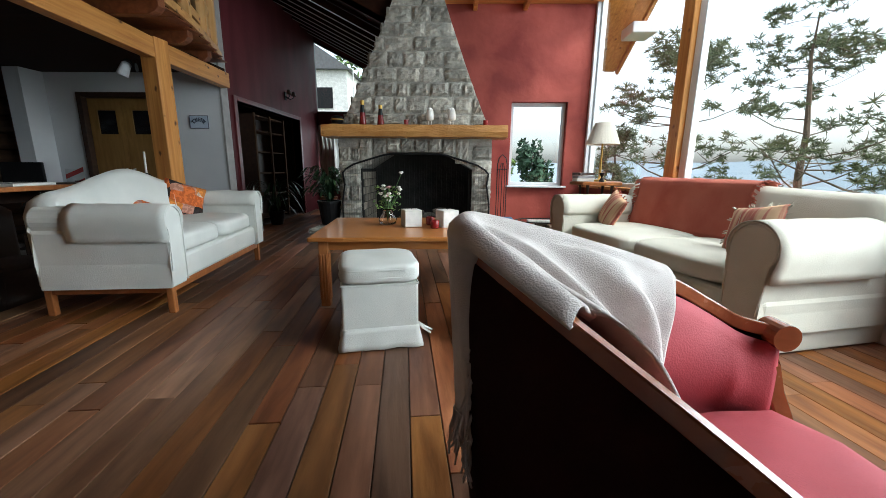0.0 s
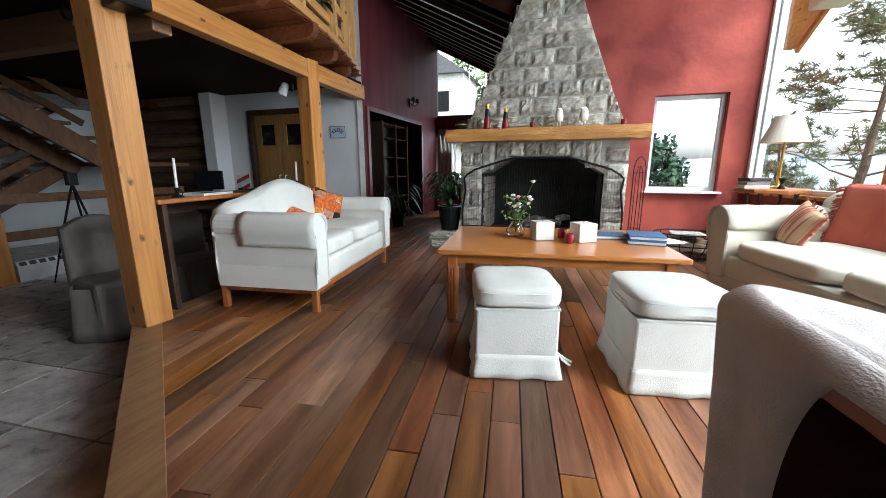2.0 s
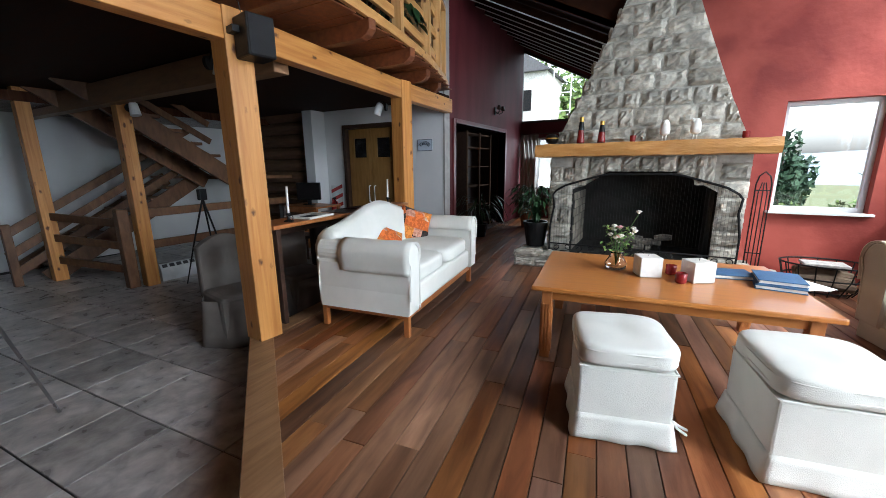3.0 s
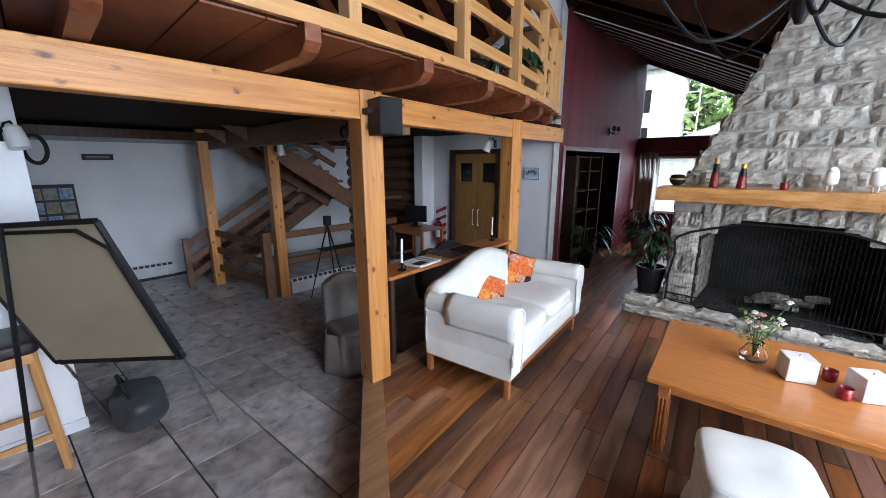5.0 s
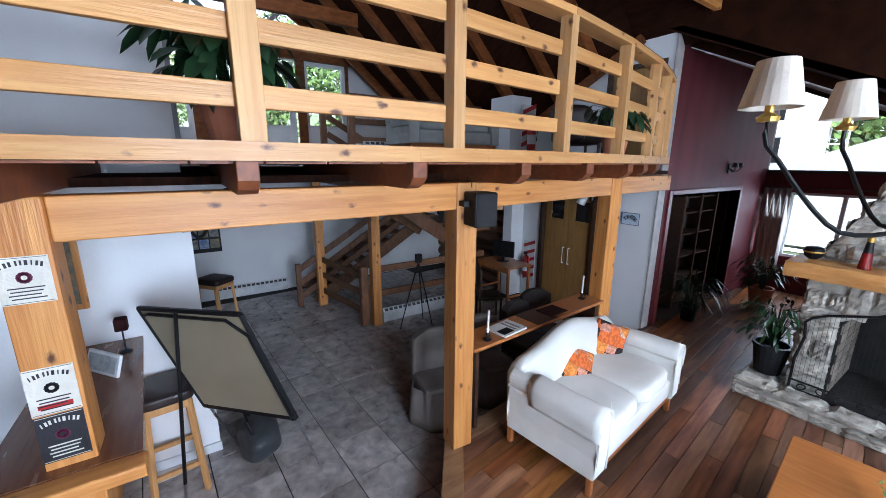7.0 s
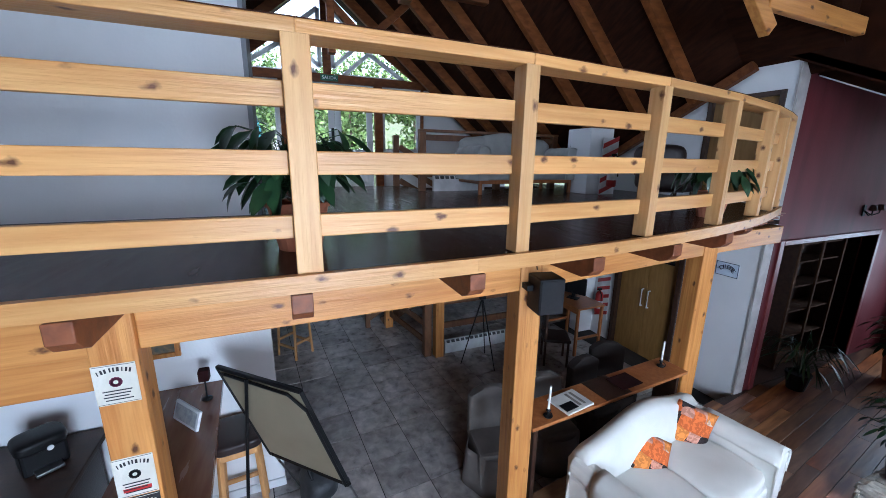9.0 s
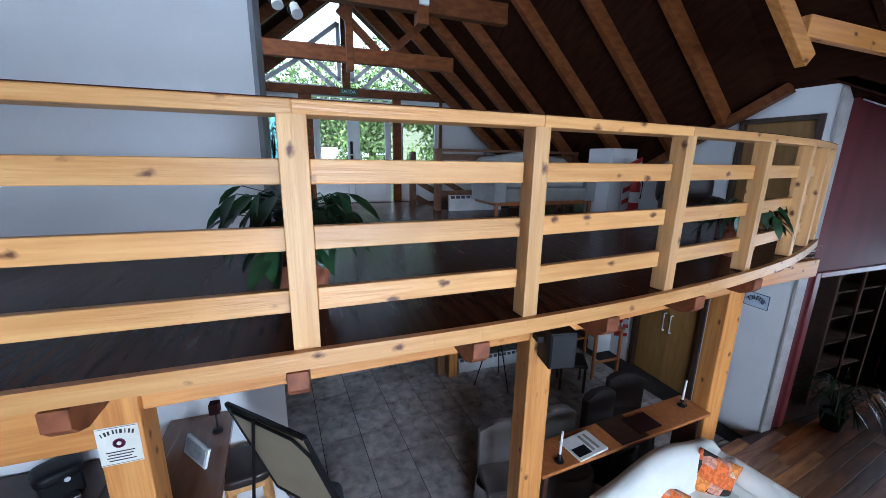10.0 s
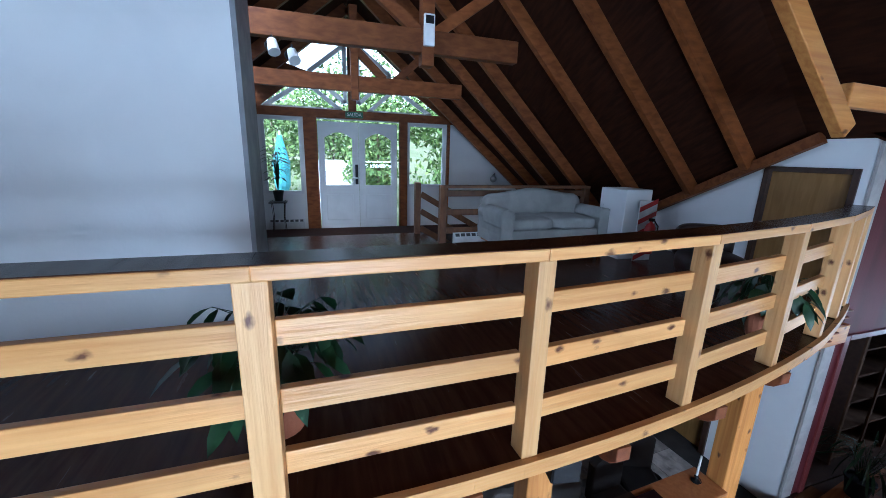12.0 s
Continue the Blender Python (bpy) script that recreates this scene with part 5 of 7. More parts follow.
# ---- fireside ----
sc = thing("fire_screen", "black wrought-iron fire screen with arched shoulders and scrolls", "fire screen")
def screen_z(x):
    t = abs((x + 0.44) / 1.02)
    return 1.22 - 0.20 * max(0, (t - 0.35) / 0.65) ** 1.1 - (0.03 if t > 0.9 else 0)
pts = [(-1.46, 5.44, 0.205), (-1.46, 5.44, 0.55), (-1.42, 5.44, 0.8), (-1.44, 5.44, 0.96)]
pts += [(-1.40 + 1.92 * i / 18, 5.44, screen_z(-1.40 + 1.92 * i / 18)) for i in range(19)]
pts += [(0.56, 5.44, 0.96), (0.54, 5.44, 0.8), (0.58, 5.44, 0.55), (0.58, 5.44, 0.205)]
part("frame", tube(bmesh.new(), pts, 0.013, 7), iron, sc)
for z in (0.215, 0.31):
    part("rail", tube(bmesh.new(), [(-1.46, 5.43, z), (0.58, 5.43, z)], 0.009, 6), iron, sc)
for k in range(14):
    x = -1.38 + 0.145 * k
    sgn = 1 if k % 2 else -1
    pts = [(x + 0.05 * (1 - i / 14) * math.cos(sgn * i * 0.62) + 0.004 * i, 5.43, 0.262 + 0.042 * (1 - i / 18) * math.sin(sgn * i * 0.62)) for i in range(15)]
    part("scroll", tube(bmesh.new(), pts, 0.006, 5), iron, sc)
mesh_mat = mat("fine_iron_mesh", (0.012, 0.012, 0.012), None, 0.7)
bm = bmesh.new()
for k in range(60):
    x = -1.44 + 0.034 * k
    rod(bm, (x, 5.445, 0.31), (x, 5.445, screen_z(x) - 0.01), 0.0012, n=4)
ob = part("mesh", bm, mesh_mat, sc, "fine hanging wire mesh")
ob["kind"] = "stuff"
gr = thing("fire_grate", "iron grate with half-burnt logs and ash", "grate")
for k in range(5):
    part("bar", tube(bmesh.new(), [(-0.8 + 0.16 * k, 5.75, 0.32), (-0.8 + 0.16 * k, 5.78, 0.24), (-0.8 + 0.16 * k, 6.1, 0.24)], 0.011, 5), iron, gr)
rl = random.Random(9)
ash = mat("charred_log", (0.05, 0.045, 0.04), (0.22, 0.19, 0.16), 0.95, scale=8, bump=0.6, vary=0.4)
for k in range(8):
    a = Vector((-0.75 + rl.uniform(0, 0.6), 5.85 + rl.uniform(-0.08, 0.15), 0.28 + 0.05 * (k // 3)))
    d = Vector((rl.uniform(0.18, 0.36), rl.uniform(-0.12, 0.12), rl.uniform(-0.03, 0.09)))
    part("log", tube(bmesh.new(), [a, a + d * 0.5 + Vector((0, 0, 0.01)), a + d], [0.04, 0.045, 0.035], 8), ash, gr)
for x in (-0.8, -0.16):
    part("foot", rod(bmesh.new(), (x, 5.8, 0.2), (x, 5.8, 0.25), 0.012, n=6), iron, gr)
fpl = mat("fire_tool_iron", (0.02, 0.02, 0.022), None, 0.45, metal=0.7)
ft = thing("fire_tools", "tall black iron fire-tool stand beside the fireplace", "fire tools")
fx, fy = 0.80, 5.9
pts = [(fx - 0.07, fy, 0.02), (fx - 0.07, fy, 1.10), (fx - 0.05, fy, 1.19), (fx, fy, 1.24), (fx + 0.05, fy, 1.19), (fx + 0.07, fy, 1.10), (fx + 0.07, fy, 0.02)]
part("frame", tube(bmesh.new(), pts, 0.008, 6), fpl, ft)
part("base", B((fx - 0.11, fy - 0.09, 0.0), (fx + 0.11, fy + 0.09, 0.02), 0.005), fpl, ft)
for z in (0.3, 1.03):
    part("crossbar", rod(bmesh.new(), (fx - 0.07, fy, z), (fx + 0.07, fy, z), 0.006, n=6), fpl, ft)
for k, x in enumerate((-0.04, 0.0, 0.04)):
    part("tool", tube(bmesh.new(), [(fx + x, fy - 0.01, 0.1), (fx + x, fy - 0.01, 1.0), (fx + x * 0.4, fy - 0.01, 1.12)], 0.006, 5), fpl, ft)
wb = thing("log_basket", "low round iron log basket holding logs and newspaper", "basket")
bx, by = 1.35, 5.55
for z, r_ in ((0.03, 0.20), (0.18, 0.30), (0.32, 0.33)):
    part("hoop", tube(bmesh.new(), [(bx + r_ * 1.15 * math.cos(a), by + r_ * 0.8 * math.sin(a), z) for a in [2 * math.pi * k / 24 for k in range(25)]], 0.009, 5), iron, wb)
for k in range(16):
    a = 2 * math.pi * k / 16
    part("stave", tube(bmesh.new(), [(bx + r_ * 1.15 * math.cos(a), by + r_ * 0.8 * math.sin(a), z) for z, r_ in ((0.0, 0.2), (0.18, 0.30), (0.32, 0.33))], 0.006, 5), iron, wb)
for k in range(6):
    a = Vector((bx - 0.22, by - 0.12 + 0.05 * k, 0.10 + 0.05 * (k % 3)))
    part("log", tube(bmesh.new(), [a, a + Vector((0.22, 0.02, 0.02)), a + Vector((0.42, 0.0, 0.0))], [0.045, 0.05, 0.042], 8), bark, wb)
part("newspaper", B((bx - 0.2, by - 0.12, 0.30), (bx + 0.15, by + 0.1, 0.325), 0.005), mat("newsprint", (0.6, 0.6, 0.58), (0.35, 0.35, 0.35), 0.8, scale=30), wb)

# mantel ornaments
gold = mat("brushed_gold", (0.62, 0.40, 0.10), None, 0.35, metal=0.8)
deep_red = mat("deep_red_lacquer", (0.28, 0.015, 0.015), (0.10, 0.01, 0.01), 0.25)
for x, h in ((-1.14, 0.31), (-0.90, 0.25)):
    b = thing("bottle_candle", "tall red and black candle bottle with a gold cap", "candle", "mantel ornaments", at=(x, 5.43, 1.592))
    part("body", lathe(bmesh.new(), [(0.045, 0), (0.047, 0.01), (0.034, h * 0.5)], 18), deep_red, b)
    part("shoulder", lathe(bmesh.new(), [(0.034, h * 0.5), (0.024, h * 0.82)], 18), black_plastic, b)
    part("cap", lathe(bmesh.new(), [(0.025, h * 0.82), (0.026, h * 0.99), (0.022, h)], 18), gold, b)
for x, turn in ((-0.24, 20), (0.05, -25)):
    bm = bmesh.new()
    for dx in (-0.018, 0.018):
        rod(bm, (dx, 0, 0), (dx, 0, 0.06), 0.006, n=6)
    cushion(bm, (0.045, 0.05, 0.04), pose(-0.02, -0.03, 0.20), 2, 6)
    lathe(bm, [(0.02, 0.055), (0.05, 0.075), (0.052, 0.12), (0.045, 0.18), (0.028, 0.215), (0.012, 0.225)], 14)
    ob = solid("figurine", bm, wax, "white stylised figurine on thin dark legs", "figurine", "mantel ornaments", smooth=True)
    ob.matrix_world = pose(x, 5.43, 1.592, 0, 0, turn)
for x in (-0.56, 0.50):
    v = thing("votive_glass", "small dark red votive glass on the mantel", "candle holder", "votives", at=(x, 5.45, 1.592))
    part("glass", lathe(bmesh.new(), [(0.025, 0), (0.032, 0.01), (0.034, 0.07), (0.029, 0.07), (0.026, 0.015)], 14), deep_red, v)
bw = thing("ornament_bowl", "round dark bowl with a gilded inside on the mantel", "bowl", at=(-1.52, 5.55, 1.592))
part("bowl", lathe(bmesh.new(), [(0.03, 0), (0.07, 0.03), (0.085, 0.075), (0.07, 0.12), (0.04, 0.13)], 20), black_plastic, bw, smooth=True)
part("rim", lathe(bmesh.new(), [(0.086, 0.07), (0.089, 0.078), (0.086, 0.086)], 20, caps=False), gold, bw)

# on the coffee table
TOP = 0.535
v = thing("flower_vase", "round glass vase of white and pink garden flowers", "vase", at=(-0.49, 3.50, TOP))
part("vase", lathe(bmesh.new(), [(0.05, 0), (0.075, 0.012), (0.082, 0.05), (0.055, 0.09), (0.042, 0.125), (0.05, 0.14), (0.046, 0.14), (0.038, 0.122), (0.05, 0.088), (0.076, 0.05), (0.07, 0.018)], 24), clear_glass, v, smooth=True)
rf = random.Random(21)
petal_w = mat("white_petal", (0.78, 0.72, 0.66), (0.82, 0.78, 0.74), 0.6, island=0.1)
petal_p = mat("pink_petal", (0.66, 0.25, 0.28), (0.74, 0.42, 0.44), 0.6, island=0.15)
stem_green = mat("green_stem", (0.05, 0.12, 0.03), (0.09, 0.17, 0.05), 0.6)
for k in range(15):
    a, r_, h = rf.uniform(0, 6.28), rf.uniform(0.02, 0.13), rf.uniform(0.19, 0.33)
    if k == 0:
        a, r_, h = -0.2, 0.13, 0.44
    tip = Vector((r_ * math.cos(a), r_ * math.sin(a), h))
    st = part("stem", tube(bmesh.new(), [(0, 0, 0.03), (tip.x * 0.3, tip.y * 0.3, h * 0.55), tip], 0.0025, 4), stem_green, v)
    bm = bmesh.new()
    for j in range(11):
        b_, t_ = j * 2.4, 0.3 + 0.55 * (j / 11)
        m = Matrix.Translation(tip) @ Euler((t_ * 1.3, 0, b_)).to_matrix().to_4x4() @ Matrix.Translation((0, 0.014, 0.006))
        cushion(bm, (0.026, 0.034, 0.005), m, 2, 3)
    part("blossom", bm, petal_p if k in (3, 9, 12) else petal_w, v, smooth=True)
bm = bmesh.new()
for k in range(110):
    a, r_, h = rf.uniform(0, 6.28), rf.uniform(0.01, 0.14), rf.uniform(0.13, 0.34)
    m = Matrix.Translation((r_ * math.cos(a), r_ * math.sin(a), h)) @ Euler((rf.uniform(-1, 1), rf.uniform(-1, 1), a)).to_matrix().to_4x4()
    vs = [bm.verts.new(m @ Vector(p)) for p in ((0, -0.02, 0), (0.009, 0, 0.003), (0, 0.022, 0), (-0.009, 0, 0.003))]
    bm.faces.new(vs)
part("leaves", bm, hedge_mat, v)["kind"] = "stuff"
for x, y, turn in ((-0.27, 3.42, 22), (0.04, 3.42, 30)):
    c = thing("block_candle", "large white square wax candle on the table", "candle", "block candles", at=(x, y, TOP), turn=turn)
    part("wax", B((-0.075, -0.075, 0), (0.075, 0.075, 0.145), 0.006), wax, c)
    part("wick", rod(bmesh.new(), (0, 0, 0.14), (0.002, 0, 0.158), 0.002, n=5), black_plastic, c)
glass_red = mat("red_glass", (0.22, 0.01, 0.012), (0.30, 0.03, 0.03), 0.12)
for x, y in ((-0.115, 3.52), (-0.06, 3.31)):
    c = thing("votive_holder", "small ruby glass tea-light holder on the table", "candle holder", "ruby holders", at=(x, y, TOP))
    part("glass", lathe(bmesh.new(), [(0.03, 0), (0.036, 0.008), (0.036, 0.07), (0.031, 0.07), (0.03, 0.012)], 18), glass_red, c, smooth=True)
    part("tea_light", lathe(bmesh.new(), [(0.02, 0.012), (0.02, 0.028)], 12), wax, c)
blue = mat("blue_cloth_cover", (0.03, 0.10, 0.22), (0.05, 0.14, 0.28), 0.6)
for x, y, z, turn, sx, sy in ((0.24, 3.66, TOP, 12, 0.30, 0.21), (0.50, 3.52, TOP, -6, 0.26, 0.30), (0.50, 3.53, TOP + 0.032, -2, 0.25, 0.28)):
    b = thing("book", "blue-covered folder lying on the coffee table", "book", "blue folders", at=(x, y, z), turn=turn)
    part("cover", B((-sx / 2, -sy / 2, 0), (sx / 2, sy / 2, 0.006), 0.002), blue, b)
    part("page_block", B((-sx / 2 + 0.008, -sy / 2 + 0.006, 0.006), (sx / 2 - 0.005, sy / 2 - 0.006, 0.024)), wax, b)
    part("cover", B((-sx / 2, -sy / 2, 0.024), (sx / 2, sy / 2, 0.03), 0.002), blue, b)
pp = thing("paper_stack", "loose white papers on the table", "papers", at=(0.62, 3.63, TOP), turn=20)
for k in range(3):
    part("sheet", B((-0.105, -0.148, 0.002 * k), (0.105, 0.148, 0.002 * k + 0.0015), 0, pose(0.01 * k, 0, 0, 0, 0, 7 * k)), wax, pp)

# side table with lamp behind the cream sofa
LT = (1.78, 4.78)
st = thing("side_table", "small dark octagonal wooden side table", "table", at=(LT[0], LT[1], 0))
part("tabletop", lathe(bmesh.new(), [(0.30, 0.86), (0.31, 0.87), (0.31, 0.89), (0.295, 0.90)], 8), cherry, st)
for k in range(4):
    a = math.pi / 4 + k * math.pi / 2
    part("leg", tube(bmesh.new(), [(0.2 * math.cos(a), 0.2 * math.sin(a), 0.86), (0.15 * math.cos(a), 0.15 * math.sin(a), 0.5), (0.22 * math.cos(a), 0.22 * math.sin(a), 0)], [0.02, 0.018, 0.015], 7), dark_wood, st)
lp = thing("table_lamp", "brass table lamp with a white pleated shade", "lamp", at=(LT[0] + 0.03, LT[1] - 0.02, 0.90))
part("base", lathe(bmesh.new(), [(0.08, 0), (0.075, 0.015), (0.02, 0.03), (0.012, 0.05)], 18), gold, lp)
part("stem", lathe(bmesh.new(), [(0.012, 0.05), (0.016, 0.12), (0.011, 0.2), (0.011, 0.45)], 12), gold, lp)
part("shade", lathe(bmesh.new(), [(0.19, 0.42), (0.10, 0.66), (0.097, 0.66), (0.186, 0.42)], 32, caps=False), shade_mat, lp)
for k, (h, c) in enumerate(((0.035, wax), (0.03, mat("grey_cover", (0.3, 0.3, 0.32))), (0.03, dark_wood))):
    b = thing("book", "book in a small stack on the side table", "book", "side table books", at=(LT[0] - 0.17, LT[1] - 0.05, 0.90 + 0.035 * k), turn=8 * k)
    part("cover", B((-0.10, -0.08, 0), (0.10, 0.08, h), 0.004), c, b)
hg = thing("hourglass", "small dark hourglass on the side table", "ornament", at=(LT[0] + 0.0, LT[1] - 0.17, 0.90))
part("stand", lathe(bmesh.new(), [(0.03, 0), (0.03, 0.01), (0.008, 0.05), (0.03, 0.09), (0.03, 0.1)], 12), black_plastic, hg)

# heater under the lake windows
def baseboard_heater(label, at, turn, length, h=0.2):
    b = thing("baseboard_heater", label, "heater", "baseboard heaters", at=at, turn=turn)
    part("casing", prism(bmesh.new(), [(0, 0), (0.065, 0), (0.065, h * 0.75), (0.03, h), (0, h)], 0, length), white_metal, b)
    n_ = int(length / 0.09)
    for k in range(n_):
        ob = part("louvre", B((-0.003, -0.032, -0.024), (0.004, 0.032, 0.024)), mat("dark_louvre", (0.06, 0.06, 0.065)) if "dark_louvre" not in bpy.data.materials else bpy.data.materials["dark_louvre"], b)
        ob.matrix_local = pose(0.0475, 0.06 + k * (length - 0.12) / max(1, n_ - 1), h * 0.875, 0, -30, 0)
    return b


baseboard_heater("long white baseboard heater with louvres", (lake_x(2.6) - 0.02, 2.6, 0), 180 + LAKE_TURN, 1.8)
baseboard_heater("long white baseboard heater below the stair rail", (-6.30, 2.92, TILE_Z), 0, 1.5, 0.24)
baseboard_heater("short white baseboard heater at the white wall", (-9.09, 0.55, TILE_Z), 0, 1.35, 0.24)
baseboard_heater("white baseboard heater under the side window", (W + 0.01, -0.2, LOW), 0, 0.7, 0.24)

# chandelier
cx, cy, cz = -0.507, 2.306, 2.37
cn = thing("chandelier", "black iron chandelier with cream fabric shades", "chandelier", at=(cx, cy, cz))
part("chain", rod(bmesh.new(), (0, 0, 0.25), (0, 0, 1.55), 0.009, n=6), iron, cn)
part("hub", lathe(bmesh.new(), [(0.012, -0.03), (0.034, 0.02), (0.018, 0.1), (0.022, 0.25), (0.008, 0.3)], 16), iron, cn)
for k in range(5):
    a = radians(138.6 + 72 * k)
    R = 0.56
    ex, ey = R * math.cos(a), R * math.sin(a)
    pts = [(ex * t, ey * t, 0.10 - 0.17 * math.sin(math.pi * min(1, t * 1.02)) + (0.12 * max(0, t - 0.6) / 0.4)) for t in [i / 14 for i in range(15)]]
    pts += [(ex * 1.02, ey * 1.02, 0.26), (ex * 1.02, ey * 1.02, 0.31)]
    arm = part("arm", tube(bmesh.new(), pts, 0.008, 7), iron, cn)
    part("socket", lathe(bmesh.new(), [(0.03, 0.30), (0.035, 0.315), (0.014, 0.33), (0.014, 0.40)], 12, Matrix.Translation((ex * 1.02, ey * 1.02, 0))), gold, arm)
    part("shade", lathe(bmesh.new(), [(0.09, 0.345), (0.058, 0.495), (0.056, 0.495), (0.087, 0.345)], 24, Matrix.Translation((ex * 1.02, ey * 1.02, 0)), caps=False), shade_mat, arm, "cream fabric shade")


# ---- plants ----
def leaf_bundle(bm, base, n_, reach, droop, lw_, ll, rng, up=0.35):
    for k in range(n_):
        a = rng.uniform(0, 6.283)
        r_ = reach * rng.uniform(0.4, 1)
        h = up * rng.uniform(0.3, 1)
        tip = base + Vector((r_ * math.cos(a), r_ * math.sin(a), h))
        tube(bm, [base, base + Vector((r_ * 0.4 * math.cos(a), r_ * 0.4 * math.sin(a), h * 0.9)), tip], 0.003, 3)
        m = Matrix.Translation(tip) @ Euler((rng.uniform(-0.4, 0.4), rng.uniform(droop * 0.3, droop), a)).to_matrix().to_4x4()
        L, w_ = ll * rng.uniform(0.7, 1.2), lw_ * rng.uniform(0.7, 1.2)
        rows = [(0, 0.0), (0.2, 0.75), (0.45, 1.0), (0.75, 0.7), (1.0, 0.0)]
        ring = []
        for t, w in rows:
            zc = -0.25 * L * t * t
            ring.append([bm.verts.new(m @ Vector((L * t, q * w * w_ / 2, zc + abs(q) * 0.12 * w_ * w))) for q in (-1, 0, 1)])
        for p_, q_ in zip(ring, ring[1:]):
            for j in range(2):
                bm.faces.new((p_[j], q_[j], q_[j + 1], p_[j + 1]))


def potted(name, label, at, pot_r, pot_h, pot_mat, leaves, reach, lw_, ll, droop, up, seed, leaf=None):
    p = thing(name, label, "plant", at=at)
    part("pot", lathe(bmesh.new(), [(pot_r * 0.72, 0), (pot_r, pot_h * 0.9), (pot_r * 1.06, pot_h * 0.9), (pot_r * 1.06, pot_h), (pot_r * 0.9, pot_h), (pot_r * 0.88, pot_h * 0.85)], 20), pot_mat, p)
    bm = bmesh.new()
    leaf_bundle(bm, Vector((0, 0, pot_h * 0.85)), leaves, reach, droop, lw_, ll, random.Random(seed), up)
    part("foliage", bm, leaf or leaf_mat, p, smooth=True)["kind"] = "stuff"
    return p


potted("potted_plant", "large dark green leafy plant in a terracotta pot by the balustrade", (-2.90, 0.58, MEZZ), 0.16, 0.26, terracotta, 90, 0.33, 0.085, 0.19, 1.0, 0.44, 3)
potted("potted_plant", "trailing green plant in a pot behind the balustrade", (-2.98, 4.2, MEZZ), 0.14, 0.24, terracotta, 34, 0.3, 0.09, 0.22, 1.2, 0.32, 5)
potted("potted_plant", "bushy dark green plant in a dark pot on the hearth", (-1.70, 5.62, 0.22), 0.17, 0.34, black_plastic, 130, 0.34, 0.035, 0.12, 0.9, 0.55, 6)
potted("potted_plant", "leafy house plant by the curtain", (-2.7, 8.6, 0.0), 0.18, 0.4, terracotta, 90, 0.4, 0.05, 0.2, 0.9, 0.6, 7)
potted("potted_plant", "arching palm-like plant by the wall opening", (-3.15, 7.0, 0.0), 0.14, 0.25, black_plastic, 50, 0.4, 0.03, 0.32, 0.9, 0.6, 8)
potted("potted_plant", "tall slender plant beside the entrance window", (-9.25, 0.05, 3.0), 0.1, 0.2, black_plastic, 70, 0.14, 0.04, 0.2, 0.2, 0.9, 9)

# ---- passage and book room ----
bk = thing("bookcase", "tall dark wooden bookcase with glazed doors", "bookcase", at=(-3.585, 7.90, 0))
part("carcass_side", B((-0.32, -0.62, 0), (0.0, -0.59, 1.98)), dark_wood, bk)
part("carcass_side", B((-0.32, 0.59, 0), (0.0, 0.62, 1.98)), dark_wood, bk)
part("back", B((-0.33, -0.62, 0), (-0.315, 0.62, 1.98)), dark_wood, bk)
frame_wood = mat("worn_brown_frame", (0.075, 0.042, 0.026), (0.12, 0.068, 0.042), 0.88, spec=0.06)
for z in (0.04, 0.48, 0.9, 1.3, 1.68, 1.95):
    part("shelf", B((-0.31, -0.59, z), (-0.01, 0.59, z + 0.025)), frame_wood, bk)
for y in (-0.6, 0.0, 0.6):
    part("stile", B((0.0, y - 0.025, 0.0), (0.025, y + 0.025, 2.0), 0.004), frame_wood, bk)
cu = thing("curtain", "pale striped curtain hanging beside the back window", "curtain")
part("cloth", sheet(bmesh.new(), lambda u, v: Vector((-3.36 + 0.42 * u, 10.06 + 0.045 * math.sin(u * 26), 0.45 + 1.62 * v)), 60, 6, 0.004), mat("pale_curtain", (0.50, 0.47, 0.42), (0.58, 0.55, 0.5), 0.9, scale=1, stretch=(30, 1, 1)), cu, smooth=True)
part("rod", rod(bmesh.new(), (-3.38, 10.06, 2.09), (-1.3, 10.06, 2.09), 0.012), dark_wood, cu)
sn = thing("wall_sconce", "black iron wall light with two small shades", "lamp", at=(-3.39, 8.28, 2.45))
part("plate", B((0, -0.04, -0.08), (0.015, 0.04, 0.08), 0.005), iron, sn)
for q in (-1, 1):
    arm = part("arm", tube(bmesh.new(), [(0.01, 0, 0), (0.08, 0.05 * q, -0.06), (0.13, 0.10 * q, -0.02), (0.13, 0.11 * q, 0.03)], 0.008, 6), iron, sn)
    part("shade", lathe(bmesh.new(), [(0.05, 0.02), (0.03, 0.1), (0.028, 0.1), (0.047, 0.02)], 14, Matrix.Translation((0.13, 0.11 * q, 0)), caps=False), dark_wood, arm)
# ---- tiled room under the gallery ----
spk = thing("loudspeaker", "black box loudspeaker hung on the post under the gallery", "loudspeaker", at=(-2.735, 2.175, 2.18), turn=-10)
part("cabinet", B((-0.095, -0.095, -0.13), (0.1, 0.095, 0.13), 0.012), black_plastic, spk)
part("grille", B((0.1, -0.085, -0.12), (0.108, 0.085, 0.12), 0.003), mat("speaker_cloth", (0.02, 0.02, 0.022), None, 0.95, fine=400, bump=0.4), spk)
part("bracket", B((-0.12, -0.14, 0.02), (0.0, -0.09, 0.06)), iron, spk)
part("cable", tube(bmesh.new(), [(-0.05, -0.05, 0.16), (-0.05, -0.06, 0.22), (-0.02, -0.1, 0.23)], 0.004, 5), black_plastic, spk)


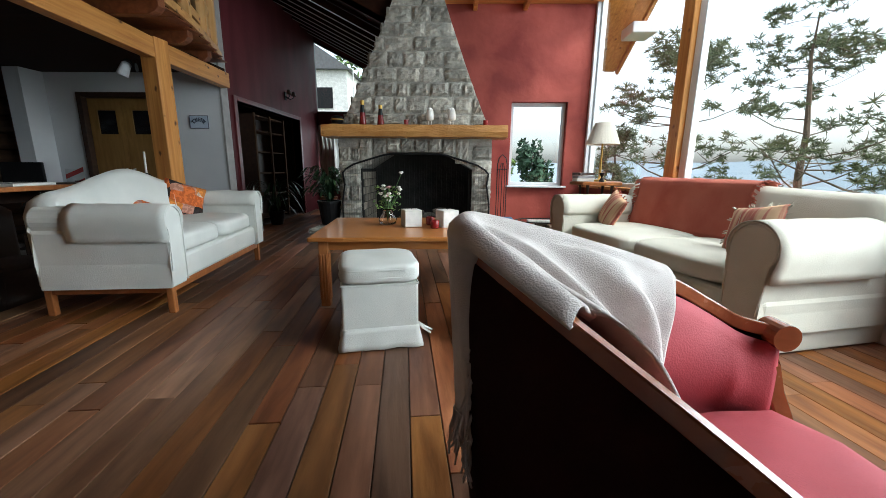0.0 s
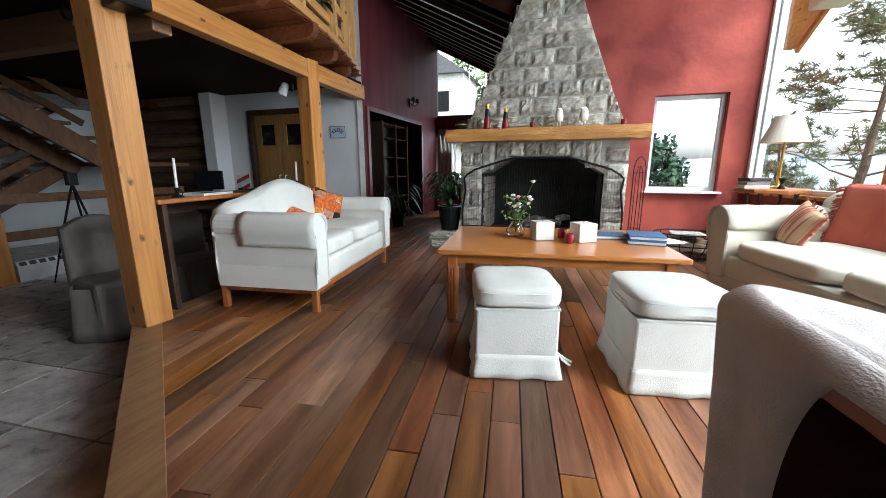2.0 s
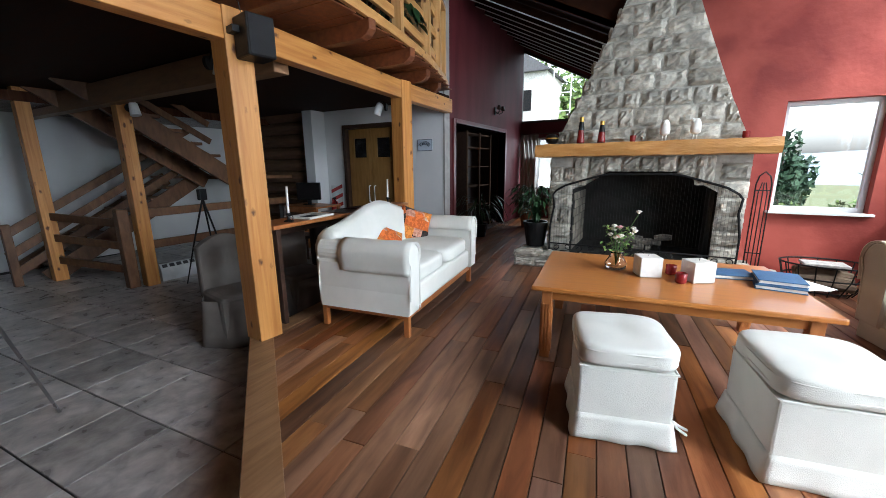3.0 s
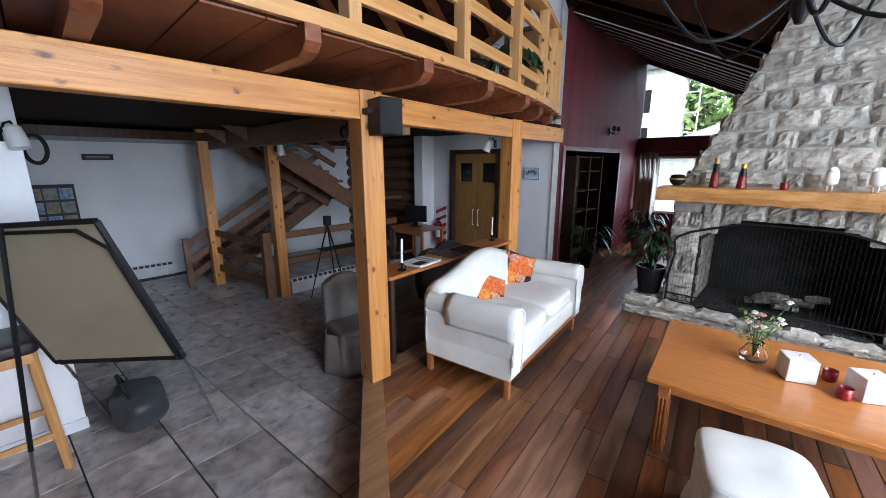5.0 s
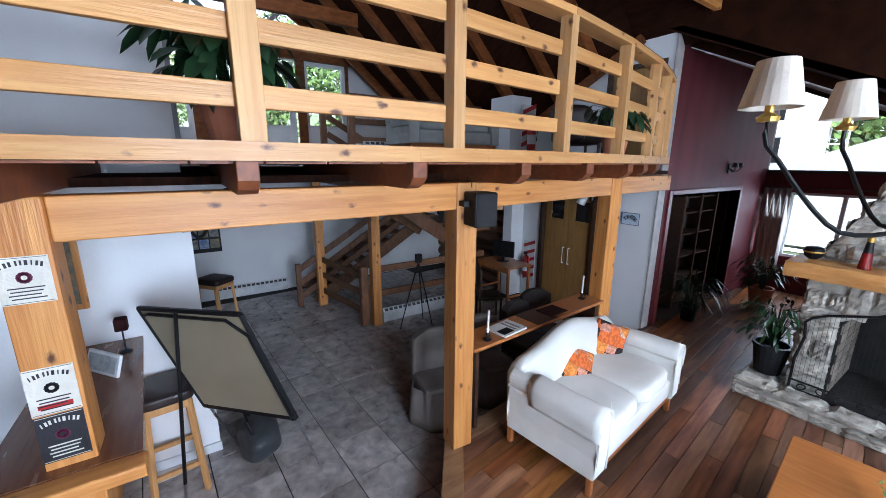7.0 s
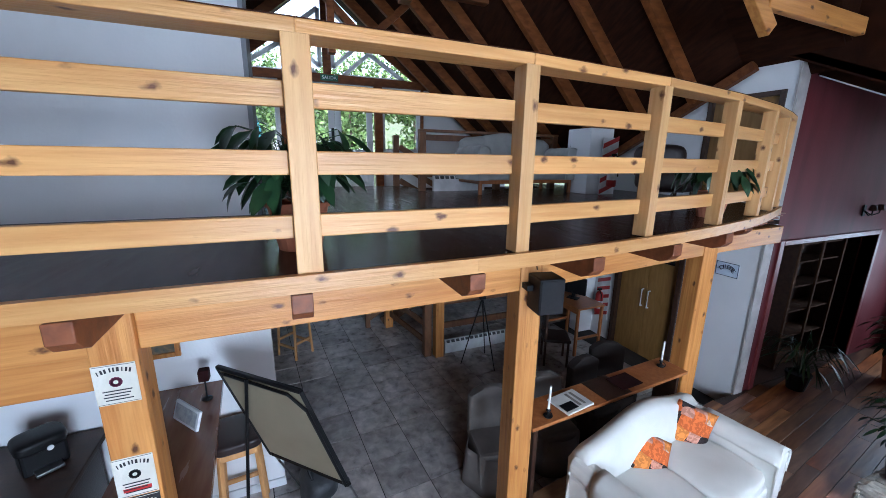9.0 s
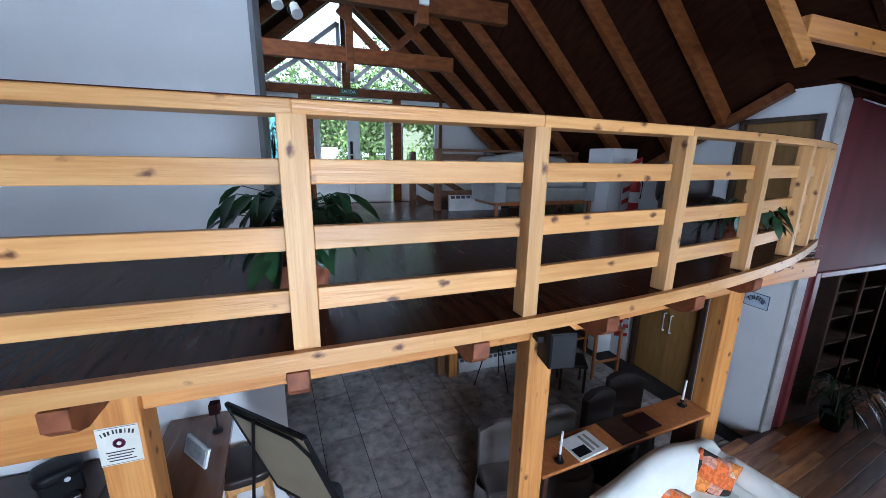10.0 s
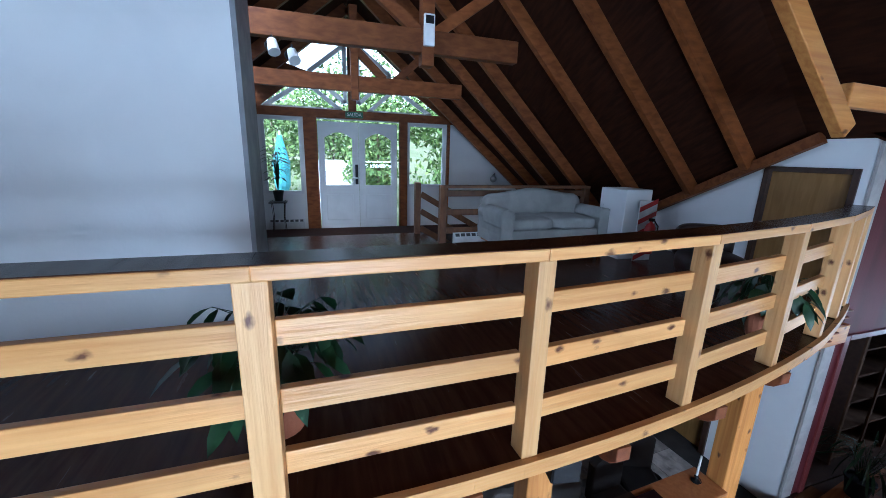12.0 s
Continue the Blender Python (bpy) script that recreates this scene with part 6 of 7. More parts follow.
def spot(at, turn, tip=25, label="white cylinder spotlight on a bracket"):
    s = thing("spotlight", label, "lamp", "spotlights", at=at, turn=turn)
    m = pose(0.10, 0, 0.0, 0, tip, 0)
    part("can", lathe(bmesh.new(), [(0.058, -0.075), (0.045, 0.06), (0.03, 0.075), (0.0, 0.075), (0.028, 0.06), (0.053, -0.07)][:3] + [(0.02, 0.08)], 18, m), white_metal, s)
    part("arm", tube(bmesh.new(), [(0, 0, 0.02), (0.03, 0, 0.09), (0.08, 0, 0.10), (0.10, 0, 0.07)], 0.008, 6), iron, s)
    part("rose", rod(bmesh.new(), (-0.015, 0, 0.02), (0.01, 0, 0.02), 0.05, n=16), iron, s)
    return s


spot((-3.32, 2.20, 2.09), 20, 8)
spot((-3.50, 4.62, 2.08), 200, -25)
spot((-5.92, 2.75, 2.03), 0, -12)
spot((-4.34, 0.22, 2.02), 40, -15)
ww = thing("wall_ring", "black iron ring ornament on the white wall", "ornament")
part("ring", tube(bmesh.new(), [(-4.50, 0.36 + 0.06 * math.cos(a), 1.95 + 0.10 * math.sin(a)) for a in [2 * math.pi * k / 20 for k in range(21)]], 0.016, 6), iron, ww)

# ledge table between the posts
cs = thing("console_table", "long narrow orange-brown console table behind the sofa", "table")
ca_, cb_ = Vector((-3.095, 2.30, 0.855)), Vector((-3.235, 4.44, 0.855))
part("tabletop", beam(bmesh.new(), ca_, cb_, 0.34, 0.035, 0.006), cherry, cs)
part("runner", beam(bmesh.new(), ca_.lerp(cb_, 0.42) + Vector((0, 0, 0.02)), ca_.lerp(cb_, 0.58) + Vector((0, 0, 0.02)), 0.33, 0.006), dark_wood, cs, "dark cloth runner")
for t in (0.04, 0.96):
    c = ca_.lerp(cb_, t)
    part("side_panel", B((c.x - 0.13, c.y - 0.02, 0.0), (c.x + 0.13, c.y + 0.02, 0.84), 0.004), dark_wood, cs)
part("apron", beam(bmesh.new(), ca_ + Vector((-0.1, 0.1, -0.07)), cb_ + Vector((-0.1, -0.1, -0.07)), 0.02, 0.09), dark_wood, cs)
for x, y in ((-3.02, 2.54), (-3.255, 4.26)):
    c = thing("candlestick", "iron candlestick with a slim white candle on the console", "candlestick", "console candles", at=(x, y, 0.875))
    part("base", lathe(bmesh.new(), [(0.04, 0), (0.042, 0.008), (0.012, 0.02), (0.012, 0.05), (0.022, 0.06), (0.014, 0.075)], 14), iron, c)
    part("ring_handle", tube(bmesh.new(), [(0.03 + 0.025 * math.cos(a), 0, 0.035 + 0.025 * math.sin(a)) for a in [2 * math.pi * k / 12 for k in range(13)]], 0.004, 5), iron, c)
    part("candle", rod(bmesh.new(), (0, 0, 0.07), (0.004, 0.003, 0.30), 0.011, 0.010, 10), wax, c)
b = thing("book", "large white paperback lying on the console table", "book", at=(-3.10, 2.86, 0.874), turn=8)
part("page_block", B((-0.13, -0.17, 0), (0.13, 0.17, 0.02), 0.003), wax, b)
part("cover_picture", B((0.0, -0.155, 0.02), (0.10, 0.0, 0.0215)), black_plastic, b, "dark cover picture")
for k in range(2):
    part("title_bar", B((-0.10, 0.02 + 0.06 * k, 0.02), (0.09, 0.05 + 0.06 * k, 0.0215)), mat("grey_print", (0.3, 0.28, 0.25)) if k == 0 else bpy.data.materials["grey_print"], b)
bx_ = thing("book", "thin brown menu lying on the console table", "book", at=(-3.17, 3.62, 0.882), turn=4)
part("cover", B((-0.11, -0.15, 0), (0.11, 0.15, 0.008), 0.003), maroon, bx_)


def slip_chair(at, turn, cloth, label):
    c = thing("slipcovered_chair", label, "chair", "dining chairs", at=at, turn=turn)
    part("seat", B((-0.24, -0.24, 0.0), (0.24, 0.24, 0.47), 0.04), cloth, c)
    n_ = 10
    bm = bmesh.new()
    pts = [(-0.24, 0.40)] + [(-0.24 + 0.48 * i / n_, 0.86 + 0.10 * math.sin(math.pi * i / n_)) for i in range(n_ + 1)] + [(0.24, 0.40)]
    part("backrest", prism(bm, pts, 0.16, 0.26, bevel=0.03), cloth, c)
    part("skirt", sheet(bmesh.new(), lambda u, v: Vector((0.27 * math.cos(2 * math.pi * u) * (1.25 - 0.15 * v) * (1 + 0.06 * math.sin(40 * u)), 0.27 * math.sin(2 * math.pi * u) * (1.2 - 0.12 * v), 0.005 + 0.42 * v)), 60, 4, 0.004), cloth, c, smooth=True)
    return c


taupe = mat("taupe_slipcover", (0.17, 0.15, 0.135), (0.23, 0.205, 0.185), 0.92, scale=3, fine=200)
charcoal = mat("dark_brown_slipcover", (0.035, 0.026, 0.024), (0.05, 0.04, 0.035), 0.92, scale=3, fine=200)
slip_chair((-3.62, 2.38, TILE_Z), 80, taupe, "taupe slipcovered chair behind the console")
slip_chair((-3.62, 3.10, TILE_Z), 85, taupe, "taupe slipcovered chair behind the console")
slip_chair((-3.75, 3.85, TILE_Z), 95, charcoal, "dark brown slipcovered chair behind the console")
slip_chair((-3.95, 4.35, TILE_Z), 70, charcoal, "dark brown slipcovered chair behind the console")

# desk with screen
dk = thing("desk", "small orange-brown wooden desk", "desk", at=(-5.75, 5.25, TILE_Z), turn=0)
part("tabletop", B((-0.45, -0.3, 0.86), (0.45, 0.3, 0.89), 0.006), cherry, dk)
for x in (-0.41, 0.41):
    for y in (-0.26, 0.26):
        part("leg", B((x - 0.022, y - 0.022, 0), (x + 0.022, y + 0.022, 0.86), 0.004), cherry, dk)
    part("rail", B((x - 0.012, -0.24, 0.3), (x + 0.012, 0.24, 0.34)), cherry, dk)
part("apron", B((-0.39, -0.285, 0.78), (0.39, -0.265, 0.86)), cherry, dk)
mo = thing("monitor", "black computer screen on the desk", "monitor", at=(-5.78, 5.25, TILE_Z + 0.89), turn=25)
part("screen", B((-0.22, -0.02, 0.09), (0.22, 0.03, 0.40), 0.012), black_plastic, mo)
part("stand", B((-0.03, -0.01, 0.0), (0.03, 0.03, 0.1)), black_plastic, mo)
part("foot", B((-0.1, -0.08, 0.0), (0.1, 0.08, 0.012), 0.004), black_plastic, mo)
dc = thing("desk_chair", "dark wooden chair with a black seat at the desk", "chair", at=(-5.35, 4.55, TILE_Z), turn=150)
for x in (-0.19, 0.19):
    part("leg", B((x - 0.018, -0.2, 0), (x + 0.018, -0.165, 0.45), 0.004), dark_wood, dc)
    part("back_leg", B((x - 0.018, 0.165, 0), (x + 0.018, 0.2, 0.95), 0.004), dark_wood, dc)
part("seat", B((-0.22, -0.22, 0.43), (0.22, 0.22, 0.48), 0.015), leather, dc)
part("backrest", B((-0.19, 0.16, 0.62), (0.19, 0.205, 0.98), 0.015), leather, dc)

# extinguisher on its striped panel
ex = thing("fire_extinguisher", "red fire extinguisher on a red and white striped wall panel", "extinguisher", at=(-5.85, 6.045, 0.55))
part("panel", B((-0.15, -0.012, -0.42), (0.15, 0.0, 0.42)), white_metal, ex)
sred = mat("signal_red", (0.45, 0.02, 0.02), None, 0.35)
for k in range(5):
    z = -0.36 + 0.17 * k
    part("stripe", prism(bmesh.new(), [(-0.15, z - 0.06), (0.15, z + 0.06), (0.15, z + 0.13), (-0.15, z + 0.01)], -0.014, -0.0125), sred, ex)
part("cylinder", lathe(bmesh.new(), [(0.06, -0.30), (0.07, -0.28), (0.07, 0.06), (0.05, 0.11), (0.02, 0.13), (0.02, 0.16)], 18, Matrix.Translation((0, -0.09, 0))), sred, ex, smooth=True)
part("label_band", lathe(bmesh.new(), [(0.0715, -0.2), (0.0715, -0.05)], 18, Matrix.Translation((0, -0.09, 0)), caps=False), white_metal, ex)
part("valve", B((-0.02, -0.13, 0.15), (0.02, -0.06, 0.19), 0.006), black_plastic, ex)
part("hose", tube(bmesh.new(), [(0.02, -0.12, 0.16), (0.09, -0.13, 0.08), (0.085, -0.12, -0.15)], 0.01, 6), black_plastic, ex)

# signs
sg = thing("toilet_sign", "small pale blue sign lettered in an arch on the white wall", "sign", at=(-3.77, 6.045, 1.68))
part("plate", B((-0.145, -0.012, -0.095), (0.145, 0.0, 0.095), 0.003), mat("pale_blue_plate", (0.55, 0.63, 0.74), (0.60, 0.68, 0.78), 0.4), sg)
navy = mat("navy_paint", (0.015, 0.02, 0.06), None, 0.5)
for lo_, hi_ in (((-0.145, -0.014, 0.088), (0.145, -0.0122, 0.095)), ((-0.145, -0.014, -0.095), (0.145, -0.0122, -0.088)), ((-0.145, -0.014, -0.088), (-0.138, -0.0122, 0.088)), ((0.138, -0.014, -0.088), (0.145, -0.0122, 0.088))):
    part("border", B(lo_, hi_), navy, sg)
for i, c_ in enumerate("TOILETTE"):
    a = radians(58 - 116 * i / 7)
    lettering("letter", c_, 0.078, Matrix.Translation((0.098 * math.sin(-a), -0.019, -0.055 + 0.09 * math.cos(a))) @ pose(0, 0, 0, 90, 0, 0) @ pose(0, 0, 0, 0, 0, math.degrees(a) * 0.8), navy, sg)
po = thing("poster", "dark photo poster on the white wall", "poster", at=(-9.09, 0.45, 1.14))
part("sheet", B((0, -0.29, -0.38), (0.012, 0.29, 0.38)), black_plastic, po)
rp_ = random.Random(3)
cols = [mat("poster_tone", (0.08, 0.10, 0.14), (0.3, 0.28, 0.22), 0.5, scale=14), mat("poster_blue", (0.05, 0.12, 0.35), (0.35, 0.4, 0.45), 0.5, scale=18), mat("poster_warm", (0.3, 0.2, 0.1), (0.1, 0.12, 0.1), 0.5, scale=16)]
for r_ in range(3):
    for c in range(3):
        part("photo", B((0.012, -0.26 + 0.18 * c, -0.30 + 0.22 * r_), (0.014, -0.10 + 0.18 * c, -0.12 + 0.22 * r_)), cols[(r_ + c) % 3], po)
pl = thing("wall_plate", "small dark lettered plate on the white wall", "sign", at=(-9.09, 1.1, 1.95))
part("plate", B((0, -0.2, -0.05), (0.012, 0.2, 0.05)), black_plastic, pl)
part("bar", B((0.012, -0.15, -0.015), (0.014, 0.15, 0.015)), taupe, pl)

# stairs
sw = mat("stair_timber", (0.12, 0.05, 0.02), (0.19, 0.085, 0.035), 0.5, scale=2, stretch=(8, 8, 3), vary=0.2)
str_ = thing("staircase", "open timber staircase in two flights with plank rails", "stairs")
X0, X1 = -8.95, -7.85
y0, rise, run = 2.3, 0.178, 0.27
for k in range(8):
    part("tread", B((X0, y0 + run * k, TILE_Z + rise * (k + 1) - 0.045), (X1, y0 + run * k + 0.29, TILE_Z + rise * (k + 1)), 0.006), sw, str_)
zt = TILE_Z + rise * 8
for x in (X0, X1):
    part("stringer", beam(bmesh.new(), (x, y0 - 0.1, TILE_Z + 0.02), (x, y0 + run * 8, zt - 0.06), 0.05, 0.24), sw, str_)
part("landing", B((X0, y0 + run * 8, zt - 0.06), (-6.55, y0 + run * 8 + 1.1, zt), 0.006), sw, str_)
for k in range(7):
    part("tread", B((-7.55, y0 + run * 8 - run * (k + 1), zt + rise * (k + 1) - 0.045), (-6.6, y0 + run * 8 - run * k + 0.02, zt + rise * (k + 1)), 0.006), sw, str_)
for x in (-7.55, -6.6):
    part("stringer", beam(bmesh.new(), (x, y0 + run * 8, zt - 0.1), (x, y0 + run * 0.2, MEZZ - 0.12), 0.06, 0.26), sw, str_)
for h in (0.25, 0.52, 0.80):
    part("rail_board", beam(bmesh.new(), (X1 + 0.05, y0 - 0.45, TILE_Z + h - 0.1), (X1 + 0.05, y0 + run * 8, zt + h + 0.05), 0.035, 0.11), sw, str_)
for y in (y0 - 0.42, y0 + 1.1):
    part("baluster", B((X1 + 0.02, y - 0.045, TILE_Z + (0 if y < y0 else 0.8)), (X1 + 0.11, y + 0.045, TILE_Z + (0.85 if y < y0 else 1.65)), 0.006), sw, str_)
for x, y in ((-7.68, 2.28), (-6.22, 2.78)):
    p = solid("stair_post", B((-0.075, -0.075, 0), (0.075, 0.075, MEZZ - 0.18 - TILE_Z), 0.008), pine_z, "knotty pine post beside the stairs", "post", "stair posts")
    p.matrix_world = pose(x, y, TILE_Z)
np_ = solid("newel_post", B((-0.065, -0.065, 0), (0.065, 0.065, 1.05), 0.015), sw, "short newel post with a rounded head", "post")
np_.matrix_world = pose(-6.30, 2.60, TILE_Z)
sr = thing("stair_rail", "two-board timber guard rail beside the stairs", "railing")
for z in (0.55, 0.98):
    part("board", B((-6.25, 2.86, TILE_Z + z - 0.055), (-6.20, 5.12, TILE_Z + z + 0.055), 0.005), sw, sr)
for h in (0.30, 0.62, 0.92):
    part("board", beam(bmesh.new(), (-7.60, 2.30, TILE_Z + h), (-6.36, 2.60, TILE_Z + h - 0.06 + 0.0), 0.035, 0.10), sw, sr)
structure("trim_cross_beam", B((-9.1, 2.6, 2.10), (-3.1, 2.75, 2.36), 0.008), mat("old_brown_beam", (0.17, 0.085, 0.035), (0.24, 0.125, 0.055), 0.5, scale=2, stretch=(2, 9, 9)), "brown cross beam under the gallery", "beam")
tp = thing("tripod", "thin black camera tripod standing by the heater", "tripod", at=(-5.75, 3.35, TILE_Z))
for a in (0.3, 2.4, 4.5):
    part("leg", tube(bmesh.new(), [(0, 0, 1.15), (0.18 * math.cos(a), 0.18 * math.sin(a), 0.55), (0.33 * math.cos(a), 0.33 * math.sin(a), 0)], [0.014, 0.011, 0.008], 6), black_plastic, tp)
part("head", B((-0.04, -0.05, 1.13), (0.04, 0.05, 1.28), 0.01), black_plastic, tp)

# display board on its stand, seen from behind
TL, TR, BR, BL = Vector((-3.785, -0.069, 1.50)), Vector((-3.13, 0.515, 1.55)), Vector((-3.21, 0.812, 0.607)), Vector((-3.865, 0.228, 0.557))
nrm = (TR - TL).cross(BL - TL).normalized()
if nrm.x < 0:
    nrm = -nrm
ea = thing("display_easel", "beige-backed display board on a folding black metal stand", "easel")
bm = bmesh.new()
vs = [bm.verts.new(p - nrm * 0.006) for p in (TL, TR, BR, BL)]
ws = [bm.verts.new(p + nrm * 0.006) for p in (TL, TR, BR, BL)]
bm.faces.new(vs[::-1])
bm.faces.new(ws)
for i in range(4):
    bm.faces.new((vs[i], vs[(i + 1) % 4], ws[(i + 1) % 4], ws[i]))
part("board", bm, canvas_back, ea)
for a, b in ((TL, TR), (TR, BR), (BR, BL), (BL, TL)):
    part("frame", beam(bmesh.new(), a, b, 0.03, 0.03, 0.004), black_plastic, ea)
ins = [TL.lerp(BR, 0.05) + nrm * 0.02, TL.lerp(TR, 0.12).lerp(BL, 0.03) + nrm * 0.025, TR.lerp(TL, 0.14).lerp(BR, 0.04) + nrm * 0.025, TR.lerp(BR, 0.16) + nrm * 0.025, BR.lerp(BL, 0.02) + nrm * 0.02]
part("loop", tube(bmesh.new(), ins, 0.012, 6), black_plastic, ea)
tm_ = TL.lerp(TR, 0.42)
steel = mat("brushed_steel", (0.45, 0.45, 0.46), None, 0.3, metal=1.0)
for a, b in ((tm_ + nrm * 0.03, Vector((-3.45, 0.02, TILE_Z))),):
    part("strut", tube(bmesh.new(), [a, a.lerp(b, 0.75)], 0.013, 6), black_plastic, ea)
    part("leg", tube(bmesh.new(), [a.lerp(b, 0.74), b], 0.010, 6), steel, ea)
for a, b in ((BR - (BR - TR) * 0.05, Vector((-3.575, 1.046, TILE_Z))), (BL + (BR - BL) * 0.05, Vector((-4.16, 0.47, TILE_Z)))):
    part("leg", tube(bmesh.new(), [a, b], 0.010, 6), steel, ea)
    part("knob", cushion(bmesh.new(), (0.04, 0.04, 0.05), Matrix.Translation(a), 2, 4), black_plastic, ea, smooth=True)
bag = thing("duffel_bag", "dark grey sports bag on the tiles behind the stand", "bag", at=(-4.08, 0.62, TILE_Z))
part("body", cushion(bmesh.new(), (0.5, 0.34, 0.34), pose(0, 0, 0.17), 3, 10, 0.04, 2), mat("dark_nylon", (0.035, 0.038, 0.042), (0.06, 0.065, 0.07), 0.55, scale=6), bag, smooth=True)
part("strap", tube(bmesh.new(), [(-0.18, -0.05, 0.28), (-0.1, -0.1, 0.42), (0.1, -0.1, 0.42), (0.18, -0.05, 0.28)], 0.014, 6), black_plastic, bag)

# bar
bc = thing("bar_counter", "dark polished wooden bar counter with a pine edge", "counter")
CZ = 1.085
bar_wood = mat("polished_brown_bar", (0.14, 0.05, 0.023), (0.20, 0.083, 0.038), 0.25, scale=1.5, stretch=(1.5, 12, 6), bump=0.05, coat=0.3)
part("top", slab(bmesh.new(), [(-4.325, -0.64), (-2.70, -0.64), (-2.70, -0.02), (-4.325, -0.137)], CZ - 0.05, CZ), bar_wood, bc)
part("edge", B((-2.70, -0.66, CZ - 0.075), (-2.575, 0.0, CZ - 0.004), 0.012), pine_y, bc, "golden pine counter edge")
part("bracket", prism(bmesh.new(), [(-2.95, CZ - 0.4), (-2.62, CZ - 0.12), (-2.62, CZ - 0.075), (-2.95, CZ - 0.075)], -0.45, -0.35), pine_x, bc)
part("front_panel", B((-4.3, -0.5, TILE_Z), (-2.75, -0.44, CZ - 0.05)), pine_z, bc)
bs = thing("bar_stool", "pine bar stool with a dark leather seat", "stool", at=(-4.04, -0.03, TILE_Z), turn=6)
stool_wood = mat("stool_pine", (0.50, 0.25, 0.08), (0.6, 0.33, 0.13), 0.4, scale=2, stretch=(10, 10, 2))
part("seat", cushion(bmesh.new(), (0.46, 0.38, 0.10), pose(0, 0, 0.93), 6, 9), leather, bs, smooth=True)
part("seat_frame", B((-0.2, -0.16, 0.82), (0.2, 0.16, 0.885), 0.006), stool_wood, bs)
for x in (-1, 1):
    for y in (-1, 1):
        part("leg", beam(bmesh.new(), (x * 0.18, y * 0.14, 0.88), (x * 0.21, y * 0.18, 0), 0.04, 0.04, 0.005), stool_wood, bs)
    part("stretcher", beam(bmesh.new(), (x * 0.20, -0.16, 0.28), (x * 0.20, 0.16, 0.28), 0.025, 0.04), stool_wood, bs)
for y in (-0.17, 0.17):
    part("stretcher", beam(bmesh.new(), (-0.2, y, 0.2), (0.2, y, 0.2), 0.025, 0.04), stool_wood, bs)
b2 = copy_thing(bs, pose(-7.2, 0.5, TILE_Z, 0, 0, 40))
tagged(b2, label="pine bar stool with a dark seat by the far white wall")
tc_ = thing("tent_card", "white-framed photo card leaning on the bar", "card", at=(-3.74, -0.32, CZ), turn=38)
part("frame", B((-0.16, -0.01, 0), (0.16, 0.012, 0.15), 0.003, pose(0, 0, 0, -18)), white_metal, tc_)
part("picture", B((-0.14, -0.013, 0.02), (0.14, -0.0105, 0.13), 0, pose(0, 0, 0, -18)), mat("grey_photo", (0.25, 0.27, 0.3), (0.5, 0.52, 0.5), 0.4, scale=20), tc_)
lm = thing("bar_lamp", "tiny dark red lamp on a thin stem on the bar", "lamp", at=(-4.05, -0.22, CZ))
part("stem", rod(bmesh.new(), (0, 0, 0), (0, 0, 0.2), 0.006, n=6), iron, lm)
part("foot", lathe(bmesh.new(), [(0.04, 0), (0.04, 0.01), (0.01, 0.02)], 12), iron, lm)
part("shade", B((-0.04, -0.04, 0.18), (0.04, 0.04, 0.28), 0.01), maroon, lm)
pf = thing("picture_frame", "golden wooden picture frame on the white wall above the bar", "picture", at=(-4.325, -0.62, 1.75))
for a, b, c, d in ((-0.2, -0.16, -0.35, 0.35), (0.16, 0.2, -0.35, 0.35), (-0.16, 0.16, -0.35, -0.31), (-0.16, 0.16, 0.31, 0.35)):
    part("frame", B((0, a, c), (0.03, b, d), 0.004), pine_z, pf)
part("picture", B((0.004, -0.16, -0.31), (0.01, 0.16, 0.31)), cols[2], pf)
cm = thing("coffee_machine", "black espresso machine behind the bar", "coffee machine", at=(-3.98, -1.28, 0.86), turn=35)
cm.scale = (0.62, 0.62, 0.62)
part("body", B((-0.17, -0.2, 0.0), (0.17, 0.2, 0.30), 0.03), black_plastic, cm)
part("hood", cushion(bmesh.new(), (0.40, 0.46, 0.18), pose(0, 0, 0.33), 4, 8), black_plastic, cm, smooth=True)
part("dial", rod(bmesh.new(), (0.2, 0.05, 0.28), (0.215, 0.05, 0.28), 0.03, n=14), white_metal, cm)
part("tray", B((0.1, -0.12, 0.02), (0.3, 0.12, 0.06), 0.01), steel, cm)
bk2 = thing("back_counter", "low dark counter behind the bar", "counter", at=(-3.50, -1.45, TILE_Z))
part("top", B((-0.8, -0.4, 1.04), (0.75, 0.45, 1.09), 0.008), dark_wood, bk2)
part("body", B((-0.75, -0.36, 0.0), (0.7, 0.38, 1.04)), leather, bk2)

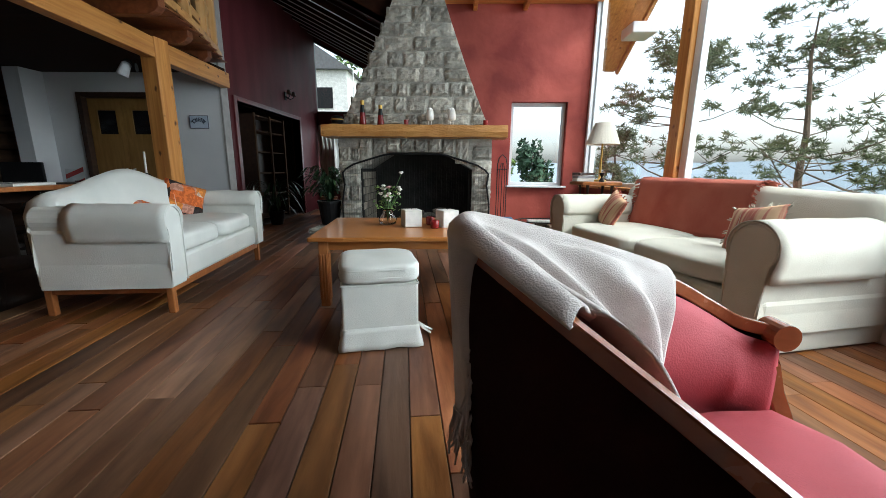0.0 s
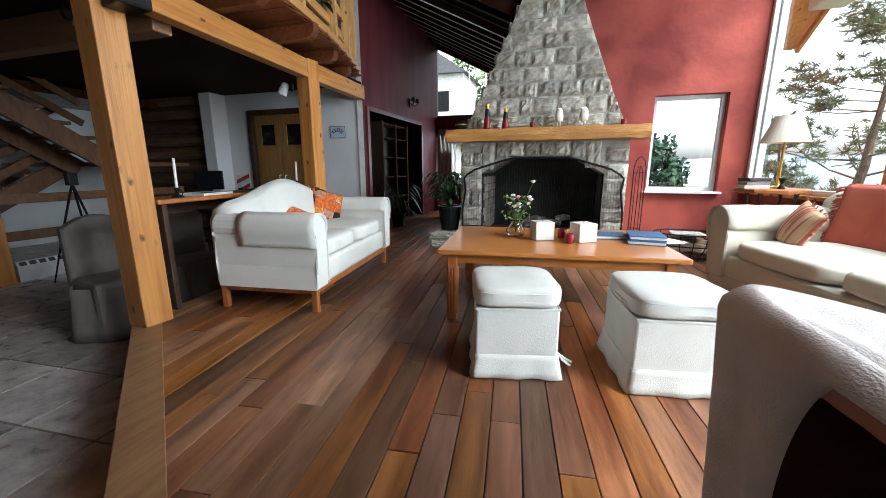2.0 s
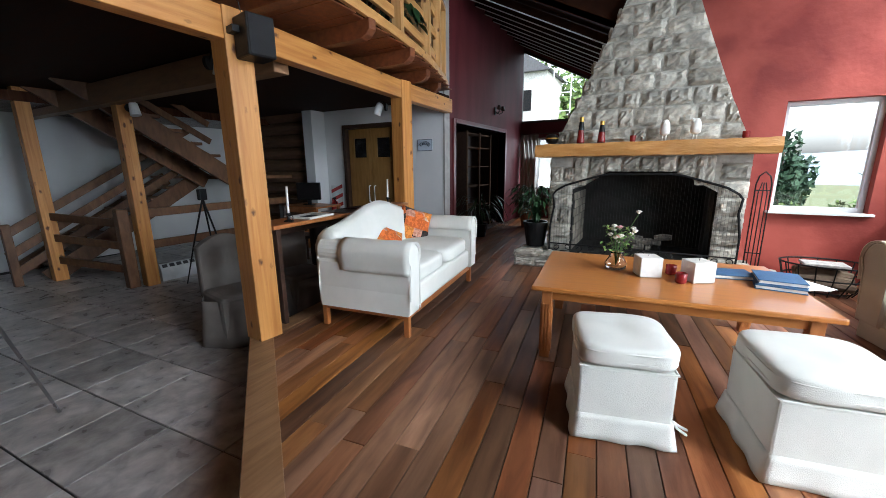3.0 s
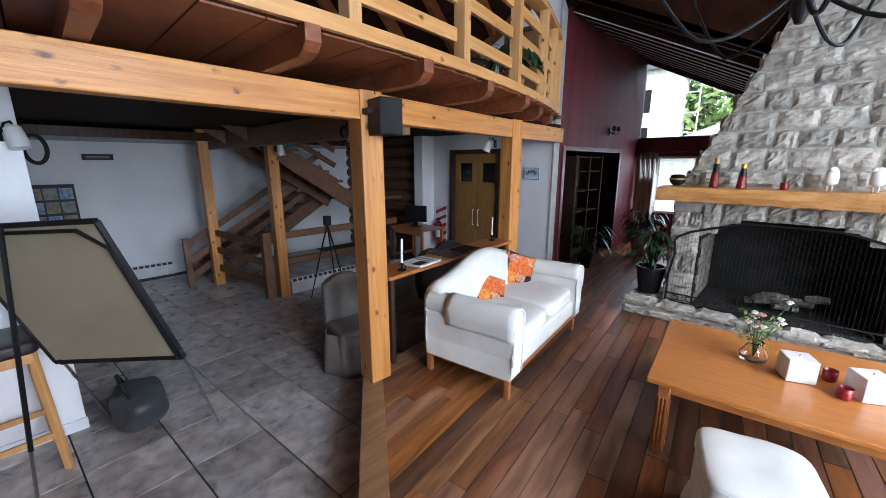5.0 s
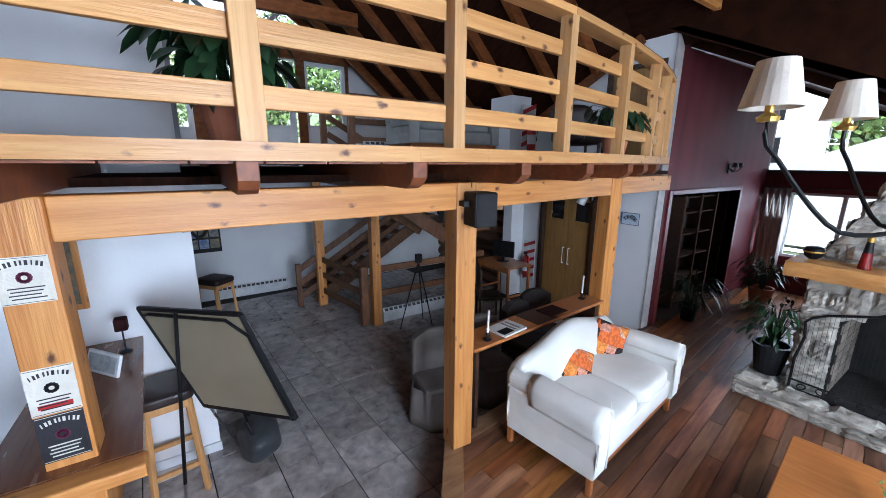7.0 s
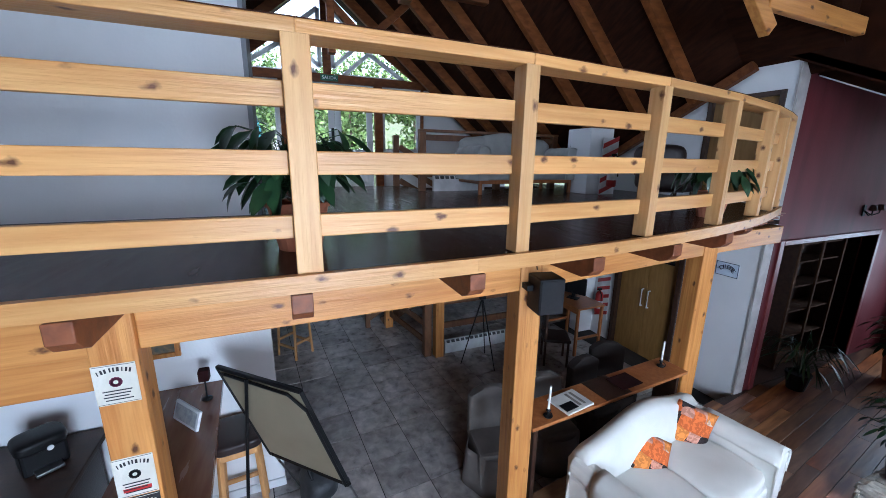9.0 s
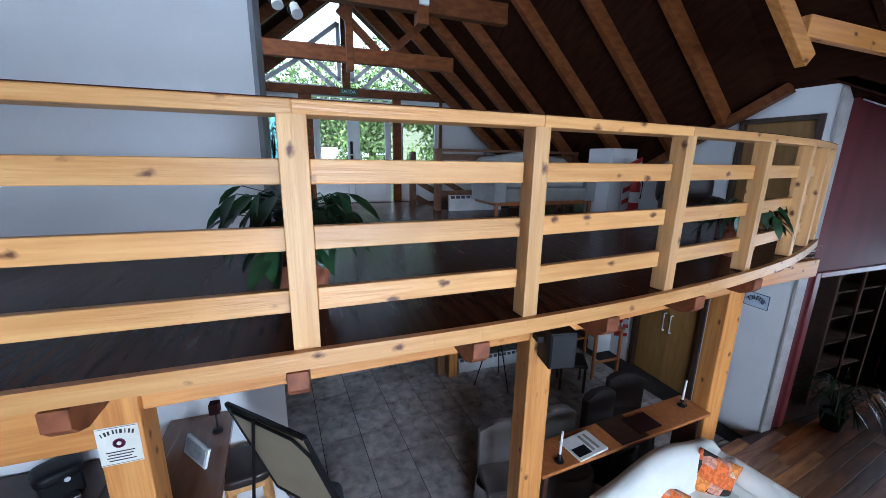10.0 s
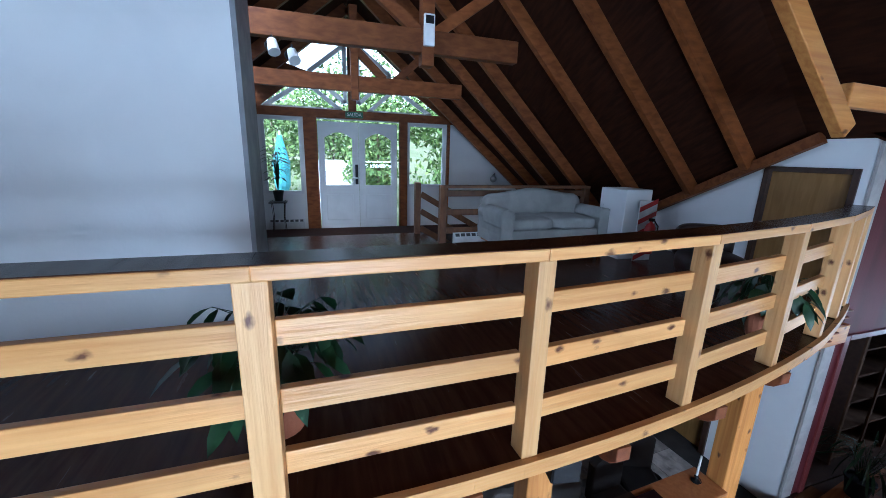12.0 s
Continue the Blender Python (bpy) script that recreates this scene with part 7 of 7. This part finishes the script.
# paper labels on the near post: plain printed shapes
cream_p = mat("cream_paper", (0.72, 0.69, 0.6), None, 0.6)
ink = mat("black_ink", (0.02, 0.02, 0.025), None, 0.5)
rosette = mat("plum_ink", (0.22, 0.03, 0.09), None, 0.6)
for z0, h, base, fg in ((1.915, 0.21, cream_p, ink), (1.375, 0.232, cream_p, ink), (1.126, 0.242, ink, cream_p)):
    lb = thing("label_poster", "printed bottle-label poster on the pine post" if base == cream_p else "black bottle-label poster on the pine post", "poster", "post labels", at=(-2.7645, -0.302, z0))
    part("sheet", B((0, -0.086, 0), (0.003, 0.086, h)), base, lb)
    part("border", B((0.003, -0.081, h * 0.97), (0.0036, 0.081, h * 0.98)), fg, lb)
    part("border", B((0.003, -0.081, h * 0.02), (0.0036, 0.081, h * 0.03)), fg, lb)
    for k in range(9):
        q = (k - 4) / 4
        part("title_bar", B((0.003, -0.0022 - 0.002 * (k % 3), -0.010), (0.0045, 0.0022 + 0.002 * (k % 2), 0.012), 0, pose(0, q * 0.064, h * (0.87 - 0.06 * q * q), -q * 14)), fg, lb)
    bm = bmesh.new()
    for k in range(12):
        a = 2 * math.pi * k / 12
        rod(bm, (0.003, 0.018 * math.cos(a), h * 0.56 + 0.018 * math.sin(a)), (0.0047, 0.018 * math.cos(a), h * 0.56 + 0.018 * math.sin(a)), 0.009, n=8)
    part("seal", bm, rosette if h != 0.232 else ink, lb)
    part("seal_centre", rod(bmesh.new(), (0.0047, 0, h * 0.56), (0.0055, 0, h * 0.56), 0.010, n=14), base, lb)
    for k in range(4):
        part("text_bar", B((0.003, -0.058 + 0.006 * (k % 2), h * (0.33 - 0.075 * k)), (0.0045, 0.058 - 0.008 * (k % 3), h * (0.355 - 0.075 * k))), fg, lb)
    if h == 0.232:
        part("ribbon", B((0.003, -0.06, h * 0.13), (0.0042, 0.06, h * 0.22)), sred, lb)

# ---- upstairs ----
make_sofa("sofa", "pale grey sofa under the roof slope upstairs", 1.75, 0.85, 0.68, 0.92, 0.10, mat("pale_grey_cloth", (0.33, 0.34, 0.33), (0.40, 0.41, 0.40), 0.9, fine=200), cherry, 2, (-5.95, 3.95, MEZZ), 90)
cb = solid("cabinet", B((-5.75, 4.80, MEZZ), (-5.25, 5.25, 3.58), 0.01), white_wall, "low white boxed-in cabinet beside the sofa", "cabinet")
ex2 = copy_thing(ex, pose(-5.17, 5.12, 3.02, 0, 0, 90))
tagged(ex2, label="fire extinguisher on a striped panel upstairs")
ur = thing("stairwell_rail", "brown timber guard rail round the upstairs stairwell", "railing")
for x, y in ((-6.42, 2.55), (-7.55, 2.45), (-6.42, 3.9), (-6.42, 5.05)):
    part("post", B((x - 0.05, y - 0.05, MEZZ), (x + 0.05, y + 0.05, 3.50), 0.006), sw, ur)
for z in (2.86, 3.14, 3.42):
    part("board", B((-6.44, 2.6, z - 0.045), (-6.40, 5.0, z + 0.045), 0.005), sw, ur)
part("handrail", B((-6.48, 2.5, 3.50), (-6.36, 5.1, 3.54), 0.006), sw, ur)
for h in (0.1, 0.4, 0.7):
    part("sloping_board", beam(bmesh.new(), (-7.5, 2.5, MEZZ + h), (-7.5, 4.6, MEZZ + h - 1.2), 0.035, 0.1), sw, ur)
baseboard_heater("white baseboard heater behind the upstairs sofa", (-6.35, 2.7, MEZZ), 0, 0.9, 0.24)
pl2 = thing("lamp_stand", "slim black iron plant stand by the entrance", "stand", at=(-9.1, 0.05, LOW))
for x in (-0.12, 0.12):
    for y in (-0.12, 0.12):
        part("leg", tube(bmesh.new(), [(x, y, 0), (x * 0.8, y * 0.8, 0.35), (x, y, 0.68)], 0.009, 5), iron, pl2)
part("top", B((-0.16, -0.16, 0.65), (0.16, 0.16, 0.67), 0.004), iron, pl2)
dm = solid("doormat", B((-9.0, 1.9, LOW), (-8.5, 2.7, LOW + 0.012), 0.004), black_plastic, "dark doormat inside the entrance", "doormat")
spot((-5.55, 0.42, 4.95), 20, -30, "double white spotlight on the roof truss")
spot((-5.55, 0.60, 4.88), 20, -40, "double white spotlight on the roof truss")
wl_ = thing("wall_lamp", "round chrome wall lamp on the entrance wall", "lamp", at=(W + 0.03, 4.8, 3.45))
part("globe", cushion(bmesh.new(), (0.16, 0.16, 0.16), pose(0.08, 0, 0), 2, 8), steel, wl_, smooth=True)
part("arm", tube(bmesh.new(), [(-0.03, 0.02, 0.06), (0.03, 0.05, 0.13), (0.08, 0.02, 0.08)], 0.008, 6), iron, wl_)
em = thing("emergency_light", "white emergency light box on the tie beam", "lamp", at=(-5.52, 2.04, 5.14))
part("case", B((0, -0.06, -0.02), (0.05, 0.06, 0.30), 0.01), white_metal, em)
part("lens", B((0.05, -0.045, 0.20), (0.055, 0.045, 0.28), 0.004), black_plastic, em)
ar = thing("armchair", "dark armchair near the upper door", "chair", at=(-3.9, 4.75, MEZZ), turn=60)
part("seat", cushion(bmesh.new(), (0.6, 0.6, 0.3), pose(0, 0, 0.3), 4, 8), leather, ar, smooth=True)
part("backrest", cushion(bmesh.new(), (0.6, 0.18, 0.42), pose(0, 0.26, 0.5), 4, 8), leather, ar, smooth=True)
for x in (-0.27, 0.27):
    part("foot", rod(bmesh.new(), (x * 0.8, -0.2, 0), (x * 0.8, -0.2, 0.2), 0.02, n=8), dark_wood, ar)
    part("foot", rod(bmesh.new(), (x * 0.8, 0.2, 0), (x * 0.8, 0.2, 0.2), 0.02, n=8), dark_wood, ar)
# ---- outside ----
bm = bmesh.new()


def gz(x, y):
    if x <= -9.75:
        return LOW - 0.16 + max(0, -x - 20) * 0.12
    return -0.5 - max(0, x - 3.7) * 0.30 - max(0, y - 12) * 0.05 if x < 120 else -35
grid_x = [-400, -200, -100, -50, -25, -14, -9.75, -9.74, -4, 0, 3.7, 8, 14, 25, 50, 120, 400, 1500]
grid_y = [-1500, -400, -100, -30, -10, 0, 6, 10.5, 16, 30, 60, 150, 400, 1500]
g = [[bm.verts.new((x, y, max(-38, gz(x, y)))) for y in grid_y] for x in grid_x]
for i in range(len(grid_x) - 1):
    for j in range(len(grid_y) - 1):
        bm.faces.new((g[i][j], g[i + 1][j], g[i + 1][j + 1], g[i][j + 1]))
structure("ground", bm, mat("grassy_ground", (0.10, 0.13, 0.05), (0.16, 0.17, 0.09), 0.95, scale=0.5, bump=0.4, fine=6, coords="Object"), "grassy ground falling towards a lake", "ground")


def pine_tree(x, y, base, height, lean, seed, spread=1.0, clumps=260):
    """A sparse old pine: a leaning trunk, limbs and needle clumps at their ends."""
    r = random.Random(seed)
    t = thing("pine_tree", "tall sparse pine with dark needle clumps", "tree", "pines outside", at=(x, y, base))
    pts = [Vector((lean * (k / 8) ** 1.4 * height * 0.3 + 0.05 * r.uniform(-1, 1), 0.1 * r.uniform(-1, 1), height * k / 8)) for k in range(9)]
    part("trunk", tube(bmesh.new(), pts, [0.16 * (1 - 0.85 * k / 8) for k in range(9)], 8), bark, t)
    limbs, fol = bmesh.new(), bmesh.new()
    tips = []
    for k in range(30):
        f = r.uniform(0.25, 0.99)
        i = min(7, int(f * 8))
        p = pts[i].lerp(pts[i + 1], f * 8 - i)
        a = r.uniform(0, 6.283)
        L = spread * height * 0.28 * (1.1 - 0.75 * f) * r.uniform(0.7, 1.3)
        q = p + Vector((L * math.cos(a), L * math.sin(a), L * r.uniform(0.05, 0.5)))
        mid = p.lerp(q, 0.5) + Vector((0, 0, -0.06 * L))
        tube(limbs, [p, mid, q], [0.045 * (1.1 - f), 0.03 * (1.1 - f), 0.012], 5)
        for j in range(5):
            s = p.lerp(q, r.uniform(0.45, 1.0))
            e = s + Vector((r.uniform(-1, 1), r.uniform(-1, 1), r.uniform(0, 0.8))) * L * 0.28
            tube(limbs, [s, e], [0.012, 0.005], 4)
            tips.append(e)
        tips.append(q)
    for k in range(clumps):
        c = r.choice(tips) + Vector((r.gauss(0, 1), r.gauss(0, 1), r.gauss(0, 0.5))) * 0.17
        s = r.uniform(0.09, 0.2)
        for j in range(34):
            d = Vector((r.gauss(0, 1), r.gauss(0, 1), r.gauss(0.3, 0.6))).normalized() * s * r.uniform(0.5, 1.4)
            w = d.cross(Vector((r.gauss(0, 1), r.gauss(0, 1), r.gauss(0, 1)))).normalized() * 0.011
            vs = [fol.verts.new(c + v) for v in (-w * 0.4, w * 0.4, d * 0.6 + w, d, d * 0.6 - w)]
            fol.faces.new(vs)
    part("limbs", limbs, bark, t)
    part("crown", fol, pine_needles, t)["kind"] = "stuff"
    return t


pine_tree(8.6, 6.9, -2.6, 8.6, 0.35, 1, 1.3, 620)
pine_tree(10.2, 11.6, -3.2, 8.4, -0.2, 2, 1.2, 560)
pine_tree(9.3, 3.2, -2.8, 7.2, 0.2, 3, 1.25, 560)
pine_tree(6.4, 12.0, -2.2, 6.6, 0.2, 12, 1.3, 560)
pine_tree(5.6, 13.5, -2.4, 4.6, -0.1, 15, 1.3, 420)
pine_tree(12.5, 8.8, -4.0, 7.6, 0.1, 7, 1.2, 520)


def bush(name, label, x, y, z, sx, sy, sz, n_, seed, material, leaf=0.12):
    r = random.Random(seed)
    t = thing(name, label, "bush", at=(x, y, z))
    part("trunk", tube(bmesh.new(), [(0, 0, 0), (0.05, 0.02, sz * 0.4), (0, 0, sz * 0.8)], [0.06, 0.045, 0.02], 6), bark, t)
    bm = bmesh.new()
    lobes = [(Vector((r.uniform(-0.6, 0.6) * sx, r.uniform(-0.6, 0.6) * sy, r.uniform(0.25, 0.85) * sz)), r.uniform(0.25, 0.45)) for _ in range(14)]
    for k in range(n_):
        c, q = r.choice(lobes)
        d = Vector((r.gauss(0, 1), r.gauss(0, 1), r.gauss(0, 1))).normalized()
        p = c + Vector((d.x * q * sx, d.y * q * sy, d.z * q * sz * 0.6))
        u = Vector((r.gauss(0, 1), r.gauss(0, 1), r.gauss(0, 1))).normalized() * leaf
        v = u.cross(d).normalized() * leaf * 0.5
        bm.faces.new([bm.verts.new(p + w) for w in (-u, v, u, -v)])
    part("crown", bm, material, t)["kind"] = "stuff"
    return t


cypress = mat("cypress_foliage", (0.02, 0.05, 0.03), (0.04, 0.085, 0.045), 0.85, scale=2, island=0.35, bump=0)
bush("cypress_tree", "dark columnar cypress far outside the window", 4.2, 21, -1.6, 0.9, 0.9, 4.2, 1500, 1, cypress, 0.16)
bush("cypress_tree", "dark columnar cypress far outside the window", 5.3, 24, -1.8, 0.8, 0.8, 3.6, 1300, 2, cypress, 0.16)
bush("garden_bush", "pale green garden bush", 3.2, 14, -1.4, 1.2, 1.0, 1.6, 1500, 3, hedge_mat, 0.1)
bush("garden_bush", "pale green garden bush", 6.2, 17, -1.8, 1.8, 1.2, 1.9, 1800, 4, hedge_mat, 0.12)
bush("broadleaf_tree", "bright green broadleaf tree behind the house", -6.0, 30, -1.5, 4.5, 3, 9.5, 4200, 5, hedge_mat, 0.28)
bush("broadleaf_tree", "bright green broadleaf tree behind the house", 0.5, 33, -1.5, 5, 3, 8.4, 4200, 6, hedge_mat, 0.28)
bush("garden_bush", "bright green bush outside the back window", -1.6, 14.2, -0.7, 1.4, 1.0, 2.6, 2000, 7, hedge_mat, 0.09)
for k, (x, y, sx, sz) in enumerate(((-14.0, 2.7, 1.3, 3.6), (-13.6, 4.8, 1.5, 3.8), (-15.5, -0.6, 1.8, 4.2), (-17, 1.4, 2.2, 5.2), (-16, 6.5, 2.2, 5.0), (-19, 3.5, 3.0, 7.0))):
    bush("garden_bush", "sunlit leafy hedge outside the entrance", x, y, LOW - 0.2, sx, sx, sz, 2600, 20 + k, hedge_mat, 0.1)
pw = mat("white_render", (0.7, 0.7, 0.68), None, 0.8)
hs = thing("neighbour_house", "white neighbouring house with balconies and a scaffold tower", "house", at=(-8.4, 24.5, -0.6))
part("wall", B((-3.2, 0, 0), (1.9, 4, 7.4)), pw, hs)
part("roof", prism(bmesh.new(), [(-3.5, 7.4), (2.2, 7.4), (-0.6, 9.2)], -0.3, 4.3), mat("slate_roof", (0.12, 0.12, 0.13)), hs)
for k in range(3):
    for j in range(2):
        part("window", B((-2.2 + 2.2 * j, -0.04, 1.2 + 2.0 * k), (-1.2 + 2.2 * j, 0.02, 2.4 + 2.0 * k)), black_plastic, hs)
for k in range(7):
    part("scaffold_bar", rod(bmesh.new(), (2.4, -0.4, 1.0 * k), (3.4, -0.4, 1.0 * k), 0.03, n=5), white_metal, hs)
for x in (2.4, 3.4):
    part("scaffold_post", rod(bmesh.new(), (x, -0.4, 0), (x, -0.4, 7.4), 0.035, n=5), white_metal, hs)
sh = thing("garden_shed", "low pale-roofed outbuilding behind the house", "shed", at=(-2.4, 20.0, -0.6))
part("wall", B((-3.5, 0, 0), (3.0, 3, 2.9)), pw, sh)
part("roof", prism(bmesh.new(), [(-3.9, 2.9), (3.4, 2.9), (-0.2, 4.3)], -0.4, 3.4), mat("pale_roof", (0.5, 0.52, 0.55)), sh)
st_ = thing("garden_steps", "pale stone garden steps outside the entrance", "steps", at=(-13.0, 1.1, LOW - 0.16))
for k in range(9):
    part("step", B((-0.3 * k - 0.3, -0.8, 0.0), (-0.3 * k, 0.8, 0.17 * (k + 1)), 0.01), pw, st_)
bc_ = thing("parasol", "closed turquoise parasol outside the entrance window", "parasol", at=(-12.2, -0.1, LOW - 0.16))
part("cloth", lathe(bmesh.new(), [(0.05, 0.5), (0.2, 0.9), (0.22, 1.5), (0.05, 2.2)], 12), mat("turquoise_cloth", (0.12, 0.40, 0.44), None, 0.8), bc_)
part("pole", rod(bmesh.new(), (0, 0, 0), (0, 0, 2.3), 0.025), white_metal, bc_)

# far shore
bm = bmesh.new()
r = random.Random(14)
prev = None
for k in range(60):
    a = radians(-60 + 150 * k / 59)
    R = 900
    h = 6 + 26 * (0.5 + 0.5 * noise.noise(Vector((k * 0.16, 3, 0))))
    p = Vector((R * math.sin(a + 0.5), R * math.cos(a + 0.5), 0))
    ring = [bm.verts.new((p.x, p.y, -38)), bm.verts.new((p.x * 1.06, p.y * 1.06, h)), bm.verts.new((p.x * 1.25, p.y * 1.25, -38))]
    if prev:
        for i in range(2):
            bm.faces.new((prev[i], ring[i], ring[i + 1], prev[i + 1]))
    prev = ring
# distance haze is painted into the hills as a pale blue-grey
structure("backdrop_hills", bm, mat("haze_tinted_hills", (0.30, 0.36, 0.42), (0.36, 0.42, 0.47), 1.0, scale=0.01, bump=0), "hills across the lake with pale haze painted into their colour", "backdrop")
# ---- floor pieces ----
PL = 0.132
TURN = radians(7.5)
ca, sa = math.cos(TURN), math.sin(TURN)
WOOD_TOP = [(-3.02, 2.06), (-0.6, 0.30), (1.4, -1.2), (3.4, -1.2), (3.4, 2.0), (2.05, 6.06), (0.62, 6.06), (-0.62, 6.4), (-0.62, 10.15), (-3.4, 10.15), (-3.4, 5.0)]
loc = [(x * ca + y * sa, -x * sa + y * ca) for x, y in WOOD_TOP]


def spans(px):
    ys = []
    for (x0, y0), (x1, y1) in zip(loc, loc[1:] + loc[:1]):
        if (x0 <= px) != (x1 <= px):
            ys.append(y0 + (y1 - y0) * (px - x0) / (x1 - x0))
    ys.sort()
    return list(zip(ys[::2], ys[1::2]))


floor_planks = thing("floor_planks", "reddish-brown varnished plank floor with worn boards", "floor", kind="structure")
floor_planks.matrix_world = pose(0, 0, 0, 0, 0, 7.5)
rp = random.Random(11)
meshes = {}
near = []
rest = []
row = math.floor(min(p[0] for p in loc) / PL)
while row * PL < max(p[0] for p in loc):
    x0 = row * PL
    a, b = spans(x0 + 0.003), spans(x0 + PL - 0.003)
    for (p, q), (r, s) in zip(a, b):
        lo_, hi_ = max(p, r), min(q, s)
        y = lo_ - rp.uniform(0, 1.8)
        while y < hi_ - 0.02:
            n_ = rp.choice((1.0, 1.3, 1.7, 2.1, 2.6))
            y0, y1 = max(y, lo_), min(y + n_, hi_)
            if y1 - y0 > 0.03:
                (near if -2.8 < x0 < 1.2 and y0 < 6.0 else rest).append((x0, y0, y1))
            y += n_
    row += 1
near.sort(key=lambda c: c[1])
rest += near[300:]


def plank_mesh(l_):
    key = round(l_, 2)
    if key not in meshes:
        meshes[key] = mesh_of("plank", B((0.0024, 0.0018, -0.02), (PL - 0.0024, key - 0.0018, 0.0), 0.0026), plank_mat)
    return meshes[key]


for x0, y0, y1 in near[:300]:
    ob = new("plank", plank_mesh(y1 - y0))
    ob.parent = floor_planks
    ob.matrix_local = pose(x0, y0, rp.uniform(-0.0012, 0.0008))
verts, faces = [], []
for x0, y0, y1 in rest:
    k = len(verts)
    for z in (-0.02, 0.0):
        verts += [(x0 + 0.0024, y0 + 0.001, z), (x0 + PL - 0.0024, y0 + 0.001, z), (x0 + PL - 0.0024, y1 - 0.001, z), (x0 + 0.0024, y1 - 0.001, z)]
    faces += [(k + 4, k + 5, k + 6, k + 7), (k, k + 1, k + 5, k + 4), (k + 1, k + 2, k + 6, k + 5), (k + 2, k + 3, k + 7, k + 6), (k + 3, k, k + 4, k + 7)]
me = bpy.data.meshes.new("far_planks")
me.from_pydata(verts, [], faces)
me.materials.append(mat("floor_plank_far", (0.135, 0.048, 0.016), (0.32, 0.138, 0.050), 0.38, scale=1.2, stretch=(10, 1.3, 8), bump=0.14, fine=3, island=0.46, stain=0.75, coat=0.0, spec=0.32, hue=0.011))
far_planks = new("far_planks", me)
far_planks.parent = floor_planks
far_planks["kind"] = "stuff"

# board along the open edge of the raised floor
for a, b in (((-3.02, 2.06), (-0.6, 0.30)), ((-0.6, 0.30), (1.4, -1.2)), ((-3.02, 2.06), (-3.38, 4.95))):
    A, B_ = Vector((*a, 0)), Vector((*b, 0))
    d = (B_ - A).normalized()
    side = Vector((-d.y, d.x, 0)) * (1 if a != (-3.02, 2.06) or b[1] < 2 else -1)
    if side.x < 0 and b[1] > 2:
        side = -side
    if b[1] < 2 and side.y < 0:
        side = -side
    bm = bmesh.new()
    c = A + side * 0.085
    e = B_ + side * 0.085
    beam(bm, (c.x, c.y, -0.014), (e.x, e.y, -0.014), 0.175, 0.036, 0.004)
    structure("trim_floor_edge", bm, edge_board, "worn wooden edge board of the raised floor", "trim")

# tiles
tiles = thing("floor_tiles", "grey stone tile floor with dark joints", "floor", kind="structure")
tiles.matrix_world = pose(-5.263, 1.112, 0, 0, 0, 4.5)
tm = mesh_of("tile", B((0.005, 0.005, -0.012), (0.495, 0.495, 0.0), 0.0025), tile_mat)
for i in range(-8, 13):
    for j in range(-9, 11):
        x, y = 0.5 * i, 0.5 * j
        c = tiles.matrix_world @ Vector((x + 0.25, y + 0.25, 0))
        if c.x < -8.8 or c.y < -2.9 or c.y > 5.75 or c.x > 1.4 or (c.x > -2.7 and c.y > 2.2 - 0.73 * (c.x + 2.7)):
            continue
        ob = new("tile", tm)
        ob.parent = tiles
        ob.matrix_local = pose(x, y, TILE_Z)
